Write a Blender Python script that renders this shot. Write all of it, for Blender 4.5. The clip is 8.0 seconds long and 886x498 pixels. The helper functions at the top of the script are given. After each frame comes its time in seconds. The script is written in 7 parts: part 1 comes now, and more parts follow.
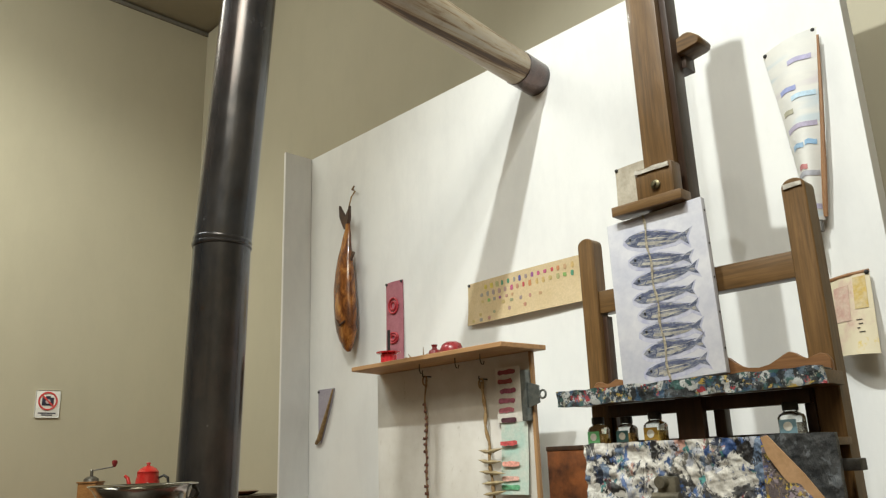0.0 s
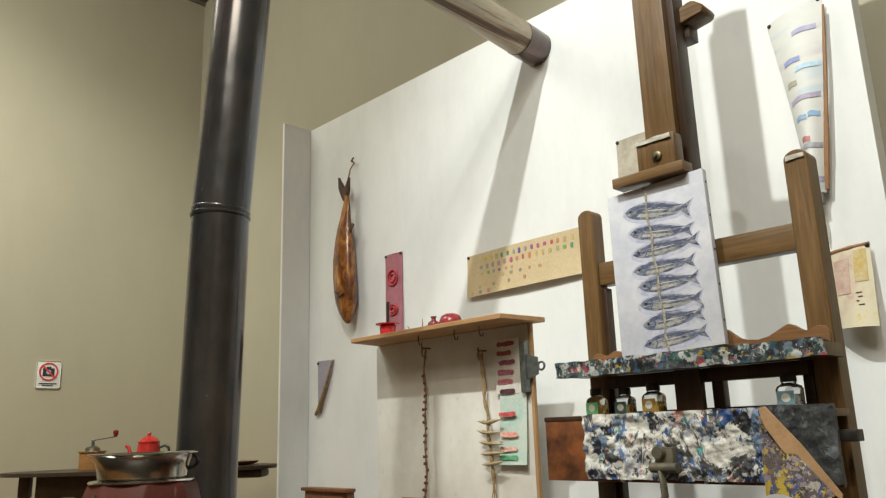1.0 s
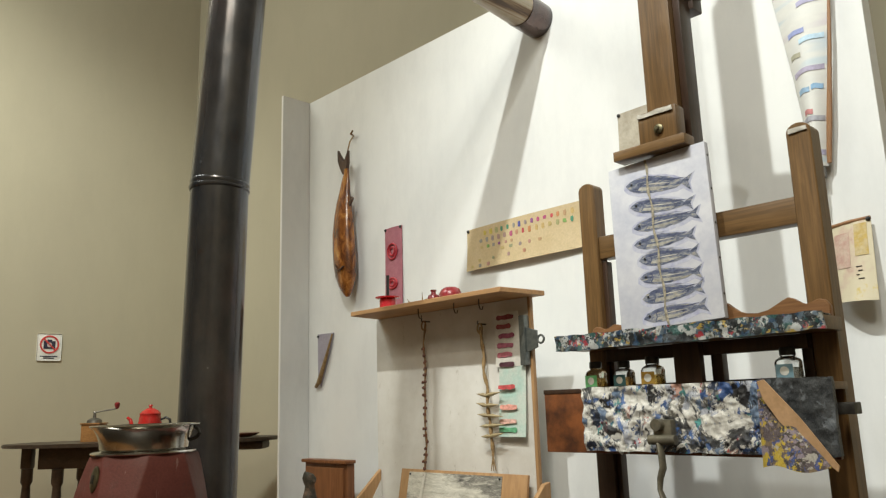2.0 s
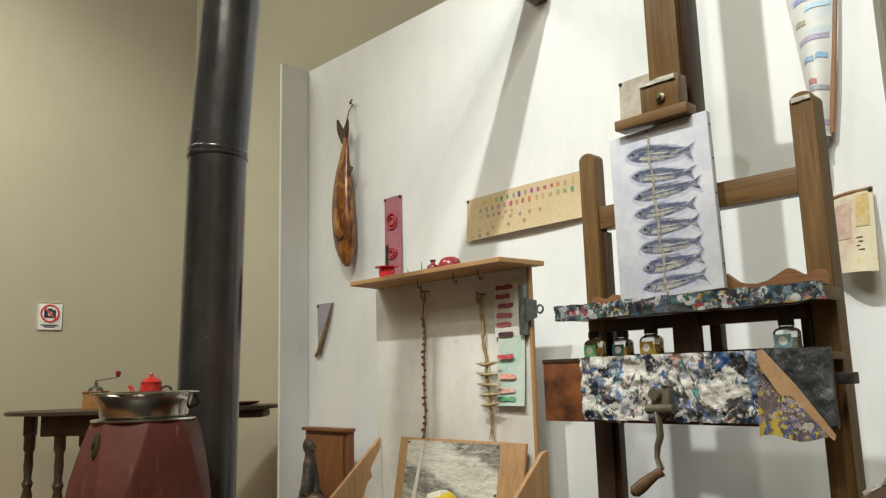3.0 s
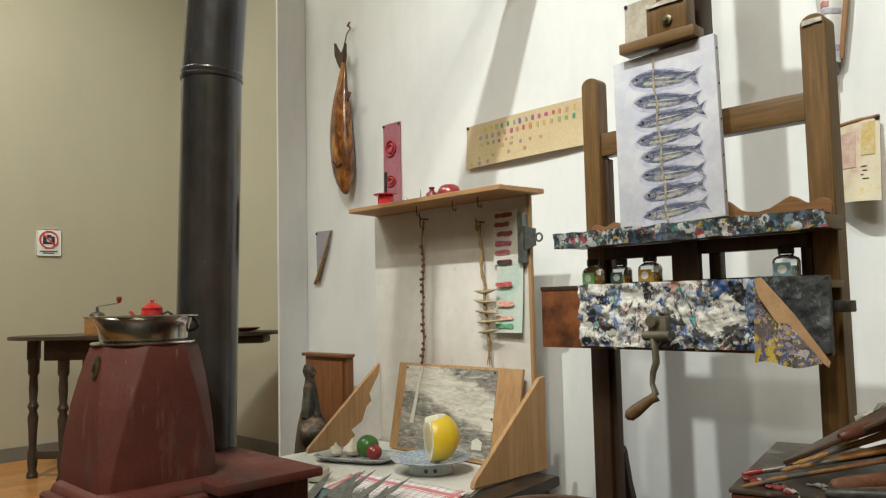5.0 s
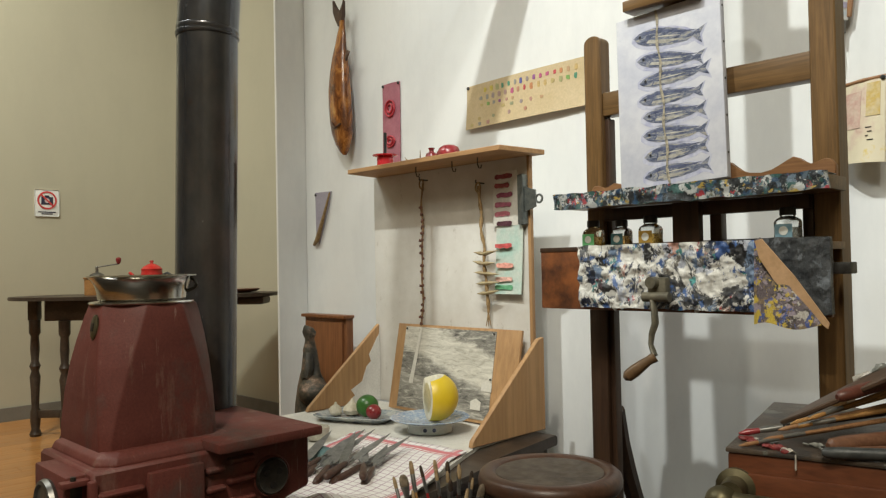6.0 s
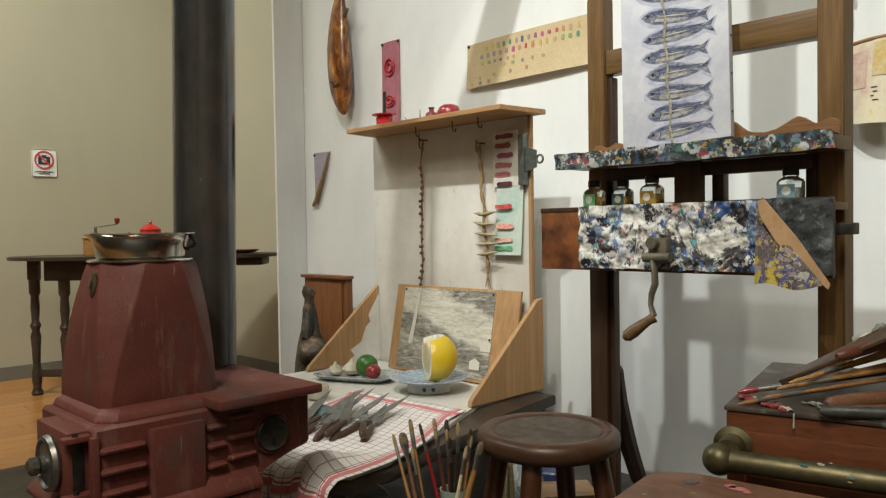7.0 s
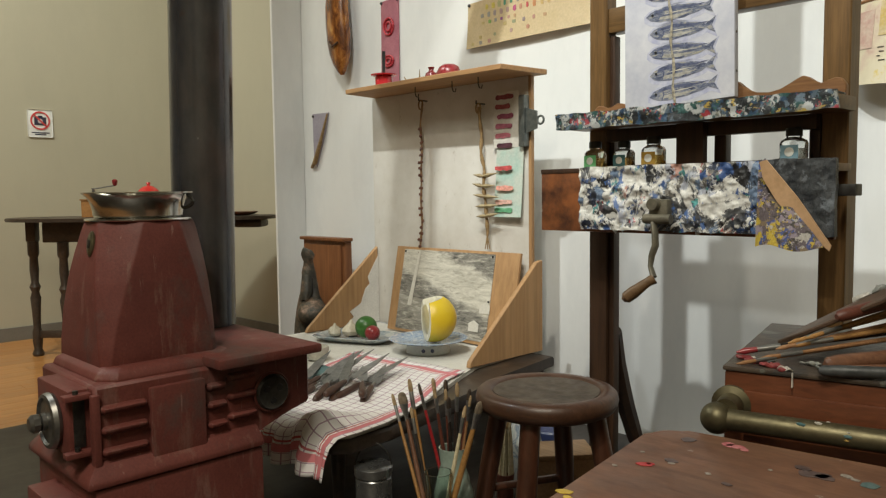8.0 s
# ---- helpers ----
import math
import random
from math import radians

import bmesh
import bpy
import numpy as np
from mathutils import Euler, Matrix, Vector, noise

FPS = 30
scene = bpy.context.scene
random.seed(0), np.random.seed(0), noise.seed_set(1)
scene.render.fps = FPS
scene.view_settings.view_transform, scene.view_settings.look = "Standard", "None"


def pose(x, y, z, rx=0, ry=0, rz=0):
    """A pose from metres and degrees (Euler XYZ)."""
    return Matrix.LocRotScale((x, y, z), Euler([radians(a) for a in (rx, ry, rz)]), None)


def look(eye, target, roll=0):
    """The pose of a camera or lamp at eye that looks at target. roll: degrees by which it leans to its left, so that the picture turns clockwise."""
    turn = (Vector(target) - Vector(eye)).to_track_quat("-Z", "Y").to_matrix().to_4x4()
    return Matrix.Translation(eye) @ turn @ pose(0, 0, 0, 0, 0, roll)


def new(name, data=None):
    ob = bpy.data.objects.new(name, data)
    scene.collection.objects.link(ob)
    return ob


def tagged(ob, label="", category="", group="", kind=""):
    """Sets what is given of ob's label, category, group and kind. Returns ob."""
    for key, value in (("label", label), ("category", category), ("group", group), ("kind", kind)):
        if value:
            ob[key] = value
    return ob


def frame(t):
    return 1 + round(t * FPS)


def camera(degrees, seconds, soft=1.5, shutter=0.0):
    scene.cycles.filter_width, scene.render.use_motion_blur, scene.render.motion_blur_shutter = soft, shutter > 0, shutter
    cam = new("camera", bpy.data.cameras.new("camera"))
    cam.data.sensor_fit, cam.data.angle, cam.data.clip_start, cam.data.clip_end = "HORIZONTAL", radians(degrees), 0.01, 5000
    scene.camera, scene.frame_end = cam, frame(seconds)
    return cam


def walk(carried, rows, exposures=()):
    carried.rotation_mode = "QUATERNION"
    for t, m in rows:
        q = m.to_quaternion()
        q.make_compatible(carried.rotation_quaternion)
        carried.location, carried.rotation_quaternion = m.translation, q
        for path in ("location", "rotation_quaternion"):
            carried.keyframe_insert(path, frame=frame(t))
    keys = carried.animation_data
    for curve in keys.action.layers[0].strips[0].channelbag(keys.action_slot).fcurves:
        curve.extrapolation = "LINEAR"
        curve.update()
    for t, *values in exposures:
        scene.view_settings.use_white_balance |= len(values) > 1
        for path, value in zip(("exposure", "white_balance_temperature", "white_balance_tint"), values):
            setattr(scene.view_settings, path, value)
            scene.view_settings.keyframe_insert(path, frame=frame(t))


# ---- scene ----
cam = camera(60.28, 8.0, 1.25)
# seconds, eye, yaw, pitch, lean
PATH = [
    (0.0, 0.0485, -0.0441, 1.0561, 45.226, 15.463, -2.096),
    (0.5, 0.0460, -0.0378, 1.0542, 45.292, 14.465, -1.993),
    (1.0, 0.0419, -0.0376, 1.0526, 45.259, 13.463, -1.895),
    (1.5, 0.0390, -0.0374, 1.0524, 45.248, 12.494, -1.862),
    (3.0, 0.0326, -0.0296, 1.0495, 45.326, 9.319, -1.624),
    (3.5, 0.0297, -0.0265, 1.0484, 45.346, 8.083, -1.542),
    (4.0, 0.0273, -0.0240, 1.0460, 45.364, 6.900, -1.452),
    (4.5, 0.0241, -0.0225, 1.0438, 45.364, 5.682, -1.352),
    (5.0, 0.0214, -0.0180, 1.0429, 45.394, 4.055, -1.262),
    (6.5, 0.0104, -0.0072, 1.0353, 45.428, -0.079, -1.004),
    (7.0, 0.0064, -0.0046, 1.0313, 45.420, -1.561, -0.881),
    (7.5, 0.0032, -0.0013, 1.0270, 45.438, -3.140, -0.735),
    (8.0, 0.0000, 0.0000, 1.0231, 45.389, -4.264, -0.695),
]
walk(cam, [(t, pose(x, y, z, 0, 0, yaw) @ pose(0, 0, 0, 90 + pitch, 0, 0) @ pose(0, 0, 0, 0, 0, roll))
           for t, x, y, z, yaw, pitch, roll in PATH])

# ---------------------------------------------------------------- light
world = bpy.data.worlds.new("museum_air")
world.use_nodes = True
world.node_tree.nodes["Background"].inputs[0].default_value = (1.0, 0.93, 0.82, 1)
world.node_tree.nodes["Background"].inputs[1].default_value = 0.02
scene.world = world
scene.view_settings.exposure = -0.27


def spot(name, eye, target, watts, cone, blend, colour, size):
    lamp = bpy.data.lights.new(name, "SPOT")
    lamp.energy, lamp.spot_size, lamp.spot_blend = watts, radians(cone), blend
    lamp.color, lamp.shadow_soft_size = colour, size
    ob = new(name, lamp)
    ob.matrix_world = look(eye, target)
    return ob


def fill_area(name, eye, target, watts, sx, sy, colour):
    lamp = bpy.data.lights.new(name, "AREA")
    lamp.shape, lamp.size, lamp.size_y, lamp.energy, lamp.color = "RECTANGLE", sx, sy, watts, colour
    ob = new(name, lamp)
    ob.matrix_world = look(eye, target)
    return ob


# track spots on the museum ceiling, in front of the studio
spot("spot_easel", (-0.74, -0.75, 4.85), (-0.95, 2.4, 1.6), 750, 66, 0.85, (0.96, 1.0, 0.95), 0.045)
spot("spot_middle", (0.22, -0.75, 4.85), (-0.9, 2.4, 1.9), 210, 54, 0.8, (0.96, 1.0, 0.95), 0.04)
spot("spot_right", (0.97, -0.75, 4.85), (-1.2, 2.4, 1.9), 90, 52, 0.8, (0.96, 1.0, 0.95), 0.05)
spot("spot_left", (-3.6, -0.75, 4.85), (-1.45, 1.7, 0.6), 165, 42, 0.9, (0.88, 0.97, 1.0), 0.06)
# two unseen fill spots, added to brighten the stove corner and far wall
spot("fill_spot_stove", (0.5, -1.6, 4.85), (-1.45, 0.95, 0.5), 470, 40, 0.9, (1.0, 0.93, 0.78), 0.08)
spot("fill_spot_room", (-3.4, -0.4, 4.85), (-6.0, 1.5, 1.4), 690, 78, 1.0, (0.98, 1.0, 0.87), 0.25)
# unseen soft area lamps under the ceiling, added as general fill
fill_area("fill_light_room", (-4.3, -0.2, 4.9), (-4.5, 2.2, 1.6), 130, 2.4, 1.2, (0.98, 1.0, 0.87))
fill_area("fill_light_rear", (1.2, -2.4, 4.9), (0.2, -1.4, 0), 165, 2.4, 1.2, (1.0, 0.95, 0.78))


# ---------------------------------------------------------------- materials
class Nodes:
    """Short hand for a node material."""

    def __init__(self, name, old=None):
        self.mat = old or bpy.data.materials.new(name)
        self.mat.use_nodes = True
        self.tree = self.mat.node_tree
        self.bsdf = self.tree.nodes["Principled BSDF"]
        self.coord = self.tree.nodes.new("ShaderNodeTexCoord").outputs["Object"]

    def node(self, kind, **values):
        n = self.tree.nodes.new(kind)
        for key, value in values.items():
            if key in n.inputs:
                n.inputs[key].default_value = value
        return n

    def link(self, a, b):
        self.tree.links.new(a, b)

    def mapped(self, scale=(1, 1, 1), rot=(0, 0, 0), loc=(0, 0, 0)):
        n = self.tree.nodes.new("ShaderNodeMapping")
        n.inputs["Scale"].default_value, n.inputs["Rotation"].default_value, n.inputs["Location"].default_value = scale, rot, loc
        self.link(self.coord, n.inputs["Vector"])
        return n.outputs["Vector"]

    def noise(self, scale, detail=4.0, rough=0.55, vector=None, distortion=0.0):
        n = self.node("ShaderNodeTexNoise", Scale=scale, Detail=detail, Roughness=rough, Distortion=distortion)
        self.link(vector or self.coord, n.inputs["Vector"])
        return n.outputs["Fac"]

    def ramp(self, fac, stops, constant=False):
        n = self.tree.nodes.new("ShaderNodeValToRGB")
        n.color_ramp.interpolation = "CONSTANT" if constant else "LINEAR"
        while len(n.color_ramp.elements) < len(stops):
            n.color_ramp.elements.new(0.5)
        for e, (at, c) in zip(n.color_ramp.elements, stops):
            e.position, e.color = at, (*c, 1) if len(c) == 3 else c
        self.link(fac, n.inputs["Fac"])
        return n.outputs["Color"]

    def mix(self, fac, a, b, mode="MIX"):
        n = self.tree.nodes.new("ShaderNodeMix")
        n.data_type, n.blend_type = "RGBA", mode
        for value, slot in ((fac, n.inputs[0]), (a, n.inputs[6]), (b, n.inputs[7])):
            if isinstance(value, (int, float)):
                slot.default_value = value
            elif isinstance(value, tuple):
                slot.default_value = (*value, 1)
            else:
                self.link(value, slot)
        return n.outputs[2]

    def bump(self, height, strength=0.3, distance=0.002):
        n = self.node("ShaderNodeBump", Strength=strength, Distance=distance)
        self.link(height, n.inputs["Height"])
        self.link(n.outputs["Normal"], self.bsdf.inputs["Normal"])

    def done(self, colour, rough=0.6, metal=0.0, coat=0.0):
        if isinstance(colour, tuple):
            self.bsdf.inputs["Base Color"].default_value = (*colour, 1)
        else:
            self.link(colour, self.bsdf.inputs["Base Color"])
        if isinstance(rough, (int, float)):
            self.bsdf.inputs["Roughness"].default_value = rough
        else:
            self.link(rough, self.bsdf.inputs["Roughness"])
        self.bsdf.inputs["Metallic"].default_value = metal
        self.bsdf.inputs["Coat Weight"].default_value = coat
        return self.mat


def surface(name, c1, c2, scale=8.0, rough=0.6, bump=0.25, fine=120.0, metal=0.0, spread=(0.35, 0.65), depth=0.001, coat=0.0):
    """Two tones by a coarse noise, a fine relief, and a roughness that wavers."""
    n = Nodes(name)
    coarse = n.ramp(n.noise(scale, 6, 0.62), [(spread[0], c1), (spread[1], c2)])
    speck = n.ramp(n.noise(fine, 3), [(0.3, (0.86, 0.86, 0.86)), (0.7, (1, 1, 1))])
    colour = n.mix(1.0, coarse, speck, "MULTIPLY")
    r = n.ramp(n.noise(scale * 2.3, 5), [(0.3, (rough * 0.8,) * 3), (0.7, (min(1, rough * 1.2),) * 3)])
    n.bump(n.noise(fine, 4), bump, depth)
    return n.done(colour, r, metal, coat)


def timber(name, dark, light, axis="z", ring=14.0, rough=0.5, bump=0.25, worn=None, coat=0.0):
    """Wood with its grain along one axis."""
    n = Nodes(name)
    s = [ring * 1.6] * 3
    s["xyz".index(axis)] = ring * 0.09
    v = n.mapped(tuple(s))
    grain = n.noise(3.0, 8, 0.68, v, 0.7)
    fine = n.noise(11.0, 4, 0.6, v)
    colour = n.ramp(grain, [(0.28, dark), (0.72, light)])
    colour = n.mix(0.45, colour, n.ramp(fine, [(0.35, (0.55, 0.55, 0.55)), (0.6, (1, 1, 1))]), "MULTIPLY")
    blot = n.noise(4.0, 5, 0.6)
    colour = n.mix(0.5, colour, n.ramp(blot, [(0.3, (0.62, 0.6, 0.58)), (0.65, (1, 1, 1))]), "MULTIPLY")
    if worn:
        mask = n.ramp(n.noise(17.0, 7, 0.7), [(0.62, (0, 0, 0)), (0.68, (1, 1, 1))])
        colour = n.mix(mask, colour, worn)
    n.bump(fine, bump, 0.001)
    r = n.ramp(blot, [(0.3, (rough * 0.75,) * 3), (0.7, (min(1, rough * 1.25),) * 3)])
    return n.done(colour, r, 0.0, coat)


def plaster(name, c, stain, rough=0.85, scuffs=0.5, scale=1.3):
    n = Nodes(name)
    broad = n.ramp(n.noise(scale, 6, 0.6), [(0.3, stain), (0.62, c)])
    wipe = n.noise(5.0, 7, 0.7, n.mapped((1, 1, 0.35)))
    colour = n.mix(scuffs, broad, n.ramp(wipe, [(0.36, (0.88, 0.88, 0.89)), (0.55, (1, 1, 1))]), "MULTIPLY")
    n.bump(n.noise(260.0, 3), 0.12, 0.001)
    return n.done(colour, rough)


def oil_paint(name, palette, scale=26.0, rough=0.35, stretch=(1, 1, 1), bump=0.9):
    """Dried dabs of oil paint of many colours, thick and ragged."""
    n = Nodes(name)
    v = n.mapped(stretch)
    warp = n.node("ShaderNodeTexNoise", Scale=scale * 0.7, Detail=6.0, Roughness=0.7)
    n.link(v, warp.inputs["Vector"])
    bent = n.tree.nodes.new("ShaderNodeVectorMath")
    bent.operation = "MULTIPLY_ADD"
    n.link(warp.outputs["Color"], bent.inputs[0])
    bent.inputs[1].default_value = (2.6 / scale,) * 3
    n.link(v, bent.inputs[2])
    cell = n.node("ShaderNodeTexVoronoi", Scale=scale)
    n.link(bent.outputs[0], cell.inputs["Vector"])
    pick = n.tree.nodes.new("ShaderNodeSeparateColor")
    n.link(cell.outputs["Color"], pick.inputs[0])
    total = sum(w for w, _ in palette)
    at, stops = 0.0, []
    for w, c in palette:
        stops.append((at, c))
        at += w / total
    colour = n.ramp(pick.outputs[0], stops, True)
    small = n.node("ShaderNodeTexVoronoi", Scale=scale * 2.4)
    n.link(bent.outputs[0], small.inputs["Vector"])
    pick2 = n.tree.nodes.new("ShaderNodeSeparateColor")
    n.link(small.outputs["Color"], pick2.inputs[0])
    flecks = n.ramp(pick2.outputs[1], stops, True)
    choose = n.ramp(n.noise(scale * 0.35, 4, 0.7), [(0.53, (0, 0, 0)), (0.55, (1, 1, 1))])
    colour = n.mix(choose, colour, flecks)
    smear = n.noise(scale * 4, 5, 0.7, n.mapped((1.0, 1.0, 0.4)))
    colour = n.mix(0.28, colour, n.ramp(smear, [(0.35, (0.35, 0.36, 0.4)), (0.55, (1, 1, 1))]), "MULTIPLY")
    n.bump(smear, bump, 0.004)
    return n.done(colour, rough)


def cast_iron():
    """Dull red enamel, dusty and streaked, rubbed grey in places."""
    n = Nodes("red_enamel_cast_iron")
    n.bsdf.inputs["Specular IOR Level"].default_value = 0.35
    base = n.ramp(n.noise(6, 6, 0.62), [(0.3, (0.1, 0.026, 0.02)), (0.65, (0.155, 0.043, 0.034))])
    dust = n.ramp(n.noise(9, 7, 0.72, n.mapped((2.2, 2.2, 0.45))), [(0.56, (0, 0, 0)), (0.74, (0.5, 0.5, 0.5))])
    base = n.mix(dust, base, (0.27, 0.19, 0.15))
    rub = n.ramp(n.noise(5, 6, 0.7, n.mapped((1, 1, 0.7), (0, 0, 0), (3, 1, 7))), [(0.51, (0, 0, 0)), (0.64, (0.7, 0.7, 0.7))])
    base = n.mix(rub, base, (0.07, 0.058, 0.052))
    scratch = n.ramp(n.noise(30, 5, 0.7, n.mapped((3.5, 3.5, 0.25), (0, 0, 0), (1, 5, 2))), [(0.64, (0, 0, 0)), (0.71, (0.5, 0.5, 0.5))])
    base = n.mix(scratch, base, (0.3, 0.2, 0.17))
    pits = n.noise(210, 4)
    base = n.mix(1.0, base, n.ramp(pits, [(0.3, (0.82, 0.82, 0.82)), (0.6, (1, 1, 1))]), "MULTIPLY")
    n.bump(pits, 0.35, 0.0012)
    return n.done(base, n.ramp(n.noise(8, 5), [(0.3, (0.5,) * 3), (0.7, (0.72,) * 3)]))


def stove_pipe_steel():
    """Sooty sheet steel, blued and browned by heat, with soft blotches and a few long streaks."""
    n = Nodes("blued_stove_pipe_steel")
    heat = n.noise(2.2, 6, 0.6, n.mapped((1.4, 1.4, 0.7)))
    base = n.ramp(heat, [(0.32, (0.085, 0.1, 0.125)), (0.5, (0.125, 0.12, 0.12)), (0.68, (0.19, 0.13, 0.115))])
    cloud = n.noise(9.0, 7, 0.7, n.mapped((1, 1, 0.55), (0, 0, 0), (2, 6, 1)))
    base = n.mix(0.75, base, n.ramp(cloud, [(0.34, (0.5, 0.52, 0.56)), (0.62, (1, 1, 1))]), "MULTIPLY")
    streak = n.noise(11.0, 5, 0.65, n.mapped((2.2, 2.2, 0.22)))
    base = n.mix(0.3, base, n.ramp(streak, [(0.36, (0.55, 0.56, 0.6)), (0.6, (1, 1, 1))]), "MULTIPLY")
    rust = n.ramp(n.noise(16.0, 8, 0.75, n.mapped((1, 1, 1), (0, 0, 0), (5, 1, 3))), [(0.6, (0, 0, 0)), (0.72, (0.5, 0.5, 0.5))])
    base = n.mix(rust, base, (0.11, 0.06, 0.04))
    n.bump(n.noise(55.0, 5), 0.08, 0.001)
    return n.done(base, n.ramp(cloud, [(0.3, (0.16,) * 3), (0.7, (0.3,) * 3)]), 0.68)


def smeared_oil(name, palette, scale):
    """Palette-knife smears: ragged fields of white and of dark paint with dabs of colour between."""
    mat = oil_paint(name, palette, scale, 0.35, (1, 1, 0.75), 1.0)
    n = Nodes(name, mat)
    colour = n.bsdf.inputs["Base Color"].links[0].from_socket
    knife = n.noise(5.0, 9, 0.72, n.mapped((1.25, 1, 0.8)), 0.8)
    colour = n.mix(n.ramp(knife, [(0.52, (0, 0, 0)), (0.535, (0.95, 0.95, 0.95))]), colour, (0.66, 0.645, 0.6))
    night = n.noise(9.0, 9, 0.76, n.mapped((1, 1, 0.8), (0, 0, 0), (4, 2, 9)), 0.9)
    colour = n.mix(n.ramp(night, [(0.53, (0, 0, 0)), (0.545, (0.92, 0.92, 0.92))]), colour, (0.022, 0.025, 0.032))
    fleck = n.noise(17.0, 8, 0.72, n.mapped((1, 1, 0.6), (0, 0, 0), (8, 3, 1)))
    colour = n.mix(n.ramp(fleck, [(0.585, (0, 0, 0)), (0.6, (0.85, 0.85, 0.85))]), colour, (0.05, 0.13, 0.36))
    n.link(colour, n.bsdf.inputs["Base Color"])
    return mat


WHITE_WALL = plaster("white_painted_board", (0.8, 0.8, 0.785), (0.72, 0.725, 0.72))
BEIGE_WALL = plaster("beige_wall_cloth", (0.44, 0.405, 0.31), (0.42, 0.385, 0.295), 0.9, 0.25)
CEILING = plaster("beige_ceiling", (0.33, 0.305, 0.24), (0.31, 0.285, 0.225), 0.9, 0.2)
SKIRTING = surface("grey_skirting", (0.16, 0.15, 0.13), (0.19, 0.18, 0.16), 5, 0.5)
OAK_FLOOR = timber("orange_floor_board", (0.42, 0.17, 0.045), (0.58, 0.27, 0.085), "y", 10, 0.28, 0.1, None, 0.3)
DARK_FLOOR = timber("dark_platform_board", (0.018, 0.014, 0.011), (0.055, 0.042, 0.032), "y", 8, 0.45, 0.2)
CAST_IRON = cast_iron()
PIPE_STEEL = stove_pipe_steel()
CHROME = surface("polished_steel", (0.52, 0.51, 0.47), (0.66, 0.65, 0.61), 10, 0.17, 0.02, 80, 1.0)
EASEL_WOOD = timber("walnut_easel_wood", (0.085, 0.044, 0.014), (0.215, 0.118, 0.042), "z", 12, 0.42, 0.25, None, 0.1)
EASEL_RAIL = timber("walnut_easel_rail", (0.085, 0.044, 0.014), (0.215, 0.118, 0.042), "x", 12, 0.42, 0.25, None, 0.1)
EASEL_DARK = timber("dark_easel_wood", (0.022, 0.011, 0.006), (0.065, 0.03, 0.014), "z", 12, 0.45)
PLYWOOD = timber("tan_plywood", (0.38, 0.21, 0.09), (0.52, 0.31, 0.145), "z", 3.6, 0.6, 0.15)
PLY_X = timber("tan_plywood_long", (0.38, 0.2, 0.08), (0.52, 0.3, 0.135), "x", 4, 0.6, 0.15)
RED_WOOD = timber("red_brown_wood", (0.1, 0.028, 0.011), (0.19, 0.06, 0.024), "x", 9, 0.4, 0.2, None, 0.15)
STOOL_WOOD = timber("dark_stool_wood", (0.05, 0.022, 0.012), (0.115, 0.054, 0.03), "x", 9, 0.42, 0.3, (0.03, 0.025, 0.02), 0.1)
TABLE_WOOD = timber("black_brown_table_wood", (0.03, 0.02, 0.014), (0.075, 0.052, 0.038), "x", 9, 0.4)
BRASS = surface("tarnished_brass", (0.11, 0.095, 0.055), (0.2, 0.175, 0.105), 18, 0.48, 0.15, 120, 0.85)
BLACK = surface("black_plastic", (0.012, 0.012, 0.013), (0.02, 0.02, 0.02), 20, 0.4)
IRON = surface("dark_iron", (0.05, 0.048, 0.045), (0.1, 0.095, 0.085), 25, 0.45, 0.3, 150, 0.8)
OILS = ((30, (0.6, 0.59, 0.55)), (12, (0.03, 0.04, 0.07)), (9, (0.035, 0.08, 0.22)), (6, (0.14, 0.2, 0.3)), (13, (0.02, 0.02, 0.022)),
        (6, (0.07, 0.24, 0.24)), (5, (0.16, 0.15, 0.13)), (3, (0.45, 0.25, 0.2)), (2, (0.4, 0.05, 0.06)), (7, (0.42, 0.44, 0.5)))
OIL_PAINT = smeared_oil("thick_oil_paint", OILS, 30)
TRAY_OILS = ((13, (0.4, 0.41, 0.4)), (32, (0.018, 0.022, 0.026)), (12, (0.03, 0.07, 0.13)), (11, (0.03, 0.09, 0.085)), (3, (0.3, 0.03, 0.04)),
             (7, (0.25, 0.25, 0.2)), (4, (0.4, 0.28, 0.06)), (9, (0.1, 0.14, 0.18)))
TRAY_PAINT = oil_paint("tray_oil_paint", TRAY_OILS, 58)


# ---------------------------------------------------------------- building helpers
def thing(name, loc, label, category, group=""):
    ob = new(name)
    ob.empty_display_size = 0.05
    ob.location = loc
    return tagged(ob, label, category, group)


def base_of(ob):
    while ob.parent:
        ob = ob.parent
    return ob.location


def mesh_of(name, bm, material, origin, smooth):
    bmesh.ops.recalc_face_normals(bm, faces=bm.faces)
    for v in bm.verts:
        v.co -= Vector(origin)
    me = bpy.data.meshes.new(name)
    bm.to_mesh(me)
    bm.free()
    me.materials.append(material)
    if smooth:
        me.polygons.foreach_set("use_smooth", [True] * len(me.polygons))
        me.set_sharp_from_angle(angle=radians(38))
    return me


def part(name, bm, material, parent, label="", smooth=True):
    """One mesh, given in world places, under a thing or a part."""
    ob = new(name, mesh_of(name, bm, material, base_of(parent), smooth))
    ob.parent = parent
    return tagged(ob, label)


def solo(name, bm, material, label, category, group="", kind="", smooth=True):
    """A thing that is one mesh, given in world places."""
    lo = [min(v.co[i] for v in bm.verts) for i in range(3)]
    hi = [max(v.co[i] for v in bm.verts) for i in range(3)]
    at = ((lo[0] + hi[0]) / 2, (lo[1] + hi[1]) / 2, lo[2])
    ob = new(name, mesh_of(name, bm, material, at, smooth))
    ob.location = at
    return tagged(ob, label, category, group, kind)


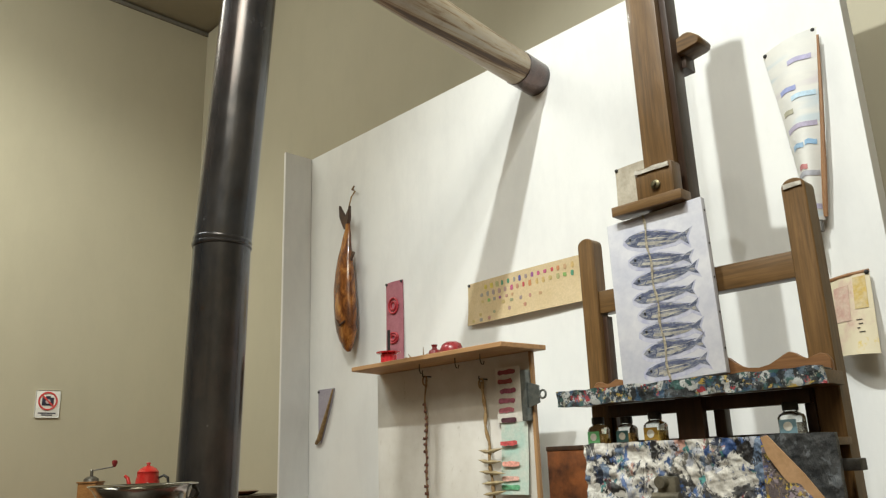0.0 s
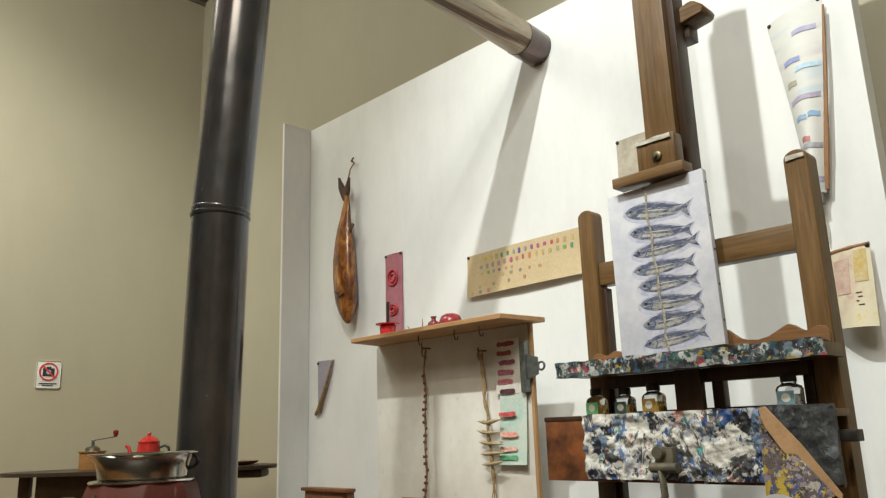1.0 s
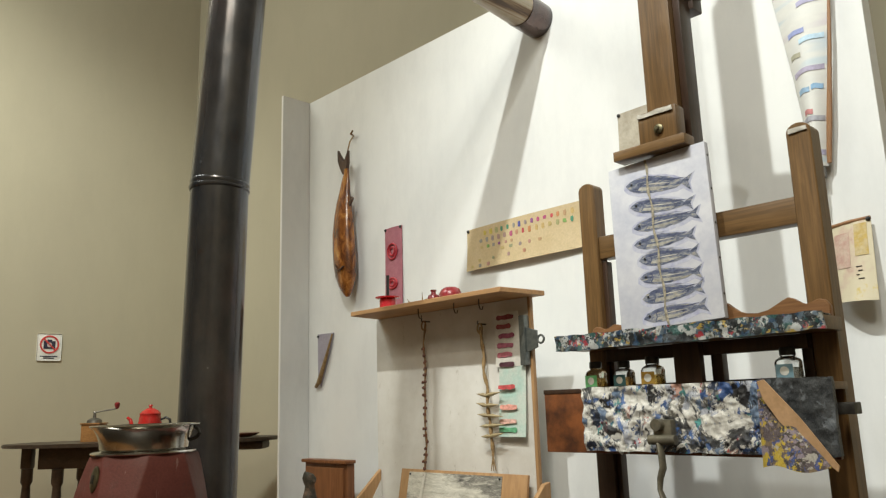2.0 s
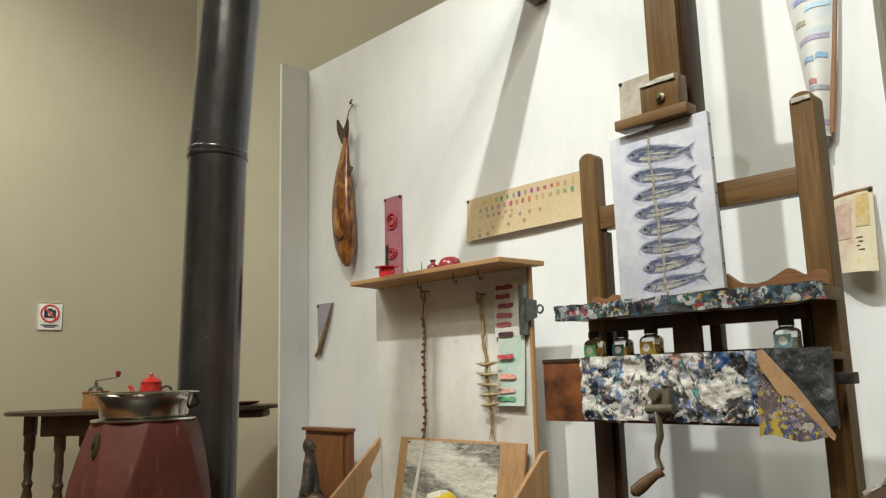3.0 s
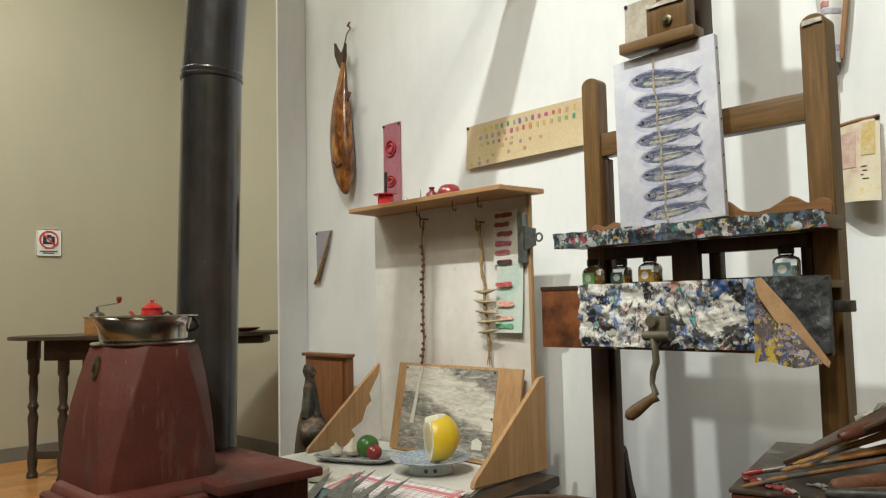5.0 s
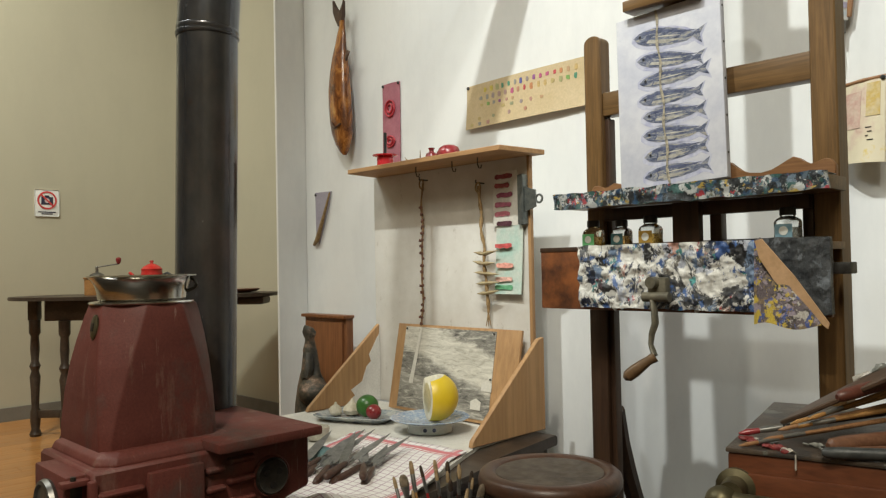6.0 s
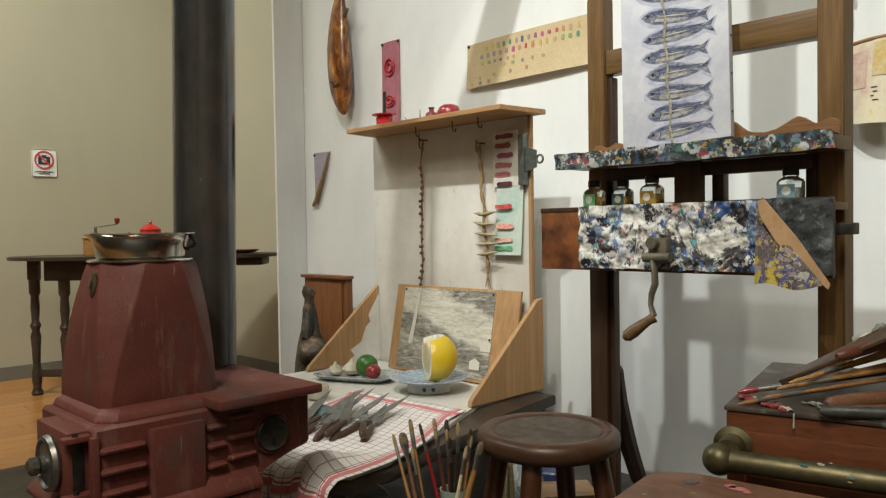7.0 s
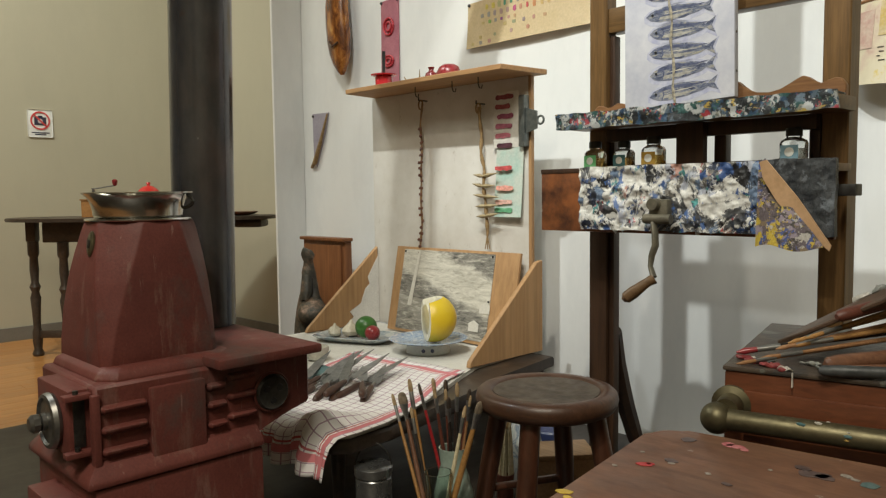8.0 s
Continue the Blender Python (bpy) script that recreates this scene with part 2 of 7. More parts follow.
def box(lo, hi, bevel=0.003, m=None, bm=None, seg=2):
    """A block between two corners, its edges rounded."""
    own = bmesh.new()
    bmesh.ops.create_cube(own, size=1)
    for v in own.verts:
        v.co = Vector([lo[i] + (v.co[i] + 0.5) * (hi[i] - lo[i]) for i in range(3)])
    if bevel:
        bmesh.ops.bevel(own, geom=own.edges[:], offset=bevel, segments=seg, affect="EDGES", profile=0.6)
    return joined(own, m, bm)


def joined(own, m=None, bm=None):
    if m is not None:
        own.transform(m)
    if bm is None:
        return own
    me = bpy.data.meshes.new("scrap")
    own.to_mesh(me)
    own.free()
    bm.from_mesh(me)
    bpy.data.meshes.remove(me)
    return bm


def prism(points, depth, m=None, bevel=0.002, bm=None):
    """A flat outline in x and y, thickened by depth along z from 0."""
    own = bmesh.new()
    low = [own.verts.new((x, y, 0)) for x, y in points]
    high = [own.verts.new((x, y, depth)) for x, y in points]
    own.faces.new(low[::-1])
    own.faces.new(high)
    for i in range(len(points)):
        j = (i + 1) % len(points)
        own.faces.new((low[i], low[j], high[j], high[i]))
    if bevel:
        bmesh.ops.bevel(own, geom=own.edges[:], offset=bevel, segments=1, affect="EDGES")
    return joined(own, m, bm)


def turned(profile, at=(0, 0, 0), seg=32, m=None, bm=None, caps=True, sx=1.0, sy=1.0):
    """A body of revolution round z: profile of (radius, height)."""
    own = bmesh.new()
    rings = []
    for r, z in profile:
        rings.append([own.verts.new((at[0] + sx * r * math.cos(6.28318530718 * k / seg), at[1] + sy * r * math.sin(6.28318530718 * k / seg), at[2] + z)) for k in range(seg)])
    for a, b in zip(rings, rings[1:]):
        for k in range(seg):
            j = (k + 1) % seg
            own.faces.new((a[k], a[j], b[j], b[k]))
    if caps:
        own.faces.new(rings[0][::-1])
        own.faces.new(rings[-1])
    return joined(own, m, bm)


def tube(path, radius, seg=10, bm=None, squash=1.0):
    """A round bar along a path; radius is one number or one for each place."""
    own = bmesh.new()
    pts = [Vector(p) for p in path]
    rad = [radius] * len(pts) if isinstance(radius, (int, float)) else list(radius)
    side = None
    rings = []
    for i, p in enumerate(pts):
        ahead = (pts[min(i + 1, len(pts) - 1)] - pts[max(i - 1, 0)]).normalized()
        if side is None:
            side = ahead.cross(Vector((0, 0, 1)) if abs(ahead.z) < 0.9 else Vector((1, 0, 0))).normalized()
        side = (side - ahead * side.dot(ahead)).normalized()
        up = ahead.cross(side)
        rings.append([own.verts.new(p + rad[i] * (math.cos(6.28318530718 * k / seg) * side + squash * math.sin(6.28318530718 * k / seg) * up)) for k in range(seg)])
    for a, b in zip(rings, rings[1:]):
        for k in range(seg):
            j = (k + 1) % seg
            own.faces.new((a[k], a[j], b[j], b[k]))
    own.faces.new(rings[0][::-1])
    own.faces.new(rings[-1])
    return joined(own, None, bm)


def sheet(width, height, nx, nz, shape, thick=0.0015):
    """A thin sheet in x and z with its bulge along y: shape(u, v) gives the place of a point, u and v from 0 to 1."""
    own = bmesh.new()
    front = [[own.verts.new(shape(i / nx, j / nz)) for i in range(nx + 1)] for j in range(nz + 1)]
    back = [[own.verts.new(Vector(shape(i / nx, j / nz)) + Vector((0, thick, 0))) for i in range(nx + 1)] for j in range(nz + 1)]
    for j in range(nz):
        for i in range(nx):
            own.faces.new((front[j][i], front[j][i + 1], front[j + 1][i + 1], front[j + 1][i]))
            own.faces.new((back[j][i], back[j + 1][i], back[j + 1][i + 1], back[j][i + 1]))
    rim = [(0, i) for i in range(nx + 1)] + [(j, nx) for j in range(1, nz + 1)] + [(nz, i) for i in range(nx - 1, -1, -1)] + [(j, 0) for j in range(nz - 1, 0, -1)]
    for (a, b), (c, d) in zip(rim, rim[1:] + rim[:1]):
        own.faces.new((front[a][b], back[a][b], back[c][d], front[c][d]))
    return own


def upright(x, y, z, turn=0.0, lean=0.0):
    """Stands a flat outline up: its x runs along the wall, its y upwards, its depth towards the room."""
    return pose(x, y, z, 90 + lean, 0, turn)


def wobble(bm, amount, scale, seed=0.0):
    for v in bm.verts:
        n = noise.noise_vector(v.co * scale + Vector((seed, seed * 1.7, 0)))
        v.co += n * amount
    return bm


# ---------------------------------------------------------------- the room
STAGE = 0.12          # height of the dark platform
WALL_Y = 2.42         # face of the white studio wall


def slab(name, lo, hi, material, label="", category="", bevel=0.0):
    return solo(name, box(lo, hi, bevel), material, label, category, "", "structure", False)


slab("floor", (-6.1, -5.0, -0.1), (3.0, 3.1, 0.0), OAK_FLOOR, "polished orange-brown wooden museum floor", "floor")
slab("platform", (-3.31, -1.6, 0.0), (2.2, WALL_Y, STAGE), DARK_FLOOR, "dark stained wooden display platform", "platform", 0.004)
slab("wall_west", (-6.1, -5.0, 0.0), (-5.98, 3.04, 5.0), BEIGE_WALL, "plain beige cloth-covered museum wall", "wall")
slab("wall_north", (-5.98, 2.92, 0.0), (3.0, 3.04, 5.0), BEIGE_WALL, "plain beige museum wall behind the studio", "wall")
slab("wall_east", (2.9, -5.0, 0.0), (3.0, 2.92, 5.0), BEIGE_WALL, "plain beige museum wall", "wall")
slab("wall_south", (-5.98, -5.1, 0.0), (2.9, -5.0, 5.0), BEIGE_WALL, "plain beige museum wall", "wall")
slab("ceiling", (-6.1, -5.1, 5.02), (3.0, 3.04, 5.12), CEILING, "plain beige ceiling", "ceiling")
# dark strip in place of the shaded gap between wall and ceiling
slab("shadow_gap_west", (-5.978, -5.0, 4.965), (-5.962, 2.92, 5.0), SKIRTING, "thin dark strip standing in for the shadow gap below the ceiling", "trim")
slab("baseboard_west", (-5.978, -5.0, 0.002), (-5.962, 2.918, 0.1), SKIRTING, "low grey-brown baseboard", "baseboard", 0.002)
slab("baseboard_north", (-5.96, 2.902, 0.002), (2.9, 2.918, 0.1), SKIRTING, "low grey-brown baseboard", "baseboard", 0.002)
# the white studio backdrop with its short return
slab("wall_studio", (-3.54, WALL_Y, 0.0), (-0.574, WALL_Y + 0.08, 2.825), WHITE_WALL, "white painted board wall of the rebuilt studio", "wall", 0.002)
slab("wall_studio_return", (-3.541, 2.236, 0.0), (-3.524, WALL_Y - 0.002, 2.825), WHITE_WALL, "narrow white return of the studio wall", "wall", 0.002)


def no_photo_sign():
    root = thing("sign", (-5.98, 1.845, 1.45), "white square sign with a struck-out camera in red ring", "sign")
    m = Matrix.Translation((-5.98, 1.838, 1.55)) @ pose(0, 0, 0, 90, 0, 90)
    bm = box((-0.083, -0.098, 0.0), (0.083, 0.098, 0.008), 0.012, m)
    part("plate", bm, surface("sign_white", (0.78, 0.78, 0.76), (0.82, 0.82, 0.8), 9, 0.4, 0.05), root)
    red, ink = surface("sign_red", (0.6, 0.06, 0.06), (0.66, 0.08, 0.08), 9, 0.4, 0.05), surface("sign_ink", (0.03, 0.03, 0.06), (0.05, 0.05, 0.08), 9, 0.4, 0.05)
    body = box((-0.04, -0.012, 0.0085), (0.04, 0.045, 0.011), 0.001, m)
    box((-0.016, 0.044, 0.0085), (0.016, 0.056, 0.011), 0.0008, m, body)
    part("camera_shape", body, ink, root)
    part("lens_shape", turned([(0.017, 0.0112), (0.017, 0.0122)], (0, 0.017, 0), 24, m), surface("sign_pale", (0.5, 0.4, 0.4), (0.6, 0.5, 0.5), 9, 0.4), root)
    ring = bmesh.new()
    n = 48
    loops = []
    for r, z in ((0.066, 0.0085), (0.066, 0.0125), (0.055, 0.0125), (0.055, 0.0085)):
        loops.append([ring.verts.new((r * math.cos(k * 6.28318530718 / n), 0.02 + r * math.sin(k * 6.28318530718 / n), z)) for k in range(n)])
    for a, b in zip(loops, loops[1:] + loops[:1]):
        for k in range(n):
            ring.faces.new((a[k], a[(k + 1) % n], b[(k + 1) % n], b[k]))
    ring.transform(m)
    part("ring", ring, red, root)
    part("strike", box((-0.058, -0.0055, 0.0125), (0.058, 0.0055, 0.0145), 0.0005, m @ Matrix.Translation((0, 0.02, 0)) @ pose(0, 0, 0, 0, 0, -45)), red, root)
    for k in range(2):
        part("text_bar", box((-0.06 + 0.022 * k, -0.07 - 0.013 * k, 0.0082), (0.06 - 0.022 * k, -0.062 - 0.013 * k, 0.0095), 0.0, m), ink, root)


no_photo_sign()


# ---------------------------------------------------------------- stove and its pipe
def stove_pipe():
    x, y, r, z1 = -1.722, 0.884, 0.0750, 2.66
    root = thing("stove_pipe", (x, y, 0.69), "dark blued-steel stove pipe, rising and bending into the wall", "stove pipe")

    def axis(z):
        """The pipe leans a little, more so above its joint."""
        up = max(0.0, z - 1.61)
        return (x + 0.010 * (z - 0.9) + 0.033 * up, y + 0.014 * (z - 0.9) + 0.033 * up, z)

    part("lower_pipe", tube([axis(0.69), axis(1.62)], r - 0.002, 56), PIPE_STEEL, root)
    rings = ((1.606, -0.001), (1.608, 0.0005), (1.611, 0.0016), (1.614, 0.0016), (1.617, -0.001), (1.62, -0.001), (1.623, 0.0004), (1.629, 0.0004), (1.631, -0.001))
    part("joint", tube([axis(z) for z, _ in rings], [r + d for _, d in rings], 56), PIPE_STEEL, root)
    part("upper_pipe", tube([axis(1.62), axis(2.48)], r - 0.001, 56), PIPE_STEEL, root)
    bx, by, _ = axis(2.48)
    bend = [(bx, by, 2.48), (bx, by, 2.54), (bx - 0.005, by + 0.03, 2.61), (bx - 0.012, by + 0.08, z1 + 0.012), (bx - 0.02, by + 0.15, z1 + 0.03), (bx - 0.03, by + 0.22, z1 + 0.03)]
    part("elbow", tube(bend, r, 56), PIPE_STEEL, root)
    part("level_pipe", tube([(bx - 0.03, by + 0.22, z1 + 0.03), (-1.80, WALL_Y - 0.14, z1 + 0.003)], r - 0.003, 56), LAGGING, root, "cream and brown streaked old pipe")
    part("wall_sleeve", tube([(-1.798, WALL_Y - 0.145, z1 + 0.003), (-1.81, WALL_Y + 0.001, z1 + 0.002)], r, 56), PIPE_STEEL, root, "dark bare pipe end")


def lagging():
    n = Nodes("streaked_old_pipe")
    streak = n.noise(2.4, 7, 0.62, n.mapped((10, 0.16, 10)), 0.5)
    colour = n.ramp(streak, [(0.34, (0.085, 0.045, 0.022)), (0.39, (0.27, 0.17, 0.085)), (0.45, (0.47, 0.4, 0.29)), (0.58, (0.5, 0.46, 0.39)), (0.68, (0.4, 0.33, 0.25))])
    stain = n.noise(5.0, 7, 0.7, n.mapped((1.5, 0.5, 1.5)))
    colour = n.mix(0.8, colour, n.ramp(stain, [(0.36, (0.62, 0.5, 0.38)), (0.56, (1, 1, 1))]), "MULTIPLY")
    n.bump(streak, 0.3, 0.002)
    return n.done(colour, 0.42, 0.1)


LAGGING = lagging()
stove_pipe()


def ring_of(a, c, z, cx, cy, push=0.0, stretch=1.0):
    """Eight corners of a square of half width a whose corners are cut by c."""
    b = a - c
    flat = [(a, -b), (a, b), (b, a), (-b, a), (-a, b), (-a, -b), (-b, -a), (b, -a)]
    return [(cx + x + push, cy + y * stretch, z) for x, y in flat]


def loft(rings, bm=None, cap=True, bevel=0.0):
    own = bmesh.new()
    rows = [[own.verts.new(p) for p in ring] for ring in rings]
    n = len(rows[0])
    for a, b in zip(rows, rows[1:]):
        for k in range(n):
            own.faces.new((a[k], a[(k + 1) % n], b[(k + 1) % n], b[k]))
    if cap:
        own.faces.new(rows[0][::-1])
        own.faces.new(rows[-1])
    if bevel:
        bmesh.ops.bevel(own, geom=own.edges[:], offset=bevel, segments=2, affect="EDGES", profile=0.6)
    return joined(own, None, bm)


def stove():
    cx, cy = -1.527, 0.646
    root = thing("stove", (cx, cy, STAGE), "old red-brown enamelled cast-iron stove with a ribbed base", "stove")
    # tapering tower
    rings = [ring_of(a, a * c, z, cx + k * 0.39, cy + k * 0.92) for a, c, z, k in ((0.117, 0.12, 0.705, -0.01), (0.117, 0.16, 0.74, -0.01), (0.1165, 0.26, 0.80, -0.008), (0.1135, 0.38, 0.86, -0.005), (0.1085, 0.49, 0.908, -0.002), (0.101, 0.59, 0.954, 0.001), (0.096, 0.63, 0.974, 0.002))]
    part("tower", loft(rings, None, True, 0.004), CAST_IRON, root)
    part("tower_foot", loft([ring_of(a, a * 0.2, z, cx + 0.004, cy) for a, z in ((0.126, 0.672), (0.138, 0.678), (0.142, 0.69), (0.137, 0.702), (0.122, 0.711))], None, True, 0.003), CAST_IRON, root)
    part("top_rim", turned([(0.09, 0.9735), (0.1, 0.9745), (0.102, 0.9765), (0.1, 0.979), (0.09, 0.980)], (cx, cy, 0), 48), CHROME, root, "bright steel rim")
    badge = turned([(0.0001, 0), (0.018, 0), (0.018, 0.003), (0.015, 0.005), (0.0001, 0.006)], (0, 0, 0), 24, None, None, False, 0.8, 1.35)
    badge.transform(Matrix.Translation((-1.497, 0.5405, 0.933)) @ pose(0, 0, 0, 82, 0, 0))
    plate = part("badge", badge, BRASS, root, "oval brass badge")
    part("emblem", box((-0.006, -0.008, 0.0055), (0.006, 0.008, 0.0075), 0.001, Matrix.Translation((-1.497, 0.5405, 0.933)) @ pose(0, 0, 0, 82, 0, 0)), IRON, plate)
    # long body under the tower, with the hot shelf
    x0, x1, y0, y1 = -1.65, -1.372, 0.487, 0.94
    part("hot_shelf", box((-1.80, 0.70, 0.688), (-1.318, 0.938, 0.708), 0.006), CAST_IRON, root)
    shape = [(y0, 0.688), (y0, 0.50), (0.808, 0.50), (0.808, 0.540), (0.86, 0.553), (y1, 0.572), (y1, 0.688)]
    body = prism([(y, z) for y, z in shape], x1 - x0, Matrix.Translation((x0, 0, 0)) @ Matrix(((0, 0, 1, 0), (1, 0, 0, 0), (0, 1, 0, 0), (0, 0, 0, 1))), 0.006)
    part("fire_box", body, CAST_IRON, root)
    part("flue_box", box((-1.80, 0.72, 0.58), (x0 - 0.001, 0.935, 0.687), 0.004), CAST_IRON, root)
    part("ledge", loft([[(x0 - d, y0 - d, z), (x1 + d, y0 - d, z), (x1 + d, 0.806 + d * 0.1, z), (x0 - d, 0.806 + d * 0.1, z)] for d, z in ((-0.004, 0.556), (0.006, 0.548), (0.02, 0.531), (0.025, 0.522), (0.025, 0.512), (0.0, 0.508))], None, True, 0.003), CAST_IRON, root)
    part("base", box((x0 - 0.01, y0 - 0.012, STAGE), (x1 + 0.02, 0.81, 0.509), 0.008), CAST_IRON, root)
    # smooth panel and cooling ribs on the long side
    part("side_panel", box((x1 - 0.004, 0.584, 0.528), (x1 + 0.012, 0.692, 0.670), 0.004), CAST_IRON, root)
    for row in range(3):
        for a, b, z in ((0.494, 0.58, (0.645, 0.607, 0.568)), (0.697, 0.74, (0.648, 0.611, 0.572)), (0.742, 0.806, (0.66, 0.62, 0.58))):
            h = z[row]
            wedge = [[(x1 - 0.004, y, h - 0.012), (x1 + 0.013, y, h - 0.003), (x1 + 0.015, y, h + 0.003), (x1 + 0.010, y, h + 0.006), (x1 - 0.004, y, h + 0.008)] for y in (a, a + 0.006, b - 0.006, b)]
            wedge[0] = [(x1 - 0.004 + (x - x1 + 0.004) * 0.35, y, h + (z2 - h) * 0.6) for x, y, z2 in wedge[0]]
            wedge[-1] = [(x1 - 0.004 + (x - x1 + 0.004) * 0.35, y, h + (z2 - h) * 0.6) for x, y, z2 in wedge[-1]]
            part("rib", loft(wedge, None, True, 0.0015), CAST_IRON, root)
    part("corner_bead", box((x1 - 0.01, y0 - 0.006, 0.535), (x1 + 0.008, y0 + 0.008, 0.674), 0.004), CAST_IRON, root)
    side = Matrix.Translation((x1, 0.843, 0.612)) @ pose(0, 0, 0, 90, 0, 90)
    part("dial_ring", turned([(0.042, -0.001), (0.043, 0.005), (0.04, 0.008), (0.037, 0.005)], (0, 0, 0), 36, side, None, False), CAST_IRON, root)
    dial = part("air_dial", turned([(0.038, -0.001), (0.038, 0.007), (0.034, 0.012), (0.031, 0.010), (0.0001, 0.012)], (0, 0, 0), 36, side, None, False), IRON, root, "round worn metal air regulator")
    for k in range(3):
        part("hole", turned([(0.0075, 0.0105), (0.0065, 0.0125)], (0.017 * math.cos(2.1 * k + 0.5), 0.017 * math.sin(2.1 * k + 0.5), 0), 14, side), BLACK, dial)
    # stoking door on the short side, with a round damper
    door = part("stoking_door", box((-1.565, 0.452, 0.562), (-1.40, 0.492, 0.682), 0.005), CAST_IRON, root)
    part("door_hollow", box((-1.401, 0.46, 0.578), (-1.3985, 0.48, 0.665), 0.0005), IRON, door, "dark recess at the hinge")
    for z in (0.57, 0.672):
        part("hinge", box((-1.402, 0.44, z - 0.005), (-1.38, 0.487, z + 0.005), 0.002), CAST_IRON, door)
        part("pin", tube([(-1.39, 0.462, z + 0.004), (-1.39, 0.462, z + 0.012)], 0.005, 10), IRON, door)
    end = Matrix.Translation((-1.475, 0.451, 0.617)) @ pose(0, 0, 0, 90, 0, 0)
    wheel = part("damper", turned([(0.05, 0), (0.052, 0.006), (0.049, 0.014), (0.043, 0.016), (0.04, 0.011), (0.016, 0.014), (0.016, 0.022), (0.0001, 0.024)], (0, 0, 0), 36, end, None, False), CHROME_DULL, root, "round dull steel damper")
    part("damper_knob", turned([(0.012, 0.022), (0.017, 0.026), (0.017, 0.036), (0.011, 0.042)], (0, 0, 0), 9, end), CHROME_DULL, wheel)
    # ash drawer below
    ash = part("ash_door", box((-1.565, 0.425, 0.20), (-1.375, 0.48, 0.478), 0.006), CAST_IRON, root)
    for k in range(4):
        part("slot", box((-1.545 + 0.032 * k, 0.4225, 0.30), (-1.533 + 0.032 * k, 0.4243, 0.452), 0.0), BLACK, ash)
    part("hinge", tube([(-1.39, 0.45, 0.477), (-1.39, 0.45, 0.49)], 0.007, 10), IRON, ash)


CHROME_DULL = surface("dull_steel", (0.14, 0.135, 0.125), (0.27, 0.26, 0.24), 20, 0.42, 0.15, 120, 0.9)
stove()


def steel_bowl():
    at = (-1.527, 0.646, 0.981)
    root = thing("basin", at, "flared polished stainless-steel basin on the stove", "basin")
    out = [(0.02, 0), (0.082, 0), (0.085, 0.003), (0.086, 0.012), (0.088, 0.022), (0.0915, 0.032), (0.097, 0.041), (0.103, 0.046), (0.1055, 0.0475), (0.1055, 0.0495), (0.103, 0.050), (0.097, 0.0465), (0.09, 0.038), (0.085, 0.024), (0.08, 0.01), (0.02, 0.005)]
    part("bowl", turned(out, at, 64), CHROME, root)
    grip = [(at[0] + 0.048 + 0.017 * math.cos(a), at[1] + 0.066 + 0.017 * math.cos(a) * 1.1, at[2] + 0.03 + 0.014 * math.sin(a)) for a in [i * 0.5236 for i in range(13)]]
    part("grip", tube(grip, 0.0035, 8), IRON, root, "small dark ring grip")


steel_bowl()


# ---------------------------------------------------------------- the easel
def painted_board(lo, hi, nx, nz, relief, seed, bm=None):
    """A board front thick with paint: a block whose front is a grid, raised unevenly."""
    x0, y0, z0 = lo
    x1, y1, z1 = hi

    def shape(u, v):
        x, z = x0 + u * (x1 - x0), z0 + v * (z1 - z0)
        n = noise.fractal(Vector((x * 30 + seed, z * 30, seed)), 1.0, 2.0, 4)
        edge = 0.004 * noise.noise(Vector((x * 25, z * 25, seed + 9)))
        return (x + (edge if u in (0.0, 1.0) else 0), y0 - max(0.0, relief * (0.6 + n)), z + (edge if v in (0.0, 1.0) else 0))

    return sheet(0, 0, nx, nz, shape, y1 - y0)


def paint_blot(x, y, z, rx, rz, thick, seed):
    """A ragged dab of thick paint on an upright face."""
    own = bmesh.new()
    n = 40
    rows = []
    for v, h in ((1.0, 0.0), (0.95, 0.5), (0.8, 0.8), (0.55, 0.9), (0.25, 0.75)):
        row = []
        for k in range(n):
            a = 6.28318530718 * k / n
            rag = 0.75 + 0.55 * noise.fractal(Vector((math.cos(a) * 1.7 + seed, math.sin(a) * 1.7, seed)), 1.0, 2.0, 4)
            px, pz = x + rx * v * rag * math.cos(a), z + rz * v * rag * math.sin(a)
            row.append(own.verts.new((px, y - thick * h * (0.7 + 0.6 * noise.noise(Vector((px * 90, pz * 90, seed)))), pz)))
        rows.append(row)
    for p, q in zip(rows, rows[1:]):
        for k in range(n):
            own.faces.new((p[k], p[(k + 1) % n], q[(k + 1) % n], q[k]))
    own.faces.new(rows[-1])
    own.faces.new(rows[0][::-1])
    return own


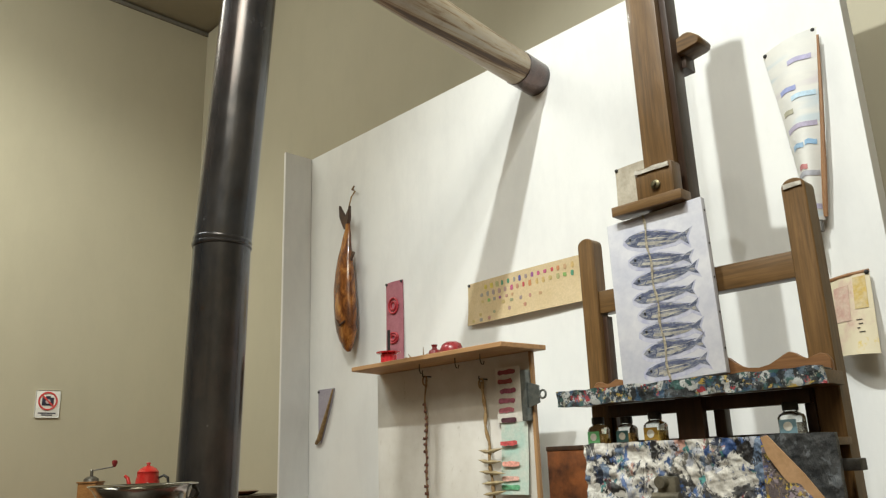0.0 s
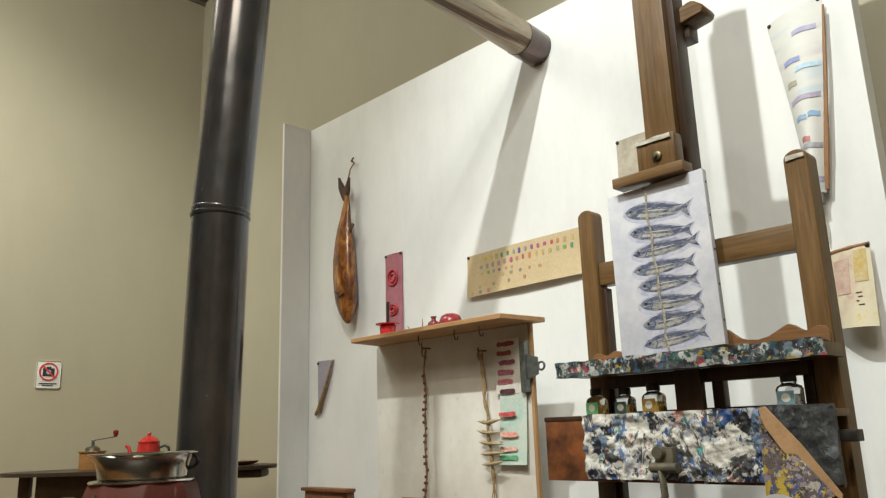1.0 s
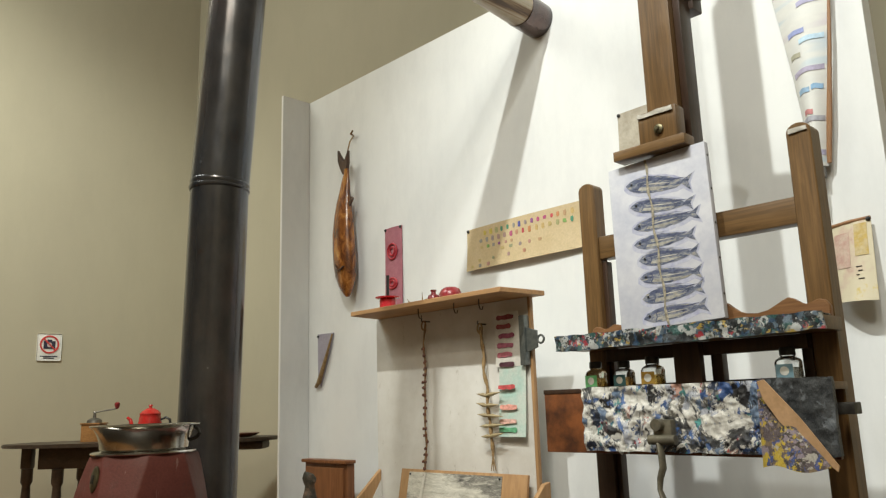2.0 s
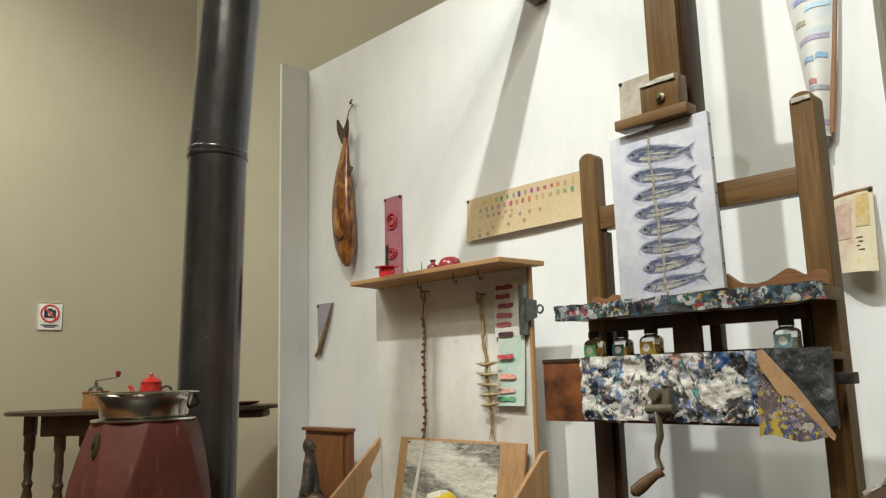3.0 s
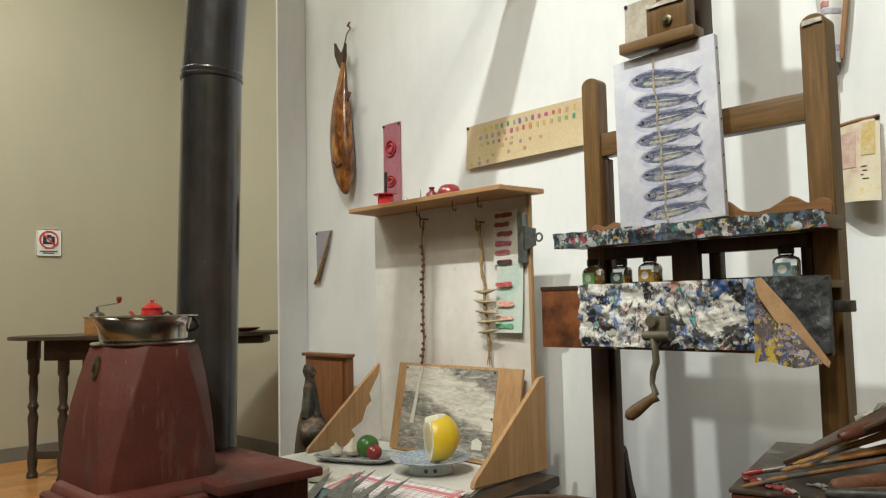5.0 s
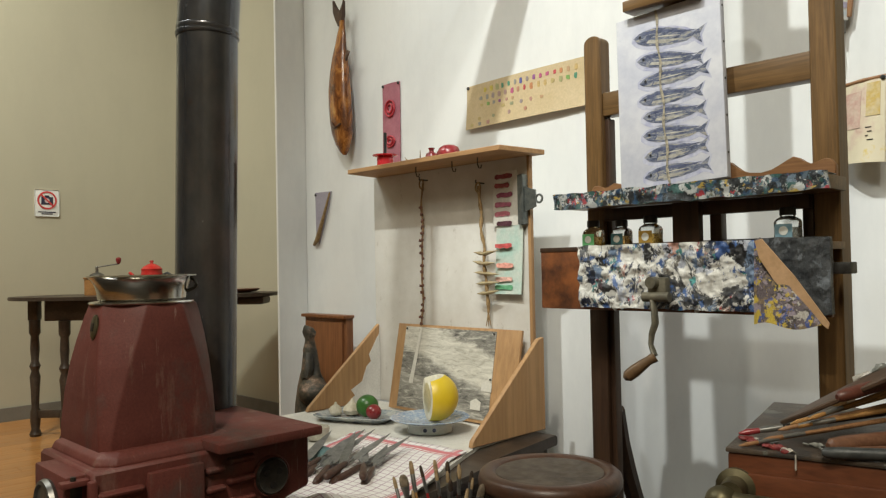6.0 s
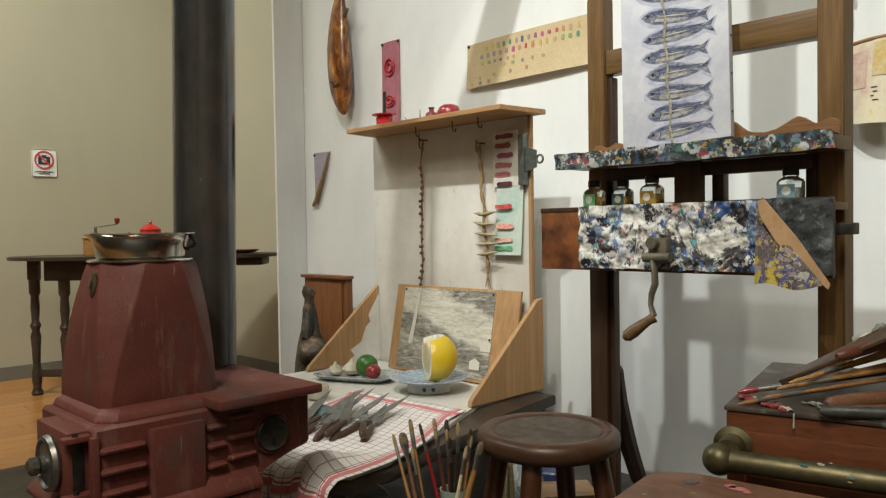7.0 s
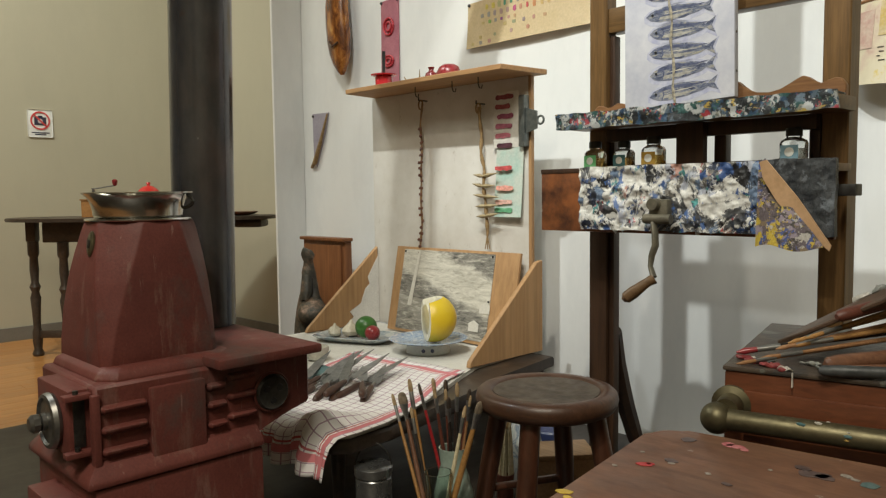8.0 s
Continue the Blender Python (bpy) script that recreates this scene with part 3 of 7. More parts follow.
def easel():
    root = thing("easel", (-0.92, 1.84, STAGE), "large dark walnut studio easel crusted with dried oil paint", "easel")
    # side posts with rounded heads
    for x0, x1, top, deep in ((-1.238, -1.182, 1.678, 0.048), (-0.625, -0.568, 1.69, 0.062)):
        w = x1 - x0
        foot = 1.0 if x0 < -1 else STAGE
        arc = [(w / 2 + w / 2 * math.cos(a), top - foot - w / 2 * 0.75 + w / 2 * 0.75 * math.sin(a)) for a in [k * math.pi / 10 for k in range(11)]]
        bm = prism([(0, 0), (w, 0)] + arc, deep, upright(x0, 1.80 + deep, foot), 0.003)
        part("post", bm, EASEL_WOOD, root)
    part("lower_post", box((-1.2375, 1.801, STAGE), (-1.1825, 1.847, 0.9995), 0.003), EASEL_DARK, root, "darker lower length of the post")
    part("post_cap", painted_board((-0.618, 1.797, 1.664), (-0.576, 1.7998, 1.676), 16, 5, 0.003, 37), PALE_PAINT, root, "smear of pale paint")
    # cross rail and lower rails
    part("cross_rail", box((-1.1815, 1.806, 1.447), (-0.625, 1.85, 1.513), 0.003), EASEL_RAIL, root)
    # its dark tone also holds the shade on the left post's side
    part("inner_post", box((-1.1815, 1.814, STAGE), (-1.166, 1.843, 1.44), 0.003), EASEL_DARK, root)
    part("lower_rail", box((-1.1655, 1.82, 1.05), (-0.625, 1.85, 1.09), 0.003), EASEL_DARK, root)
    for x in (-1.205, -0.597):
        part("foot", box((x - 0.035, 1.55, STAGE), (x + 0.035, 2.16, STAGE + 0.055), 0.008), EASEL_DARK, root)
    brace = [(-1.2, 1.87, 0.62), (-1.225, 1.92, 0.52), (-1.24, 1.97, 0.43), (-1.252, 2.02, 0.356), (-1.258, 2.08, 0.25), (-1.26, 2.13, 0.185)]
    part("brace", tube(brace, [0.022, 0.028, 0.03, 0.028, 0.026, 0.02], 8), EASEL_DARK, root)
    # mast in two layers, with the sliding head that holds the canvas
    part("mast", box((-0.988, 1.80, 1.222), (-0.895, 1.838, 2.86), 0.003), EASEL_WOOD, root)
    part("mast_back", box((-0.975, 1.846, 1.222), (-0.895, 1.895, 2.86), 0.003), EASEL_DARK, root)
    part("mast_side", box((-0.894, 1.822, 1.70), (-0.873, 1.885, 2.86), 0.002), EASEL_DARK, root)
    head = part("sliding_head", box((-0.992, 1.752, 1.715), (-0.878, 1.80, 1.815), 0.004), EASEL_WOOD, root)
    part("head_lip", box((-1.058, 1.72, 1.69), (-0.845, 1.775, 1.718), 0.003), EASEL_RAIL, head)
    part("bolt", turned([(0.0135, 0), (0.0135, 0.006), (0.009, 0.009), (0.005, 0.009), (0.005, 0.016), (0.0001, 0.016)], (0, 0, 0), 20, Matrix.Translation((-0.93, 1.752, 1.757)) @ pose(0, 0, 0, 90, 0, 0), None, False), BRASS, head, "round brass bolt")
    part("paint_drip", painted_board((-0.99, 1.749, 1.800), (-0.885, 1.7518, 1.812), 30, 5, 0.004, 31), PALE_PAINT, head)
    arm = prism([(0, 0), (0.082, 0.012), (0.09, 0.02), (0.09, 0.036), (0.06, 0.062), (0.045, 0.066), (0, 0.05)], 0.075, upright(-0.892, 1.935, 2.165), 0.006)
    part("side_arm", arm, EASEL_RAIL, root)
    part("arm_bracket", box((-0.90, 1.88, 2.13), (-0.86, 1.935, 2.23), 0.004), EASEL_DARK, root)
    # paint-caked tray with a scrolled back
    tray = part("tray", box((-1.250, 1.68, 1.186), (-0.554, 1.80, 1.217), 0.003), EASEL_RAIL, root)
    part("tray_paint", painted_board((-1.256, 1.672, 1.183), (-0.548, 1.68, 1.224), 120, 9, 0.006, 3), TRAY_PAINT, tray, "crust of dried oil paint")
    part("tray_top_paint", wobble(box((-1.250, 1.684, 1.2175), (-0.554, 1.735, 1.2205), 0.001), 0.001, 40), TRAY_PAINT, tray)
    # two carved scrolls, one each side of the canvas: distance from the tray's end, height
    scrolls = (((0.052, 0.014), (0.062, 0.03), (0.072, 0.034), (0.084, 0.03), (0.098, 0.022), (0.112, 0.027), (0.128, 0.036), (0.142, 0.034), (0.16, 0.026), (0.182, 0.02), (0.2, 0.018)),
               ((0.40, 0.05), (0.455, 0.058), (0.468, 0.043), (0.482, 0.032), (0.5, 0.025), (0.53, 0.024), (0.556, 0.027), (0.574, 0.036), (0.588, 0.047), (0.604, 0.054), (0.618, 0.049), (0.628, 0.038), (0.642, 0.031), (0.656, 0.035), (0.672, 0.043), (0.684, 0.04), (0.694, 0.026)))
    for line in scrolls:
        part("scroll_back", prism([(line[-1][0], 0), *line[::-1], (line[0][0], 0)], 0.018, upright(-1.262, 1.795, 1.218), 0.002), SCROLL_WOOD, tray)
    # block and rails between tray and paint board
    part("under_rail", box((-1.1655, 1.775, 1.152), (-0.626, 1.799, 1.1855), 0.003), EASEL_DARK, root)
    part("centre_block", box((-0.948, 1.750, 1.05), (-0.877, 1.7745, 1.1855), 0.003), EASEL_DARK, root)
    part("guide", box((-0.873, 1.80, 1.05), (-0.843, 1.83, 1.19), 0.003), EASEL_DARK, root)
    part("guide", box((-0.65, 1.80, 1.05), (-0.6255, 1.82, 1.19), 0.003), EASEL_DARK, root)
    # long paint board with its shelf
    part("bottle_shelf", box((-1.32, 1.708, 1.058), (-0.56, 1.80, 1.0745), 0.002), EASEL_RAIL, root)
    board = part("paint_board", box((-1.322, 1.692, 0.914), (-0.556, 1.706, 1.078), 0.003), BARE_BOARD, root, "red-brown board, bare at one end")
    part("board_edge", box((-1.323, 1.69, 1.070), (-1.178, 1.708, 1.082), 0.002), EASEL_DARK, board)
    part("paint_crust", painted_board((-1.178, 1.676, 0.922), (-0.70, 1.692, 1.083), 150, 60, 0.009, 11), OIL_PAINT, board, "thick crust of white, blue and black oil paint")
    for x0, x1, z0, z1, mat, seed in ((-0.872, -0.828, 0.972, 1.008, TEAL_PAINT, 41), (-0.885, -0.80, 0.916, 0.962, WHITE_PAINT, 43), (-0.785, -0.722, 0.93, 1.02, WHITE_PAINT, 47), (-1.10, -1.035, 0.915, 0.985, WHITE_PAINT, 53), (-1.175, -1.135, 0.925, 0.99, WHITE_PAINT, 59), (-1.07, -1.03, 0.918, 0.94, TEAL_PAINT, 61)):
        part("paint_patch", paint_blot((x0 + x1) / 2, 1.677, (z0 + z1) / 2, (x1 - x0) * 0.6, (z1 - z0) * 0.6, 0.007, seed), mat, board)
    part("dark_panel", painted_board((-0.712, 1.684, 0.92), (-0.553, 1.70, 1.085), 50, 50, 0.004, 23), DARK_PAINT, board, "charcoal grey painted panel")
    part("clip", box((-0.56, 1.715, 1.005), (-0.525, 1.76, 1.03), 0.003), IRON, root)

    # cloth corner folded over the board
    def curl(u, v):
        x = -0.706 + 0.14 * u
        z = 0.896 + 0.186 * v
        cut = max(0.0, u - (1.02 - 0.92 * v))
        x -= cut * 0.15 * 1.0
        return (x, 1.668 - 0.018 * math.sin(3.1 * u) * (1 - v) - 0.012 * (1 - v), z + 0.006 * math.sin(7 * u))

    part("cloth_corner", sheet(0, 0, 26, 30, curl, 0.002), CLOTH_PAINT, board, "yellow and mauve paint-stained canvas corner")
    flap = prism([(0.004, 0.188), (0.02, 0.192), (0.085, 0.11), (0.15, 0.012), (0.146, 0.0), (0.09, 0.05), (0.042, 0.1), (0.012, 0.15)], 0.003, upright(-0.70, 1.662, 0.892, 0, 4), 0.0006)
    part("cloth_flap", flap, TAN_LEATHER, board, "tan underside of the folded corner")
    # lifting crank
    gear = part("crank_housing", box((-0.965, 1.65, 0.94), (-0.915, 1.69, 1.0), 0.006), KHAKI_IRON, root)
    part("shaft", tube([(-0.945, 1.655, 0.988), (-0.945, 1.63, 0.988)], 0.014, 14), KHAKI_IRON, gear)
    part("shaft", tube([(-0.97, 1.642, 0.953), (-0.90, 1.642, 0.953)], 0.012, 14), KHAKI_IRON, gear)
    arm = [(-0.945, 1.64, 0.945), (-0.938, 1.636, 0.92), (-0.936, 1.635, 0.89), (-0.944, 1.632, 0.865), (-0.946, 1.63, 0.84), (-0.934, 1.625, 0.815)]
    part("crank_arm", tube(arm, [0.01, 0.012, 0.0125, 0.011, 0.009, 0.011], 12, None, 0.6), KHAKI_IRON, root)
    handle = [(-0.932, 1.625, 0.812), (-0.945, 1.617, 0.803), (-0.955, 1.612, 0.795), (-0.975, 1.602, 0.777), (-0.99, 1.595, 0.764), (-0.997, 1.592, 0.758)]
    part("crank_handle", tube(handle, [0.013, 0.011, 0.0125, 0.0155, 0.0145, 0.006], 16), HANDLE_WOOD, root, "worn wooden grip")


KHAKI_IRON = surface("khaki_worn_iron", (0.11, 0.1, 0.075), (0.2, 0.18, 0.13), 30, 0.5, 0.4, 150, 0.35)
TEAL_PAINT = surface("turquoise_oil_paint", (0.1, 0.34, 0.33), (0.22, 0.46, 0.45), 50, 0.35, 0.6)
WHITE_PAINT = surface("thick_white_oil_paint", (0.42, 0.41, 0.38), (0.62, 0.61, 0.57), 45, 0.35, 0.8)
PALE_PAINT = surface("pale_paint_smear", (0.45, 0.42, 0.36), (0.6, 0.57, 0.5), 40, 0.5, 0.6, 200)
SCROLL_WOOD = timber("scroll_wood", (0.16, 0.075, 0.03), (0.3, 0.15, 0.065), "x", 12, 0.45)
BARE_BOARD = surface("rust_stained_board", (0.055, 0.02, 0.011), (0.25, 0.085, 0.028), 13, 0.42, 0.35, 60, 0.0, (0.36, 0.62), 0.002)
DARK_PAINT = oil_paint("charcoal_paint", ((40, (0.035, 0.038, 0.04)), (25, (0.055, 0.058, 0.06)), (20, (0.025, 0.027, 0.03)), (6, (0.11, 0.12, 0.13))), 30, 0.45)
CLOTH_OILS = ((22, (0.11, 0.085, 0.09)), (14, (0.2, 0.14, 0.08)), (16, (0.5, 0.36, 0.04)), (9, (0.05, 0.08, 0.24)), (14, (0.27, 0.22, 0.26)), (20, (0.05, 0.04, 0.035)), (8, (0.42, 0.39, 0.34)))
CLOTH_PAINT = oil_paint("stained_cloth", CLOTH_OILS, 52, 0.55)
TAN_LEATHER = surface("tan_canvas_back", (0.42, 0.25, 0.12), (0.52, 0.32, 0.17), 20, 0.7, 0.2)
HANDLE_WOOD = timber("worn_handle_wood", (0.1, 0.055, 0.025), (0.2, 0.12, 0.06), "x", 30, 0.35, 0.2, (0.5, 0.45, 0.36))
easel()


def canvas():
    """The stretched canvas with a column of small painted fish."""
    root = thing("painting", (-0.925, 1.73, 1.222), "white canvas painted with eight blue-grey fish in a column", "painting")
    m = pose(-1.077, 1.745, 1.222, 90 - 3, 0, 0) @ pose(0, 0, 0, 0, 0, 2.4)
    W, H = 0.288, 0.456
    n = Nodes("primed_canvas")
    wash = n.ramp(n.noise(9, 6, 0.6), [(0.3, (0.42, 0.43, 0.5)), (0.6, (0.56, 0.56, 0.59))])
    wash = n.mix(0.5, wash, n.ramp(n.noise(30, 6, 0.7), [(0.35, (0.8, 0.8, 0.86)), (0.6, (1, 1, 1))]), "MULTIPLY")
    n.bump(n.noise(500, 2), 0.3, 0.0006)
    part("canvas", box((0, 0, 0), (W, H, 0.02), 0.002, m), n.done(wash, 0.8), root)
    ink = Nodes("fish_paint")
    s = ink.noise(42, 8, 0.8, ink.mapped((0.8, 1, 2.4)), 0.6)
    tone = ink.ramp(s, [(0.36, (0.015, 0.02, 0.045)), (0.47, (0.075, 0.09, 0.15)), (0.54, (0.2, 0.21, 0.25)), (0.61, (0.36, 0.33, 0.25)), (0.68, (0.05, 0.055, 0.1))])
    fish_paint = ink.done(tone, 0.6)
    halo = Nodes("blue_wash")
    h = halo.ramp(halo.noise(40, 6, 0.7), [(0.34, (0.3, 0.31, 0.44)), (0.6, (0.45, 0.455, 0.53))])
    blue_wash = halo.done(h, 0.7)
    rng = random.Random(5)

    def fish_outline(L, hgt, grow=0.0):
        top, low = [], []
        for k in range(15):
            u = k / 14
            w = hgt * (math.sin(math.pi * min(1, u * 1.02) ** 0.72) ** 0.8) * (1 if u < 0.8 else 0.75) + grow
            if u > 0.84:
                w = hgt * (0.13 + 1.05 * (u - 0.84) / 0.16 * 0.8) + grow
            jig = rng.uniform(-0.0012, 0.0012)
            top.append((L * u, w + jig))
            low.append((L * u, -w * 0.9 + jig))
        return top[:-1] + [(L, top[-1][1]), (L * 0.95, 0.001), (L, low[-1][1])] + low[::-1][1:]

    # head and tail of each fish on the canvas
    school = ((0.052, 0.396, 0.244, 0.359), (0.06, 0.334, 0.243, 0.302), (0.064, 0.273, 0.255, 0.272), (0.061, 0.226, 0.238, 0.221), (0.071, 0.181, 0.243, 0.174), (0.069, 0.133, 0.245, 0.122), (0.071, 0.078, 0.245, 0.084), (0.07, 0.027, 0.249, 0.038))
    for k, (x, y, x2, y2) in enumerate(school):
        L = math.hypot(x2 - x, y2 - y)
        half = (0.0245, 0.0205, 0.019, 0.019, 0.0205, 0.0205, 0.021, 0.0195)[k]
        g = half / 0.0235
        tilt = pose(x, y, 0, 0, 0, math.degrees(math.atan2(y2 - y, x2 - x)))
        part("wash", prism(fish_outline(L * 1.06, half, 0.008), 0.0002, m @ tilt @ Matrix.Translation((-0.005, -0.004, 0.02)), 0), blue_wash, root)
        body = part("painted_fish", prism(fish_outline(L, half), 0.0003, m @ tilt @ Matrix.Translation((0, 0, 0.0206)), 0), fish_paint, root)
        part("back_stripe", prism([(px * L / 0.17, py * g) for px, py in ((0.02, 0.007), (0.06, 0.012), (0.12, 0.007), (0.155, 0.012), (0.12, 0.0125), (0.06, 0.0205), (0.025, 0.015))], 0.0002, m @ tilt @ Matrix.Translation((0, 0, 0.021)), 0), DEEP_BLUE, body)
        part("gill", prism([(px * L / 0.17, py * g) for px, py in ((0.034, -0.014), (0.039, -0.004), (0.037, 0.012), (0.0345, 0.012), (0.036, -0.003), (0.031, -0.014))], 0.0002, m @ tilt @ Matrix.Translation((0, 0, 0.0212)), 0), DEEP_BLUE, body)
        part("eye", turned([(0.0032, 0), (0.0032, 0.0006)], (0.019, 0.003, 0.0223), 10, m @ tilt), BLACK, body)
        part("belly", prism([(px * L / 0.17, py * g) for px, py in ((0.03, -0.0125), (0.08, -0.016), (0.125, -0.006), (0.08, -0.006), (0.04, -0.005))], 0.0002, m @ tilt @ Matrix.Translation((0, 0, 0.021)), 0), PALE_OCHRE, body)
        part("flank_light", prism([(px * L / 0.17, py * g) for px, py in ((0.045, 0.001), (0.08, 0.004), (0.12, 0.002), (0.085, 0.0005))], 0.0002, m @ tilt @ Matrix.Translation((0, 0, 0.0213)), 0), PALE_PAINT, body)
    path = [(0.118 + 0.003 * math.sin(k * 1.3) + 0.022 * k / 20, H * (1 - k / 20) - 0.002, 0.0232) for k in range(21)]
    cord = tube(path, [0.0032 + 0.0012 * math.sin(k * 2.1) for k in range(21)], 6, None, 0.4)
    cord.transform(m)
    part("painted_cord", cord, CORD_PAINT, root, "grey painted cord through the fish")
    for k in range(5):
        part("tack", turned([(0.003, 0), (0.003, 0.0015)], (0, 0, 0), 8, m @ Matrix.Translation((W, 0.06 + 0.09 * k, 0.01)) @ pose(0, 0, 0, 0, 90, 0)), IRON, root)


DEEP_BLUE = surface("deep_blue_paint", (0.035, 0.045, 0.1), (0.11, 0.125, 0.2), 60, 0.6, 0.2)
PALE_OCHRE = surface("pale_ochre_paint", (0.22, 0.21, 0.19), (0.42, 0.4, 0.35), 60, 0.6, 0.2)
CORD_PAINT = surface("cord_grey_paint", (0.14, 0.125, 0.1), (0.42, 0.37, 0.27), 130, 0.7, 0.2)
canvas()


def glass_material(name, tint, rough=0.03):
    n = Nodes(name)
    n.bsdf.inputs["Transmission Weight"].default_value = 1.0
    n.bsdf.inputs["IOR"].default_value = 1.45
    return n.done(tint, rough)


CLEAR_GLASS = glass_material("clear_bottle_glass", (0.92, 0.95, 0.94))


def bottle(at, w, liquid, label_colour, name_label, fill=0.55):
    root = thing("bottle", at, name_label, "bottle", "bottles on the easel shelf")
    h = w * 1.1
    own = [ring_of(a * w, a * w * 0.5, at[2] + z * h, at[0], at[1]) for a, z in ((0.46, 0), (0.5, 0.05), (0.5, 0.8), (0.44, 0.92), (0.27, 1.02), (0.25, 1.12))]
    glass = part("glass_body", loft(own), CLEAR_GLASS, root)
    glass.visible_shadow = False
    inner = [ring_of(a * w, a * w * 0.5, at[2] + z * h, at[0], at[1]) for a, z in ((0.43, 0.04), (0.455, 0.08), (0.455, 0.04 + fill), (0.45, 0.045 + fill))]
    part("liquid", loft(inner), liquid, root)
    part("cap", turned([(0.31, 1.06), (0.33, 1.08), (0.33, 1.33), (0.3, 1.38), (0.0001, 1.38)], (0, 0, 0), 24, Matrix.Translation(at) @ Matrix.Diagonal((w, w, h, 1)), None, False), BLACK, root)
    tag = box((at[0] - w * 0.36, at[1] - w * 0.512, at[2] + h * 0.08), (at[0] + w * 0.36, at[1] - w * 0.502, at[2] + h * 0.72), 0.0)
    lab = part("label", tag, label_colour, root)
    part("label_mark", turned([(w * 0.19, 0), (w * 0.19, 0.001)], (0, 0, 0), 20, Matrix.Translation((at[0], at[1] - w * 0.513, at[2] + h * 0.46)) @ pose(0, 0, 0, 90, 0, 0)), surface("label_mark", (0.5, 0.5, 0.46), (0.6, 0.6, 0.55), 40, 0.6), lab)
    part("label_bar", box((at[0] - w * 0.28, at[1] - w * 0.516, at[2] + h * 0.14), (at[0] + w * 0.28, at[1] - w * 0.5135, at[2] + h * 0.2), 0.0), surface("label_ink", (0.04, 0.05, 0.05), (0.08, 0.09, 0.09), 40, 0.6), lab)


def clear_liquid(name, c):
    n = Nodes(name)
    n.bsdf.inputs["Transmission Weight"].default_value = 0.75
    return n.done(c, 0.1)


GREEN_LABEL = surface("green_label", (0.1, 0.34, 0.13), (0.14, 0.42, 0.17), 50, 0.6)
TEAL_LABEL = surface("teal_label", (0.04, 0.12, 0.13), (0.06, 0.16, 0.17), 50, 0.6)
OCHRE_LABEL = surface("ochre_label", (0.26, 0.16, 0.02), (0.34, 0.2, 0.03), 50, 0.6)
BLUE_LABEL = surface("blue_label", (0.13, 0.24, 0.3), (0.18, 0.3, 0.36), 50, 0.6)
bottle((-1.185, 1.752, 1.075), 0.052, clear_liquid("amber_oil", (0.5, 0.34, 0.12)), GREEN_LABEL, "small glass bottle with black cap and green label")
bottle((-1.104, 1.765, 1.075), 0.05, clear_liquid("brown_oil", (0.4, 0.24, 0.08)), TEAL_LABEL, "small glass bottle with black cap and dark teal label")
bottle((-1.01, 1.752, 1.075), 0.054, clear_liquid("golden_oil", (0.5, 0.33, 0.08)), OCHRE_LABEL, "small glass bottle of golden oil, black cap")
bottle((-0.664, 1.752, 1.075), 0.053, clear_liquid("clear_spirit", (0.75, 0.78, 0.76)), BLUE_LABEL, "small glass bottle with black cap and blue label")


# ---------------------------------------------------------------- still-life table and its backdrop
TOP = 0.46


def low_table():
    root = thing("low_table", (-2.05, 1.55, STAGE), "low dark wooden table topped with a white board", "table")
    edge = [(-2.62, 1.025), (-1.51, 1.02), (-1.43, 1.035), (-1.40, 1.075), (-1.405, 1.2), (-1.495, 1.6), (-1.555, 1.75), (-1.6, 2.12), (-2.62, 2.15)]
    part("tabletop", prism(edge, 0.035, Matrix.Translation((0, 0, TOP - 0.049)), 0.006), TABLE_WOOD, root)
    white = [(-2.60, 1.028), (-1.51, 1.023), (-1.435, 1.04), (-1.407, 1.075), (-1.42, 1.2), (-1.535, 1.5), (-1.62, 1.68), (-1.675, 1.8), (-1.70, 2.11), (-2.60, 2.12)]
    part("white_board", prism(white, 0.012, Matrix.Translation((0, 0, TOP - 0.0135)), 0.002), surface("white_table_board", (0.66, 0.64, 0.58), (0.74, 0.72, 0.67), 6, 0.45, 0.1), root, "white painted top board")
    for x, y in ((-2.55, 1.07), (-1.6, 1.18), (-2.55, 2.05), (-1.62, 2.05)):
        leg = turned([(0.014, 0), (0.017, 0.03), (0.015, 0.1), (0.02, 0.2), (0.022, TOP - STAGE - 0.049)], (x, y, STAGE), 16)
        part("leg", leg, TABLE_WOOD, root)
    part("apron", box((-1.62, 1.12, TOP - 0.11), (-1.60, 2.05, TOP - 0.05), 0.002), TABLE_WOOD, root)


low_table()


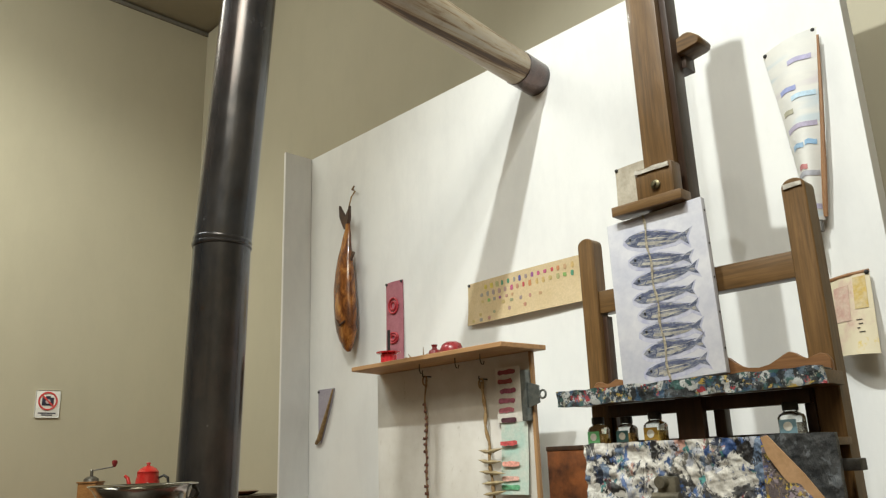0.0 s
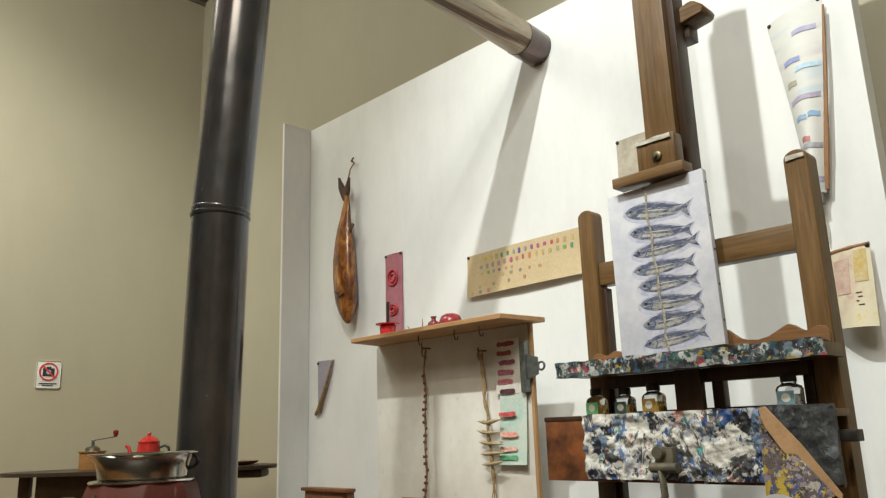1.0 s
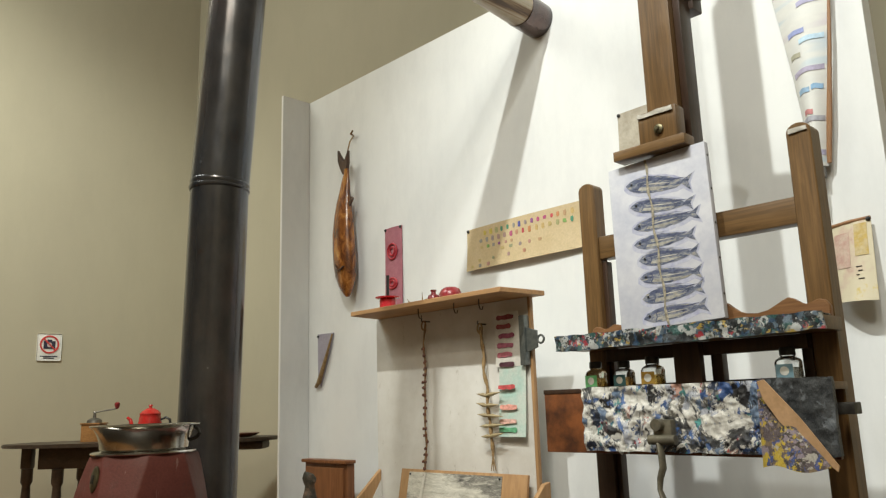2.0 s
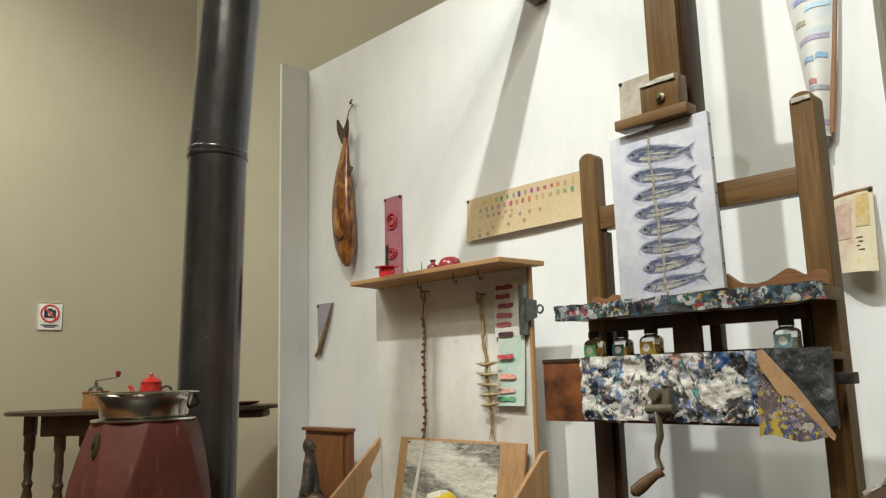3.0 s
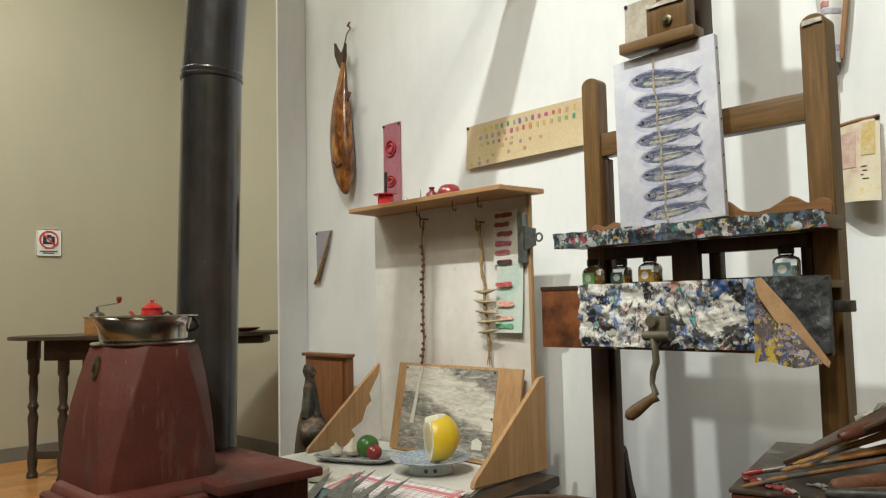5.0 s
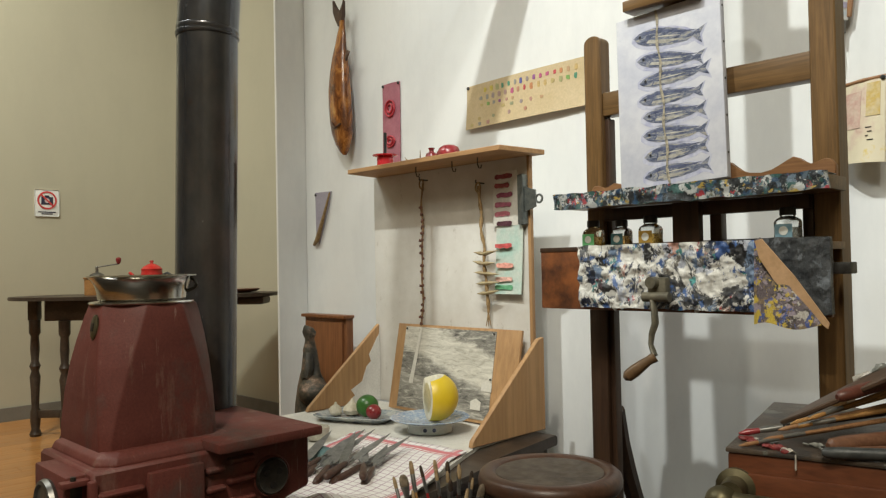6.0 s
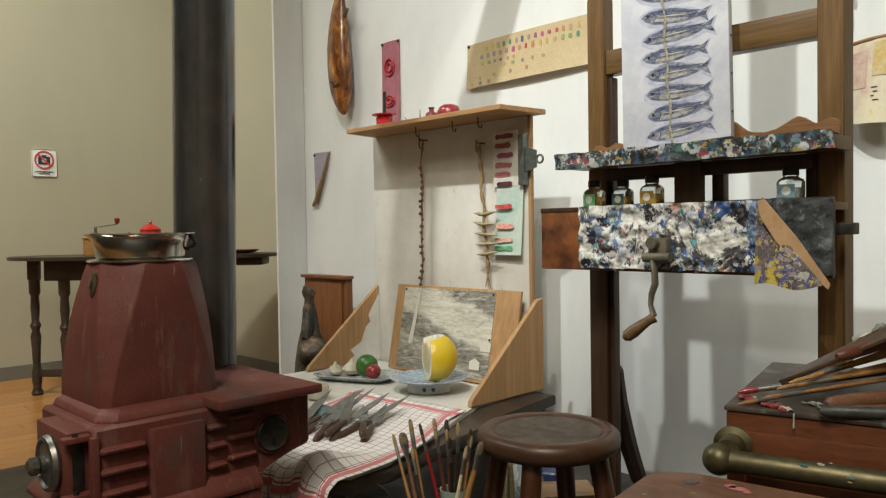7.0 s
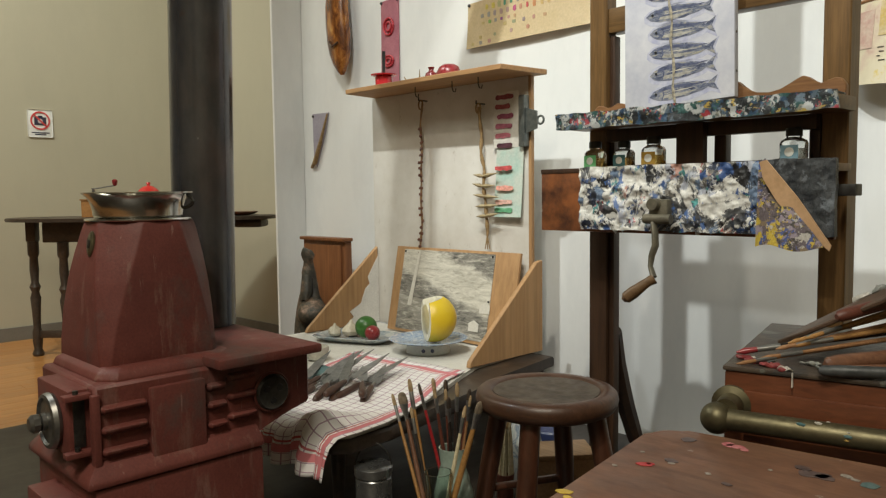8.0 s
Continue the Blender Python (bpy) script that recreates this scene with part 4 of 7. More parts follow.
def backdrop_shelf():
    y = 2.13
    root = thing("backdrop_stand", (-2.15, y, TOP), "white plywood backdrop with a tan shelf and two brackets", "stand")
    n = Nodes("scuffed_white_backing")
    base = n.ramp(n.noise(4, 6, 0.65), [(0.3, (0.52, 0.485, 0.43)), (0.62, (0.65, 0.625, 0.58))])
    marks = n.ramp(n.noise(26, 8, 0.75, n.mapped((1, 1, 0.5))), [(0.3, (0.5, 0.44, 0.36)), (0.4, (1, 1, 1))])
    base = n.mix(0.8, base, marks, "MULTIPLY")
    n.bump(n.noise(200, 3), 0.15, 0.001)
    part("backing_board", box((-2.585, y, TOP), (-1.722, y + 0.014, 1.428), 0.002), n.done(base, 0.8), root)
    part("edge_strip", box((-1.7215, y - 0.001, TOP), (-1.709, y + 0.017, 1.428), 0.002), PLYWOOD, root, "bare plywood edge")
    shelf = [(-2.575, 2.165), (-2.535, 1.948), (-1.688, 1.944), (-1.665, 2.165)]
    part("shelf", prism(shelf, 0.018, Matrix.Translation((0, 0, 1.4285)), 0.002), PLY_X, root)
    into = Matrix(((0, 0, 1, 0), (-1, 0, 0, 0), (0, 1, 0, 0), (0, 0, 0, 1)))
    part("bracket", prism([(0, 0), (0.375, 0), (0.37, 0.02), (0.03, 0.315), (0, 0.32)], 0.018, Matrix.Translation((-1.668, 2.117, TOP + 0.001)) @ into, 0.002), PLYWOOD, root)
    left = [(0, 0), (0.38, 0), (0.37, 0.018), (0.0, 0.33)]
    part("bracket", prism(left, 0.018, Matrix.Translation((-2.58, 2.128, TOP + 0.001)) @ into, 0.002), PLYWOOD, root)
    flake = prism([(0, 0), (0.19, 0), (0.14, 0.035), (0.16, 0.06), (0.1, 0.09), (0.075, 0.15), (0.05, 0.17), (0.06, 0.2), (0.02, 0.26), (0, 0.29)], 0.002, Matrix.Translation((-2.5615, 2.128, TOP + 0.003)) @ into, 0)
    part("paint_flake", flake, surface("flaking_white_paint", (0.62, 0.6, 0.56), (0.7, 0.68, 0.64), 12, 0.8), root, "flaking white paint")
    for x in (-2.19, -1.99, -1.86):
        hook = [(x, 2.02, 1.429), (x, 2.02, 1.405), (x + 0.006, 2.02, 1.39), (x + 0.016, 2.02, 1.388), (x + 0.02, 2.02, 1.4)]
        part("hook", tube(hook, 0.0022, 6), IRON, root)
    return y


BACK = backdrop_shelf()


def hanging_string(name, label, x, top, low, colour, kind, seed, thick, lean):
    rng = random.Random(seed)
    y = BACK - 0.035
    root = thing(name, (x, y, low), label, "dried plant" if kind == "vine" else "string of fish")
    part("peg", tube([(x - 0.004, BACK, top + 0.012), (x - 0.004, y - 0.012, top + 0.012), (x + 0.0, y - 0.014, top + 0.022)], 0.003, 8), IRON, root)
    n = 26
    path = [(x + lean * k / n + 0.003 * math.sin(k * 0.7 + seed), y + 0.003 * math.cos(k), top - (top - low) * k / n) for k in range(n + 1)]
    part("cord", tube(path, [thick * (1 + 0.3 * math.sin(k * 1.9)) for k in range(n + 1)], 8), colour, root)
    loop = [(x + 0.012 * math.sin(a), y - 0.004, top + 0.012 - 0.018 * (1 - math.cos(a))) for a in [k * 0.5236 for k in range(13)]]
    part("loop", tube(loop, 0.0035, 6), colour, root)
    return root, path, rng


TWINE = surface("straw_twine", (0.2, 0.12, 0.05), (0.36, 0.24, 0.11), 60, 0.8, 0.6, 300)
POD = surface("dark_red_dried_pod", (0.07, 0.025, 0.015), (0.2, 0.075, 0.04), 70, 0.6, 0.5, 300)
VINE = surface("dry_brown_vine", (0.16, 0.085, 0.035), (0.3, 0.18, 0.085), 60, 0.75, 0.6, 300)
DRIED = surface("dried_straw_fish", (0.26, 0.19, 0.09), (0.42, 0.34, 0.19), 50, 0.55, 0.4)
vine, vpath, rng = hanging_string("dried_vine", "string of dried brown pods hanging from a hook", -2.236, 1.375, 0.70, VINE, "vine", 2, 0.0042, -0.014)
for k in range(3, 26):
    p = vpath[k]
    for s in (-1, 1):
        if rng.random() < 0.9:
            q = (p[0] + s * rng.uniform(0.006, 0.012), p[1] - rng.uniform(0, 0.008), p[2] + rng.uniform(-0.006, 0.008))
            part("pod", tube([p, ((p[0] + q[0]) / 2, q[1], (p[2] + q[2]) / 2 + 0.002), q], [0.0025, 0.0072, 0.002], 7), POD, vine)
string, spath, rng = hanging_string("dried_fish_string", "plaited straw string of small dried fish", -1.926, 1.335, 0.86, TWINE, "fish", 5, 0.0062, 0.038)
for k in (14, 16, 18, 20, 22):
    p = spath[k]
    for s in (-1, 1):
        L = rng.uniform(0.046, 0.054) if s < 0 else rng.uniform(0.062, 0.075)
        up = rng.uniform(-0.006, 0.012)
        q = [(p[0] + s * L * u, p[1] - 0.006, p[2] + up * u) for u in (0, 0.3, 0.65, 1.0)]
        part("fish", tube(q, [0.007, 0.0115, 0.006, 0.001], 8, None, 0.7), DRIED, string)
for s in (-1, 0, 1):
    part("tassel", tube([spath[-1], (spath[-1][0] + 0.012 * s, spath[-1][1], spath[-1][2] - 0.05)], [0.003, 0.0015], 6), TWINE, string)


def clipped_strip():
    """A paper strip of brush strokes with its steel clip."""
    y = BACK - 0.012
    root = thing("colour_strip", (-1.80, y, 0.93), "paper strip of red and green brush strokes under steel clip", "paper strip")
    base = surface("sea_green_paper", (0.36, 0.56, 0.49), (0.62, 0.62, 0.55), 9, 0.75, 0.1)
    upper = surface("off_white_paper", (0.6, 0.57, 0.5), (0.66, 0.63, 0.57), 7, 0.75, 0.1)
    part("lower_paper", sheet(0, 0, 8, 20, lambda u, v: (-1.868 + 0.13 * u + 0.008 * v, y - 0.01 * (1 - v) ** 2 - 0.004 * u, 0.93 + 0.27 * v)), base, root)
    part("upper_paper", sheet(0, 0, 8, 12, lambda u, v: (-1.872 + 0.12 * u, y - 0.004, 1.18 + 0.2 * v)), upper, root)
    paints = (((0.17, 0.022, 0.03), 1.362), ((0.22, 0.04, 0.045), 1.328), ((0.2, 0.04, 0.075), 1.293), ((0.26, 0.07, 0.11), 1.258), ((0.34, 0.1, 0.13), 1.224), ((0.05, 0.012, 0.02), 1.189),
              ((0.4, 0.06, 0.06), 1.107), ((0.55, 0.25, 0.2), 1.035), ((0.5, 0.3, 0.25), 0.985), ((0.1, 0.3, 0.16), 0.955))
    rng = random.Random(8)
    for k, (c, z) in enumerate(paints):
        x0 = -1.858 + rng.uniform(-0.004, 0.006)
        L = rng.uniform(0.066, 0.085)
        pts = [(L * u, 0.0085 + rng.uniform(-0.002, 0.002) - (0.004 if u in (0, 1) else 0)) for u in (0, 0.1, 0.3, 0.5, 0.7, 0.9, 1)]
        pts += [(L * u, -0.0085 + rng.uniform(-0.002, 0.002) + (0.004 if u in (0, 1) else 0)) for u in (1, 0.9, 0.7, 0.5, 0.3, 0.1, 0)]
        part("brush_stroke", prism(pts[::-1], 0.0012, upright(x0, y - 0.0135 if z < 1.12 else y - 0.0055, z, 0, 0), 0), surface("stroke_paint", c, tuple(min(1, v * 1.7 + 0.02) for v in c), 60, 0.6, 0.3), root)
    clip = part("clip", box((-1.742, y - 0.02, 1.18), (-1.716, y + 0.012, 1.36), 0.004), CLIP_STEEL, root, "dull steel bulldog clip")
    part("clip_arm", prism([(0, -0.045), (0.05, -0.03), (0.05, 0.03), (0, 0.045)], 0.005, upright(-1.715, y - 0.006, 1.27), 0.001), CLIP_STEEL, clip)
    loop = [(-1.652 + 0.014 * math.cos(a), y - 0.008, 1.268 + 0.014 * math.sin(a)) for a in [k * 0.5236 for k in range(13)]]
    part("clip_ring", tube(loop, 0.004, 8), CLIP_STEEL, clip)


CLIP_STEEL = surface("grey_clip_steel", (0.13, 0.145, 0.14), (0.2, 0.215, 0.2), 40, 0.4, 0.1, 150, 0.6)
clipped_strip()


def charcoal_drawing():
    """A tan drawing board leaning on the backdrop, with a charcoal landscape pinned to it."""
    m = pose(-2.385, 2.035, TOP + 0.002, 90 - 11, 0, 0.0)
    root = thing("drawing_board", (-2.07, 2.03, TOP), "tan board with a black charcoal landscape drawing pinned on", "drawing")
    part("board", box((0, 0, 0), (0.66, 0.345, 0.012), 0.002, m), PLYWOOD, root)
    n = Nodes("charcoal_on_paper")
    v = n.mapped((5, 5, 22), (0, radians(-10), 0))
    hatch = n.noise(3.2, 9, 0.78, v, 0.6)
    # fields: a dark shore above, pale water, a dark slope falling across, scribbled ground below
    place = n.tree.nodes.new("ShaderNodeSeparateXYZ")
    n.link(n.coord, place.inputs[0])

    def sums(a, factor, b):
        one = n.tree.nodes.new("ShaderNodeMath")
        one.operation = "MULTIPLY_ADD"
        n.link(a, one.inputs[0])
        one.inputs[1].default_value = factor
        n.link(b, one.inputs[2])
        return one.outputs[0]

    ragged = n.noise(16, 6, 0.7)
    level = sums(ragged, 0.06, sums(place.outputs[0], 0.3, place.outputs[2]))
    dark = n.ramp(hatch, [(0.36, (0.025, 0.024, 0.022)), (0.52, (0.16, 0.15, 0.13)), (0.64, (0.48, 0.45, 0.38))])
    pale = n.ramp(hatch, [(0.3, (0.2, 0.19, 0.16)), (0.46, (0.48, 0.45, 0.38)), (0.6, (0.62, 0.59, 0.51))])
    fields = n.ramp(level, [(0.04, (0.2,) * 3), (0.10, (0.55,) * 3), (0.135, (0.1,) * 3), (0.19, (0.2,) * 3), (0.215, (0.95,) * 3), (0.33, (0.85,) * 3), (0.35, (0.15,) * 3)])
    colour = n.mix(fields, dark, pale)
    part("paper", wobble(box((0.05, 0.012, 0.0125), (0.545, 0.335, 0.0145), 0.0, m), 0.002, 20), n.done(colour, 0.85), root)
    paper = surface("pale_paper", (0.6, 0.57, 0.5), (0.66, 0.63, 0.56), 12, 0.85)
    for x, y, w, h in ((0.455, 0.045, 0.05, 0.03), (0.50, 0.115, 0.05, 0.03)):
        part("drawn_house", prism([(0, 0), (w, 0), (w, h), (w / 2, h * 1.4), (0, h)], 0.0006, m @ Matrix.Translation((x, y, 0.0165)), 0), paper, root)
    for a, b in (((0.12, 0.11), (0.145, 0.33)),):
        part("drawn_post", prism([(a[0] - 0.012, a[1]), (a[0] + 0.012, a[1]), (b[0] + 0.006, b[1]), (b[0] - 0.006, b[1])], 0.0006, m @ Matrix.Translation((0, 0, 0.0165)), 0), paper, root)
    for x, y in ((0.06, 0.325), (0.535, 0.325), (0.54, 0.16), (0.535, 0.022)):
        part("pin", turned([(0.004, 0), (0.004, 0.003), (0.0001, 0.004)], (x, y, 0.016), 10, m, None, False), BLACK, root)


charcoal_drawing()


# ---------------------------------------------------------------- things on the studio wall
def carved_fish():
    x, y = -3.108, 2.372
    root = thing("carved_fish", (x, y, 1.61), "brown lacquered carved wooden fish hanging tail up", "carving")
    n = Nodes("lacquered_fish_wood")
    s = n.noise(9, 7, 0.7, n.mapped((2.2, 2.2, 0.9)), 0.8)
    colour = n.ramp(s, [(0.32, (0.03, 0.01, 0.004)), (0.45, (0.13, 0.04, 0.01)), (0.56, (0.3, 0.105, 0.022)), (0.68, (0.5, 0.24, 0.06))])
    n.bump(s, 0.5, 0.004)
    lacquer = n.done(colour, 0.25, 0.0, 0.6)
    prof = [(1.612, 0.012), (1.63, 0.03), (1.67, 0.052), (1.72, 0.068), (1.78, 0.076), (1.86, 0.078), (1.95, 0.074), (2.05, 0.064), (2.12, 0.052), (2.18, 0.038), (2.23, 0.027), (2.27, 0.02), (2.30, 0.018)]
    rings = []
    for z, r in prof:
        off = -0.035 * math.sin((z - 1.6) * 4.3) + 0.018
        rings.append([(x + off + r * math.cos(a), y + 0.62 * r * math.sin(a) - 0.012, z) for a in [k * 6.28318530718 / 20 for k in range(20)]])
    part("body", wobble(loft(rings), 0.004, 18), lacquer, root)
    tail = [(-0.012, 0), (0.02, 0), (0.03, 0.06), (0.035, 0.13), (0.012, 0.075), (0.0, 0.06), (-0.02, 0.085), (-0.055, 0.15), (-0.052, 0.08), (-0.03, 0.04)]
    part("tail", prism(tail, 0.022, upright(x - 0.004, y, 2.275), 0.004), DARK_FISH, root, "dark forked tail")
    part("fin", prism([(0, 0), (0.03, 0.045), (0.012, 0.055), (-0.01, 0.02)], 0.012, upright(x + 0.06, y - 0.02, 2.08), 0.003), DARK_FISH, root)
    part("gill", tube([(x - 0.045 + 0.02, y - 0.058, 1.775), (x + 0.01, y - 0.066, 1.745), (x + 0.045, y - 0.058, 1.762)], 0.006, 8), DARK_FISH, root)
    part("cord", tube([(x + 0.006, y, 2.40), (x + 0.012, y + 0.012, 2.46), (x + 0.012, WALL_Y - 0.01, 2.50)], 0.004, 8), TWINE, root)
    part("nail", tube([(x - 0.012, WALL_Y, 2.515), (x + 0.012, WALL_Y - 0.03, 2.505), (x + 0.03, WALL_Y - 0.03, 2.52)], 0.005, 8), VINE, root)


DARK_FISH = surface("dark_fish_wood", (0.035, 0.014, 0.008), (0.09, 0.04, 0.02), 30, 0.35, 0.3)
carved_fish()


def wall_paper(name, label, x0, x1, z0, z1, material, bow=0.01, tilt=0.0, category="paper"):
    """A sheet pinned on the studio wall, bowed a little; tilt lifts its far end."""
    root = thing(name, ((x0 + x1) / 2, WALL_Y - 0.006, min(z0, z1)), label, category)

    def shape(u, v):
        return (x0 + (x1 - x0) * u, WALL_Y - 0.006 - bow * math.sin(3.14 * u) * 0.5 - bow * (1 - v) ** 2 * 0.6, z0 + (z1 - z0) * v + tilt * u)

    part("sheet", sheet(0, 0, 16, 12, shape, 0.003), material, root)
    return root, shape


PINS = surface("dark_pin", (0.02, 0.02, 0.02), (0.05, 0.05, 0.05), 60, 0.4)


def pin(root, p):
    part("pin", turned([(0.007, 0), (0.007, 0.004), (0.003, 0.008), (0.0001, 0.008)], (0, 0, 0), 12, Matrix.Translation((p[0], p[1] - 0.001, p[2])) @ pose(0, 0, 0, 90, 0, 0), None, False), PINS, root)


def wall_things():
    rng = random.Random(3)
    # pink strip with red rosettes
    pink = surface("pink_red_paper", (0.36, 0.12, 0.16), (0.47, 0.18, 0.22), 14, 0.7, 0.2)
    root, shape = wall_paper("pink_strip", "long pink-red paper strip with two red rosettes", -2.85, -2.722, 1.47, 1.93, pink, 0.012)
    red = surface("rosette_red", (0.45, 0.03, 0.045), (0.55, 0.05, 0.07), 30, 0.5, 0.3)
    for k, (v, s) in enumerate(((0.73, 1.0), (0.38, 1.0))):
        px, py, pz = shape(0.5, v)
        for r in (0.034, 0.018):
            loop = [(px + r * math.cos(a), py - 0.004, pz + r * (1.15 if k == 0 else 0.75) * math.sin(a)) for a in [i * 6.28318530718 / 18 for i in range(19)]]
            part("rosette", tube(loop, 0.005, 6), red, root)
    pin(root, shape(0.06, 0.985))
    pin(root, shape(0.94, 0.985))
    # colour chart with rows of swatches
    tan = surface("tan_chart_card", (0.56, 0.43, 0.24), (0.64, 0.51, 0.32), 5, 0.75, 0.15)
    root, shape = wall_paper("colour_chart", "long tan card with rows of small colour swatches", -2.278, -1.60, 1.628, 1.818, tan, 0.02, 0.008, "colour chart")
    rows = ((0.83, 0.17, 0.86, 15, 0.6), (0.66, 0.13, 0.86, 15, 0.4), (0.5, 0.14, 0.4, 6, 0.25), (0.38, 0.32, 0.62, 5, 0.25), (0.2, 0.12, 0.5, 4, 0.12), (0.08, 0.06, 0.2, 3, 0.15))
    hues = ((0.5, 0.4, 0.08), (0.2, 0.34, 0.1), (0.08, 0.26, 0.16), (0.05, 0.17, 0.32), (0.1, 0.1, 0.3), (0.28, 0.1, 0.26), (0.45, 0.1, 0.2), (0.5, 0.08, 0.09), (0.5, 0.22, 0.1), (0.5, 0.35, 0.14))
    mats = [surface("swatch", c, tuple(v * 1.25 for v in c), 90, 0.65, 0.1) for c in hues]
    pale = [surface("pale_swatch", tuple(0.45 * v + 0.55 * w for v, w in zip(c, (0.5, 0.38, 0.22))), tuple(0.4 * v + 0.6 * w for v, w in zip(c, (0.54, 0.42, 0.25))), 90, 0.65, 0.1) for c in hues]
    for v, u0, u1, count, strength in rows:
        for k in range(count):
            u = u0 + (u1 - u0) * k / max(1, count - 1) + rng.uniform(-0.004, 0.004)
            p = shape(u, v)
            w, h = rng.uniform(0.006, 0.009), rng.uniform(0.008, 0.013) * (1 if v > 0.5 else 0.7)
            pts = [(w * (0.85 + 0.3 * rng.random()) * math.copysign(abs(math.cos(a)) ** 0.55, math.cos(a)), h * (0.8 + 0.35 * rng.random()) * math.copysign(abs(math.sin(a)) ** 0.55, math.sin(a))) for a in [i * 6.28318530718 / 12 + 0.1 for i in range(12)]]
            hue = (k * len(hues) // count + (3 if v < 0.7 and v > 0.6 else 0)) % len(hues)
            part("swatch", prism(pts, 0.0012, upright(p[0], p[1] - 0.0008, p[2]), 0), (mats if rng.random() < strength * 1.1 else pale)[hue], root)
    pin(root, shape(0.015, 0.96))
    # lavender paper folded to a point, with a dark blade
    lav = surface("grey_lavender_paper", (0.33, 0.3, 0.36), (0.4, 0.37, 0.43), 10, 0.75, 0.1)
    root = thing("folded_paper", (-3.37, WALL_Y - 0.004, 1.17), "grey-lavender paper folded to a point on the wall", "paper")
    part("fold", prism([(0, 0.285), (0.005, 0.06), (0.03, 0.0), (0.12, 0.2), (0.145, 0.283)], 0.006, upright(-3.432, WALL_Y - 0.001, 1.163), 0.001), lav, root)
    part("edge", tube([(-3.292, WALL_Y - 0.012, 1.44), (-3.33, WALL_Y - 0.02, 1.33), (-3.40, WALL_Y - 0.02, 1.19), (-3.44, WALL_Y - 0.012, 1.165)], [0.004, 0.008, 0.013, 0.008], 8), TWINE, root)
    pin(root, (-3.425, WALL_Y - 0.006, 1.435))
    # hanging paper cone with coloured bands, a stick and a blade below
    root = thing("banded_paper", (-0.745, WALL_Y - 0.02, 1.66), "tapering white paper banded with pale watercolour, pinned up", "painted paper")
    n = Nodes("watercolour_bands")
    wave = n.noise(7, 6, 0.65, n.mapped((1.5, 1, 3)))
    band = n.ramp(n.noise(4.0, 2, 0.4, n.mapped((0.7, 1, 4))), [(0.34, (0.55, 0.62, 0.66)), (0.42, (0.7, 0.7, 0.67)), (0.58, (0.71, 0.7, 0.66)), (0.68, (0.62, 0.58, 0.6))])
    watercolour = n.done(n.mix(0.5, band, n.ramp(wave, [(0.34, (0.86, 0.86, 0.88)), (0.6, (1, 1, 1))]), "MULTIPLY"), 0.75)

    def cone(u, v):
        left, right = -0.775 - 0.06 * v ** 1.4, -0.722 + 0.075 * v ** 1.1
        left, right = left + 0.0, right
        return (left + (right - left) * u, WALL_Y - 0.012 - 0.045 * math.sin(3.14 * u) * (1 - 0.5 * v) - 0.02 * u, 1.73 + 0.64 * v - 0.02 * (1 - u) * v)

    part("paper", sheet(0, 0, 20, 26, cone, 0.002), watercolour, root)
    bands = (((0.3, 0.34, 0.6), 0.72, 0.15, 0.55), ((0.42, 0.4, 0.3), 0.60, 0.1, 0.4), ((0.45, 0.6, 0.72), 0.66, 0.4, 0.95), ((0.4, 0.36, 0.48), 0.5, 0.1, 0.95), ((0.3, 0.45, 0.62), 0.4, 0.15, 0.55), ((0.25, 0.42, 0.62), 0.4, 0.6, 0.92),
             ((0.5, 0.2, 0.2), 0.28, 0.25, 0.6), ((0.36, 0.36, 0.4), 0.24, 0.1, 0.95), ((0.5, 0.48, 0.34), 0.12, 0.1, 0.5), ((0.42, 0.4, 0.55), 0.07, 0.1, 0.95), ((0.4, 0.38, 0.55), 0.86, 0.45, 0.9))
    for c, v, u0, u1 in bands:
        dab = sheet(0, 0, 8, 2, lambda a, b: tuple(Vector(cone(u0 + (u1 - u0) * a, v - 0.012 + 0.026 * b)) + Vector((0, -0.0022, 0.003 * math.sin(5 * a)))), 0.001)
        part("colour_band", dab, surface("band_colour", c, tuple(min(1, w * 1.2 + 0.03) for w in c), 50, 0.75, 0.1), root)
    part("stick", tube([(-0.648, WALL_Y - 0.03, 2.34), (-0.672, WALL_Y - 0.035, 2.1), (-0.70, WALL_Y - 0.035, 1.88), (-0.72, WALL_Y - 0.03, 1.74)], [0.004, 0.006, 0.009, 0.008], 8), HANDLE_TAN, root, "tan wooden stick")
    part("blade_ferrule", box((-0.762, WALL_Y - 0.05, 1.695), (-0.73, WALL_Y - 0.025, 1.735), 0.003), SHELF_DARK, root)
    part("blade", prism([(0, 0.1), (0.014, 0.1), (0.016, 0.04), (0.01, -0.005), (0.003, 0.03)], 0.004, upright(-0.754, WALL_Y - 0.035, 1.60), 0.0008), IRON, root)
    pin(root, (-0.825, WALL_Y - 0.014, 2.343))
    pin(root, (-0.66, WALL_Y - 0.03, 2.362))
    # curled sketch sheet
    root = thing("sketch_sheet", (-0.69, WALL_Y - 0.03, 1.31), "curled cream sheet with yellow and pink sketches", "paper")
    m = Nodes("sketched_cream_paper")
    s = m.noise(11, 5, 0.6, m.mapped((1, 1, 0.7)))
    c = m.ramp(s, [(0.33, (0.42, 0.24, 0.2)), (0.4, (0.55, 0.42, 0.33)), (0.5, (0.6, 0.53, 0.38)), (0.62, (0.62, 0.55, 0.4)), (0.68, (0.6, 0.45, 0.1))])
    cream = m.done(c, 0.75)

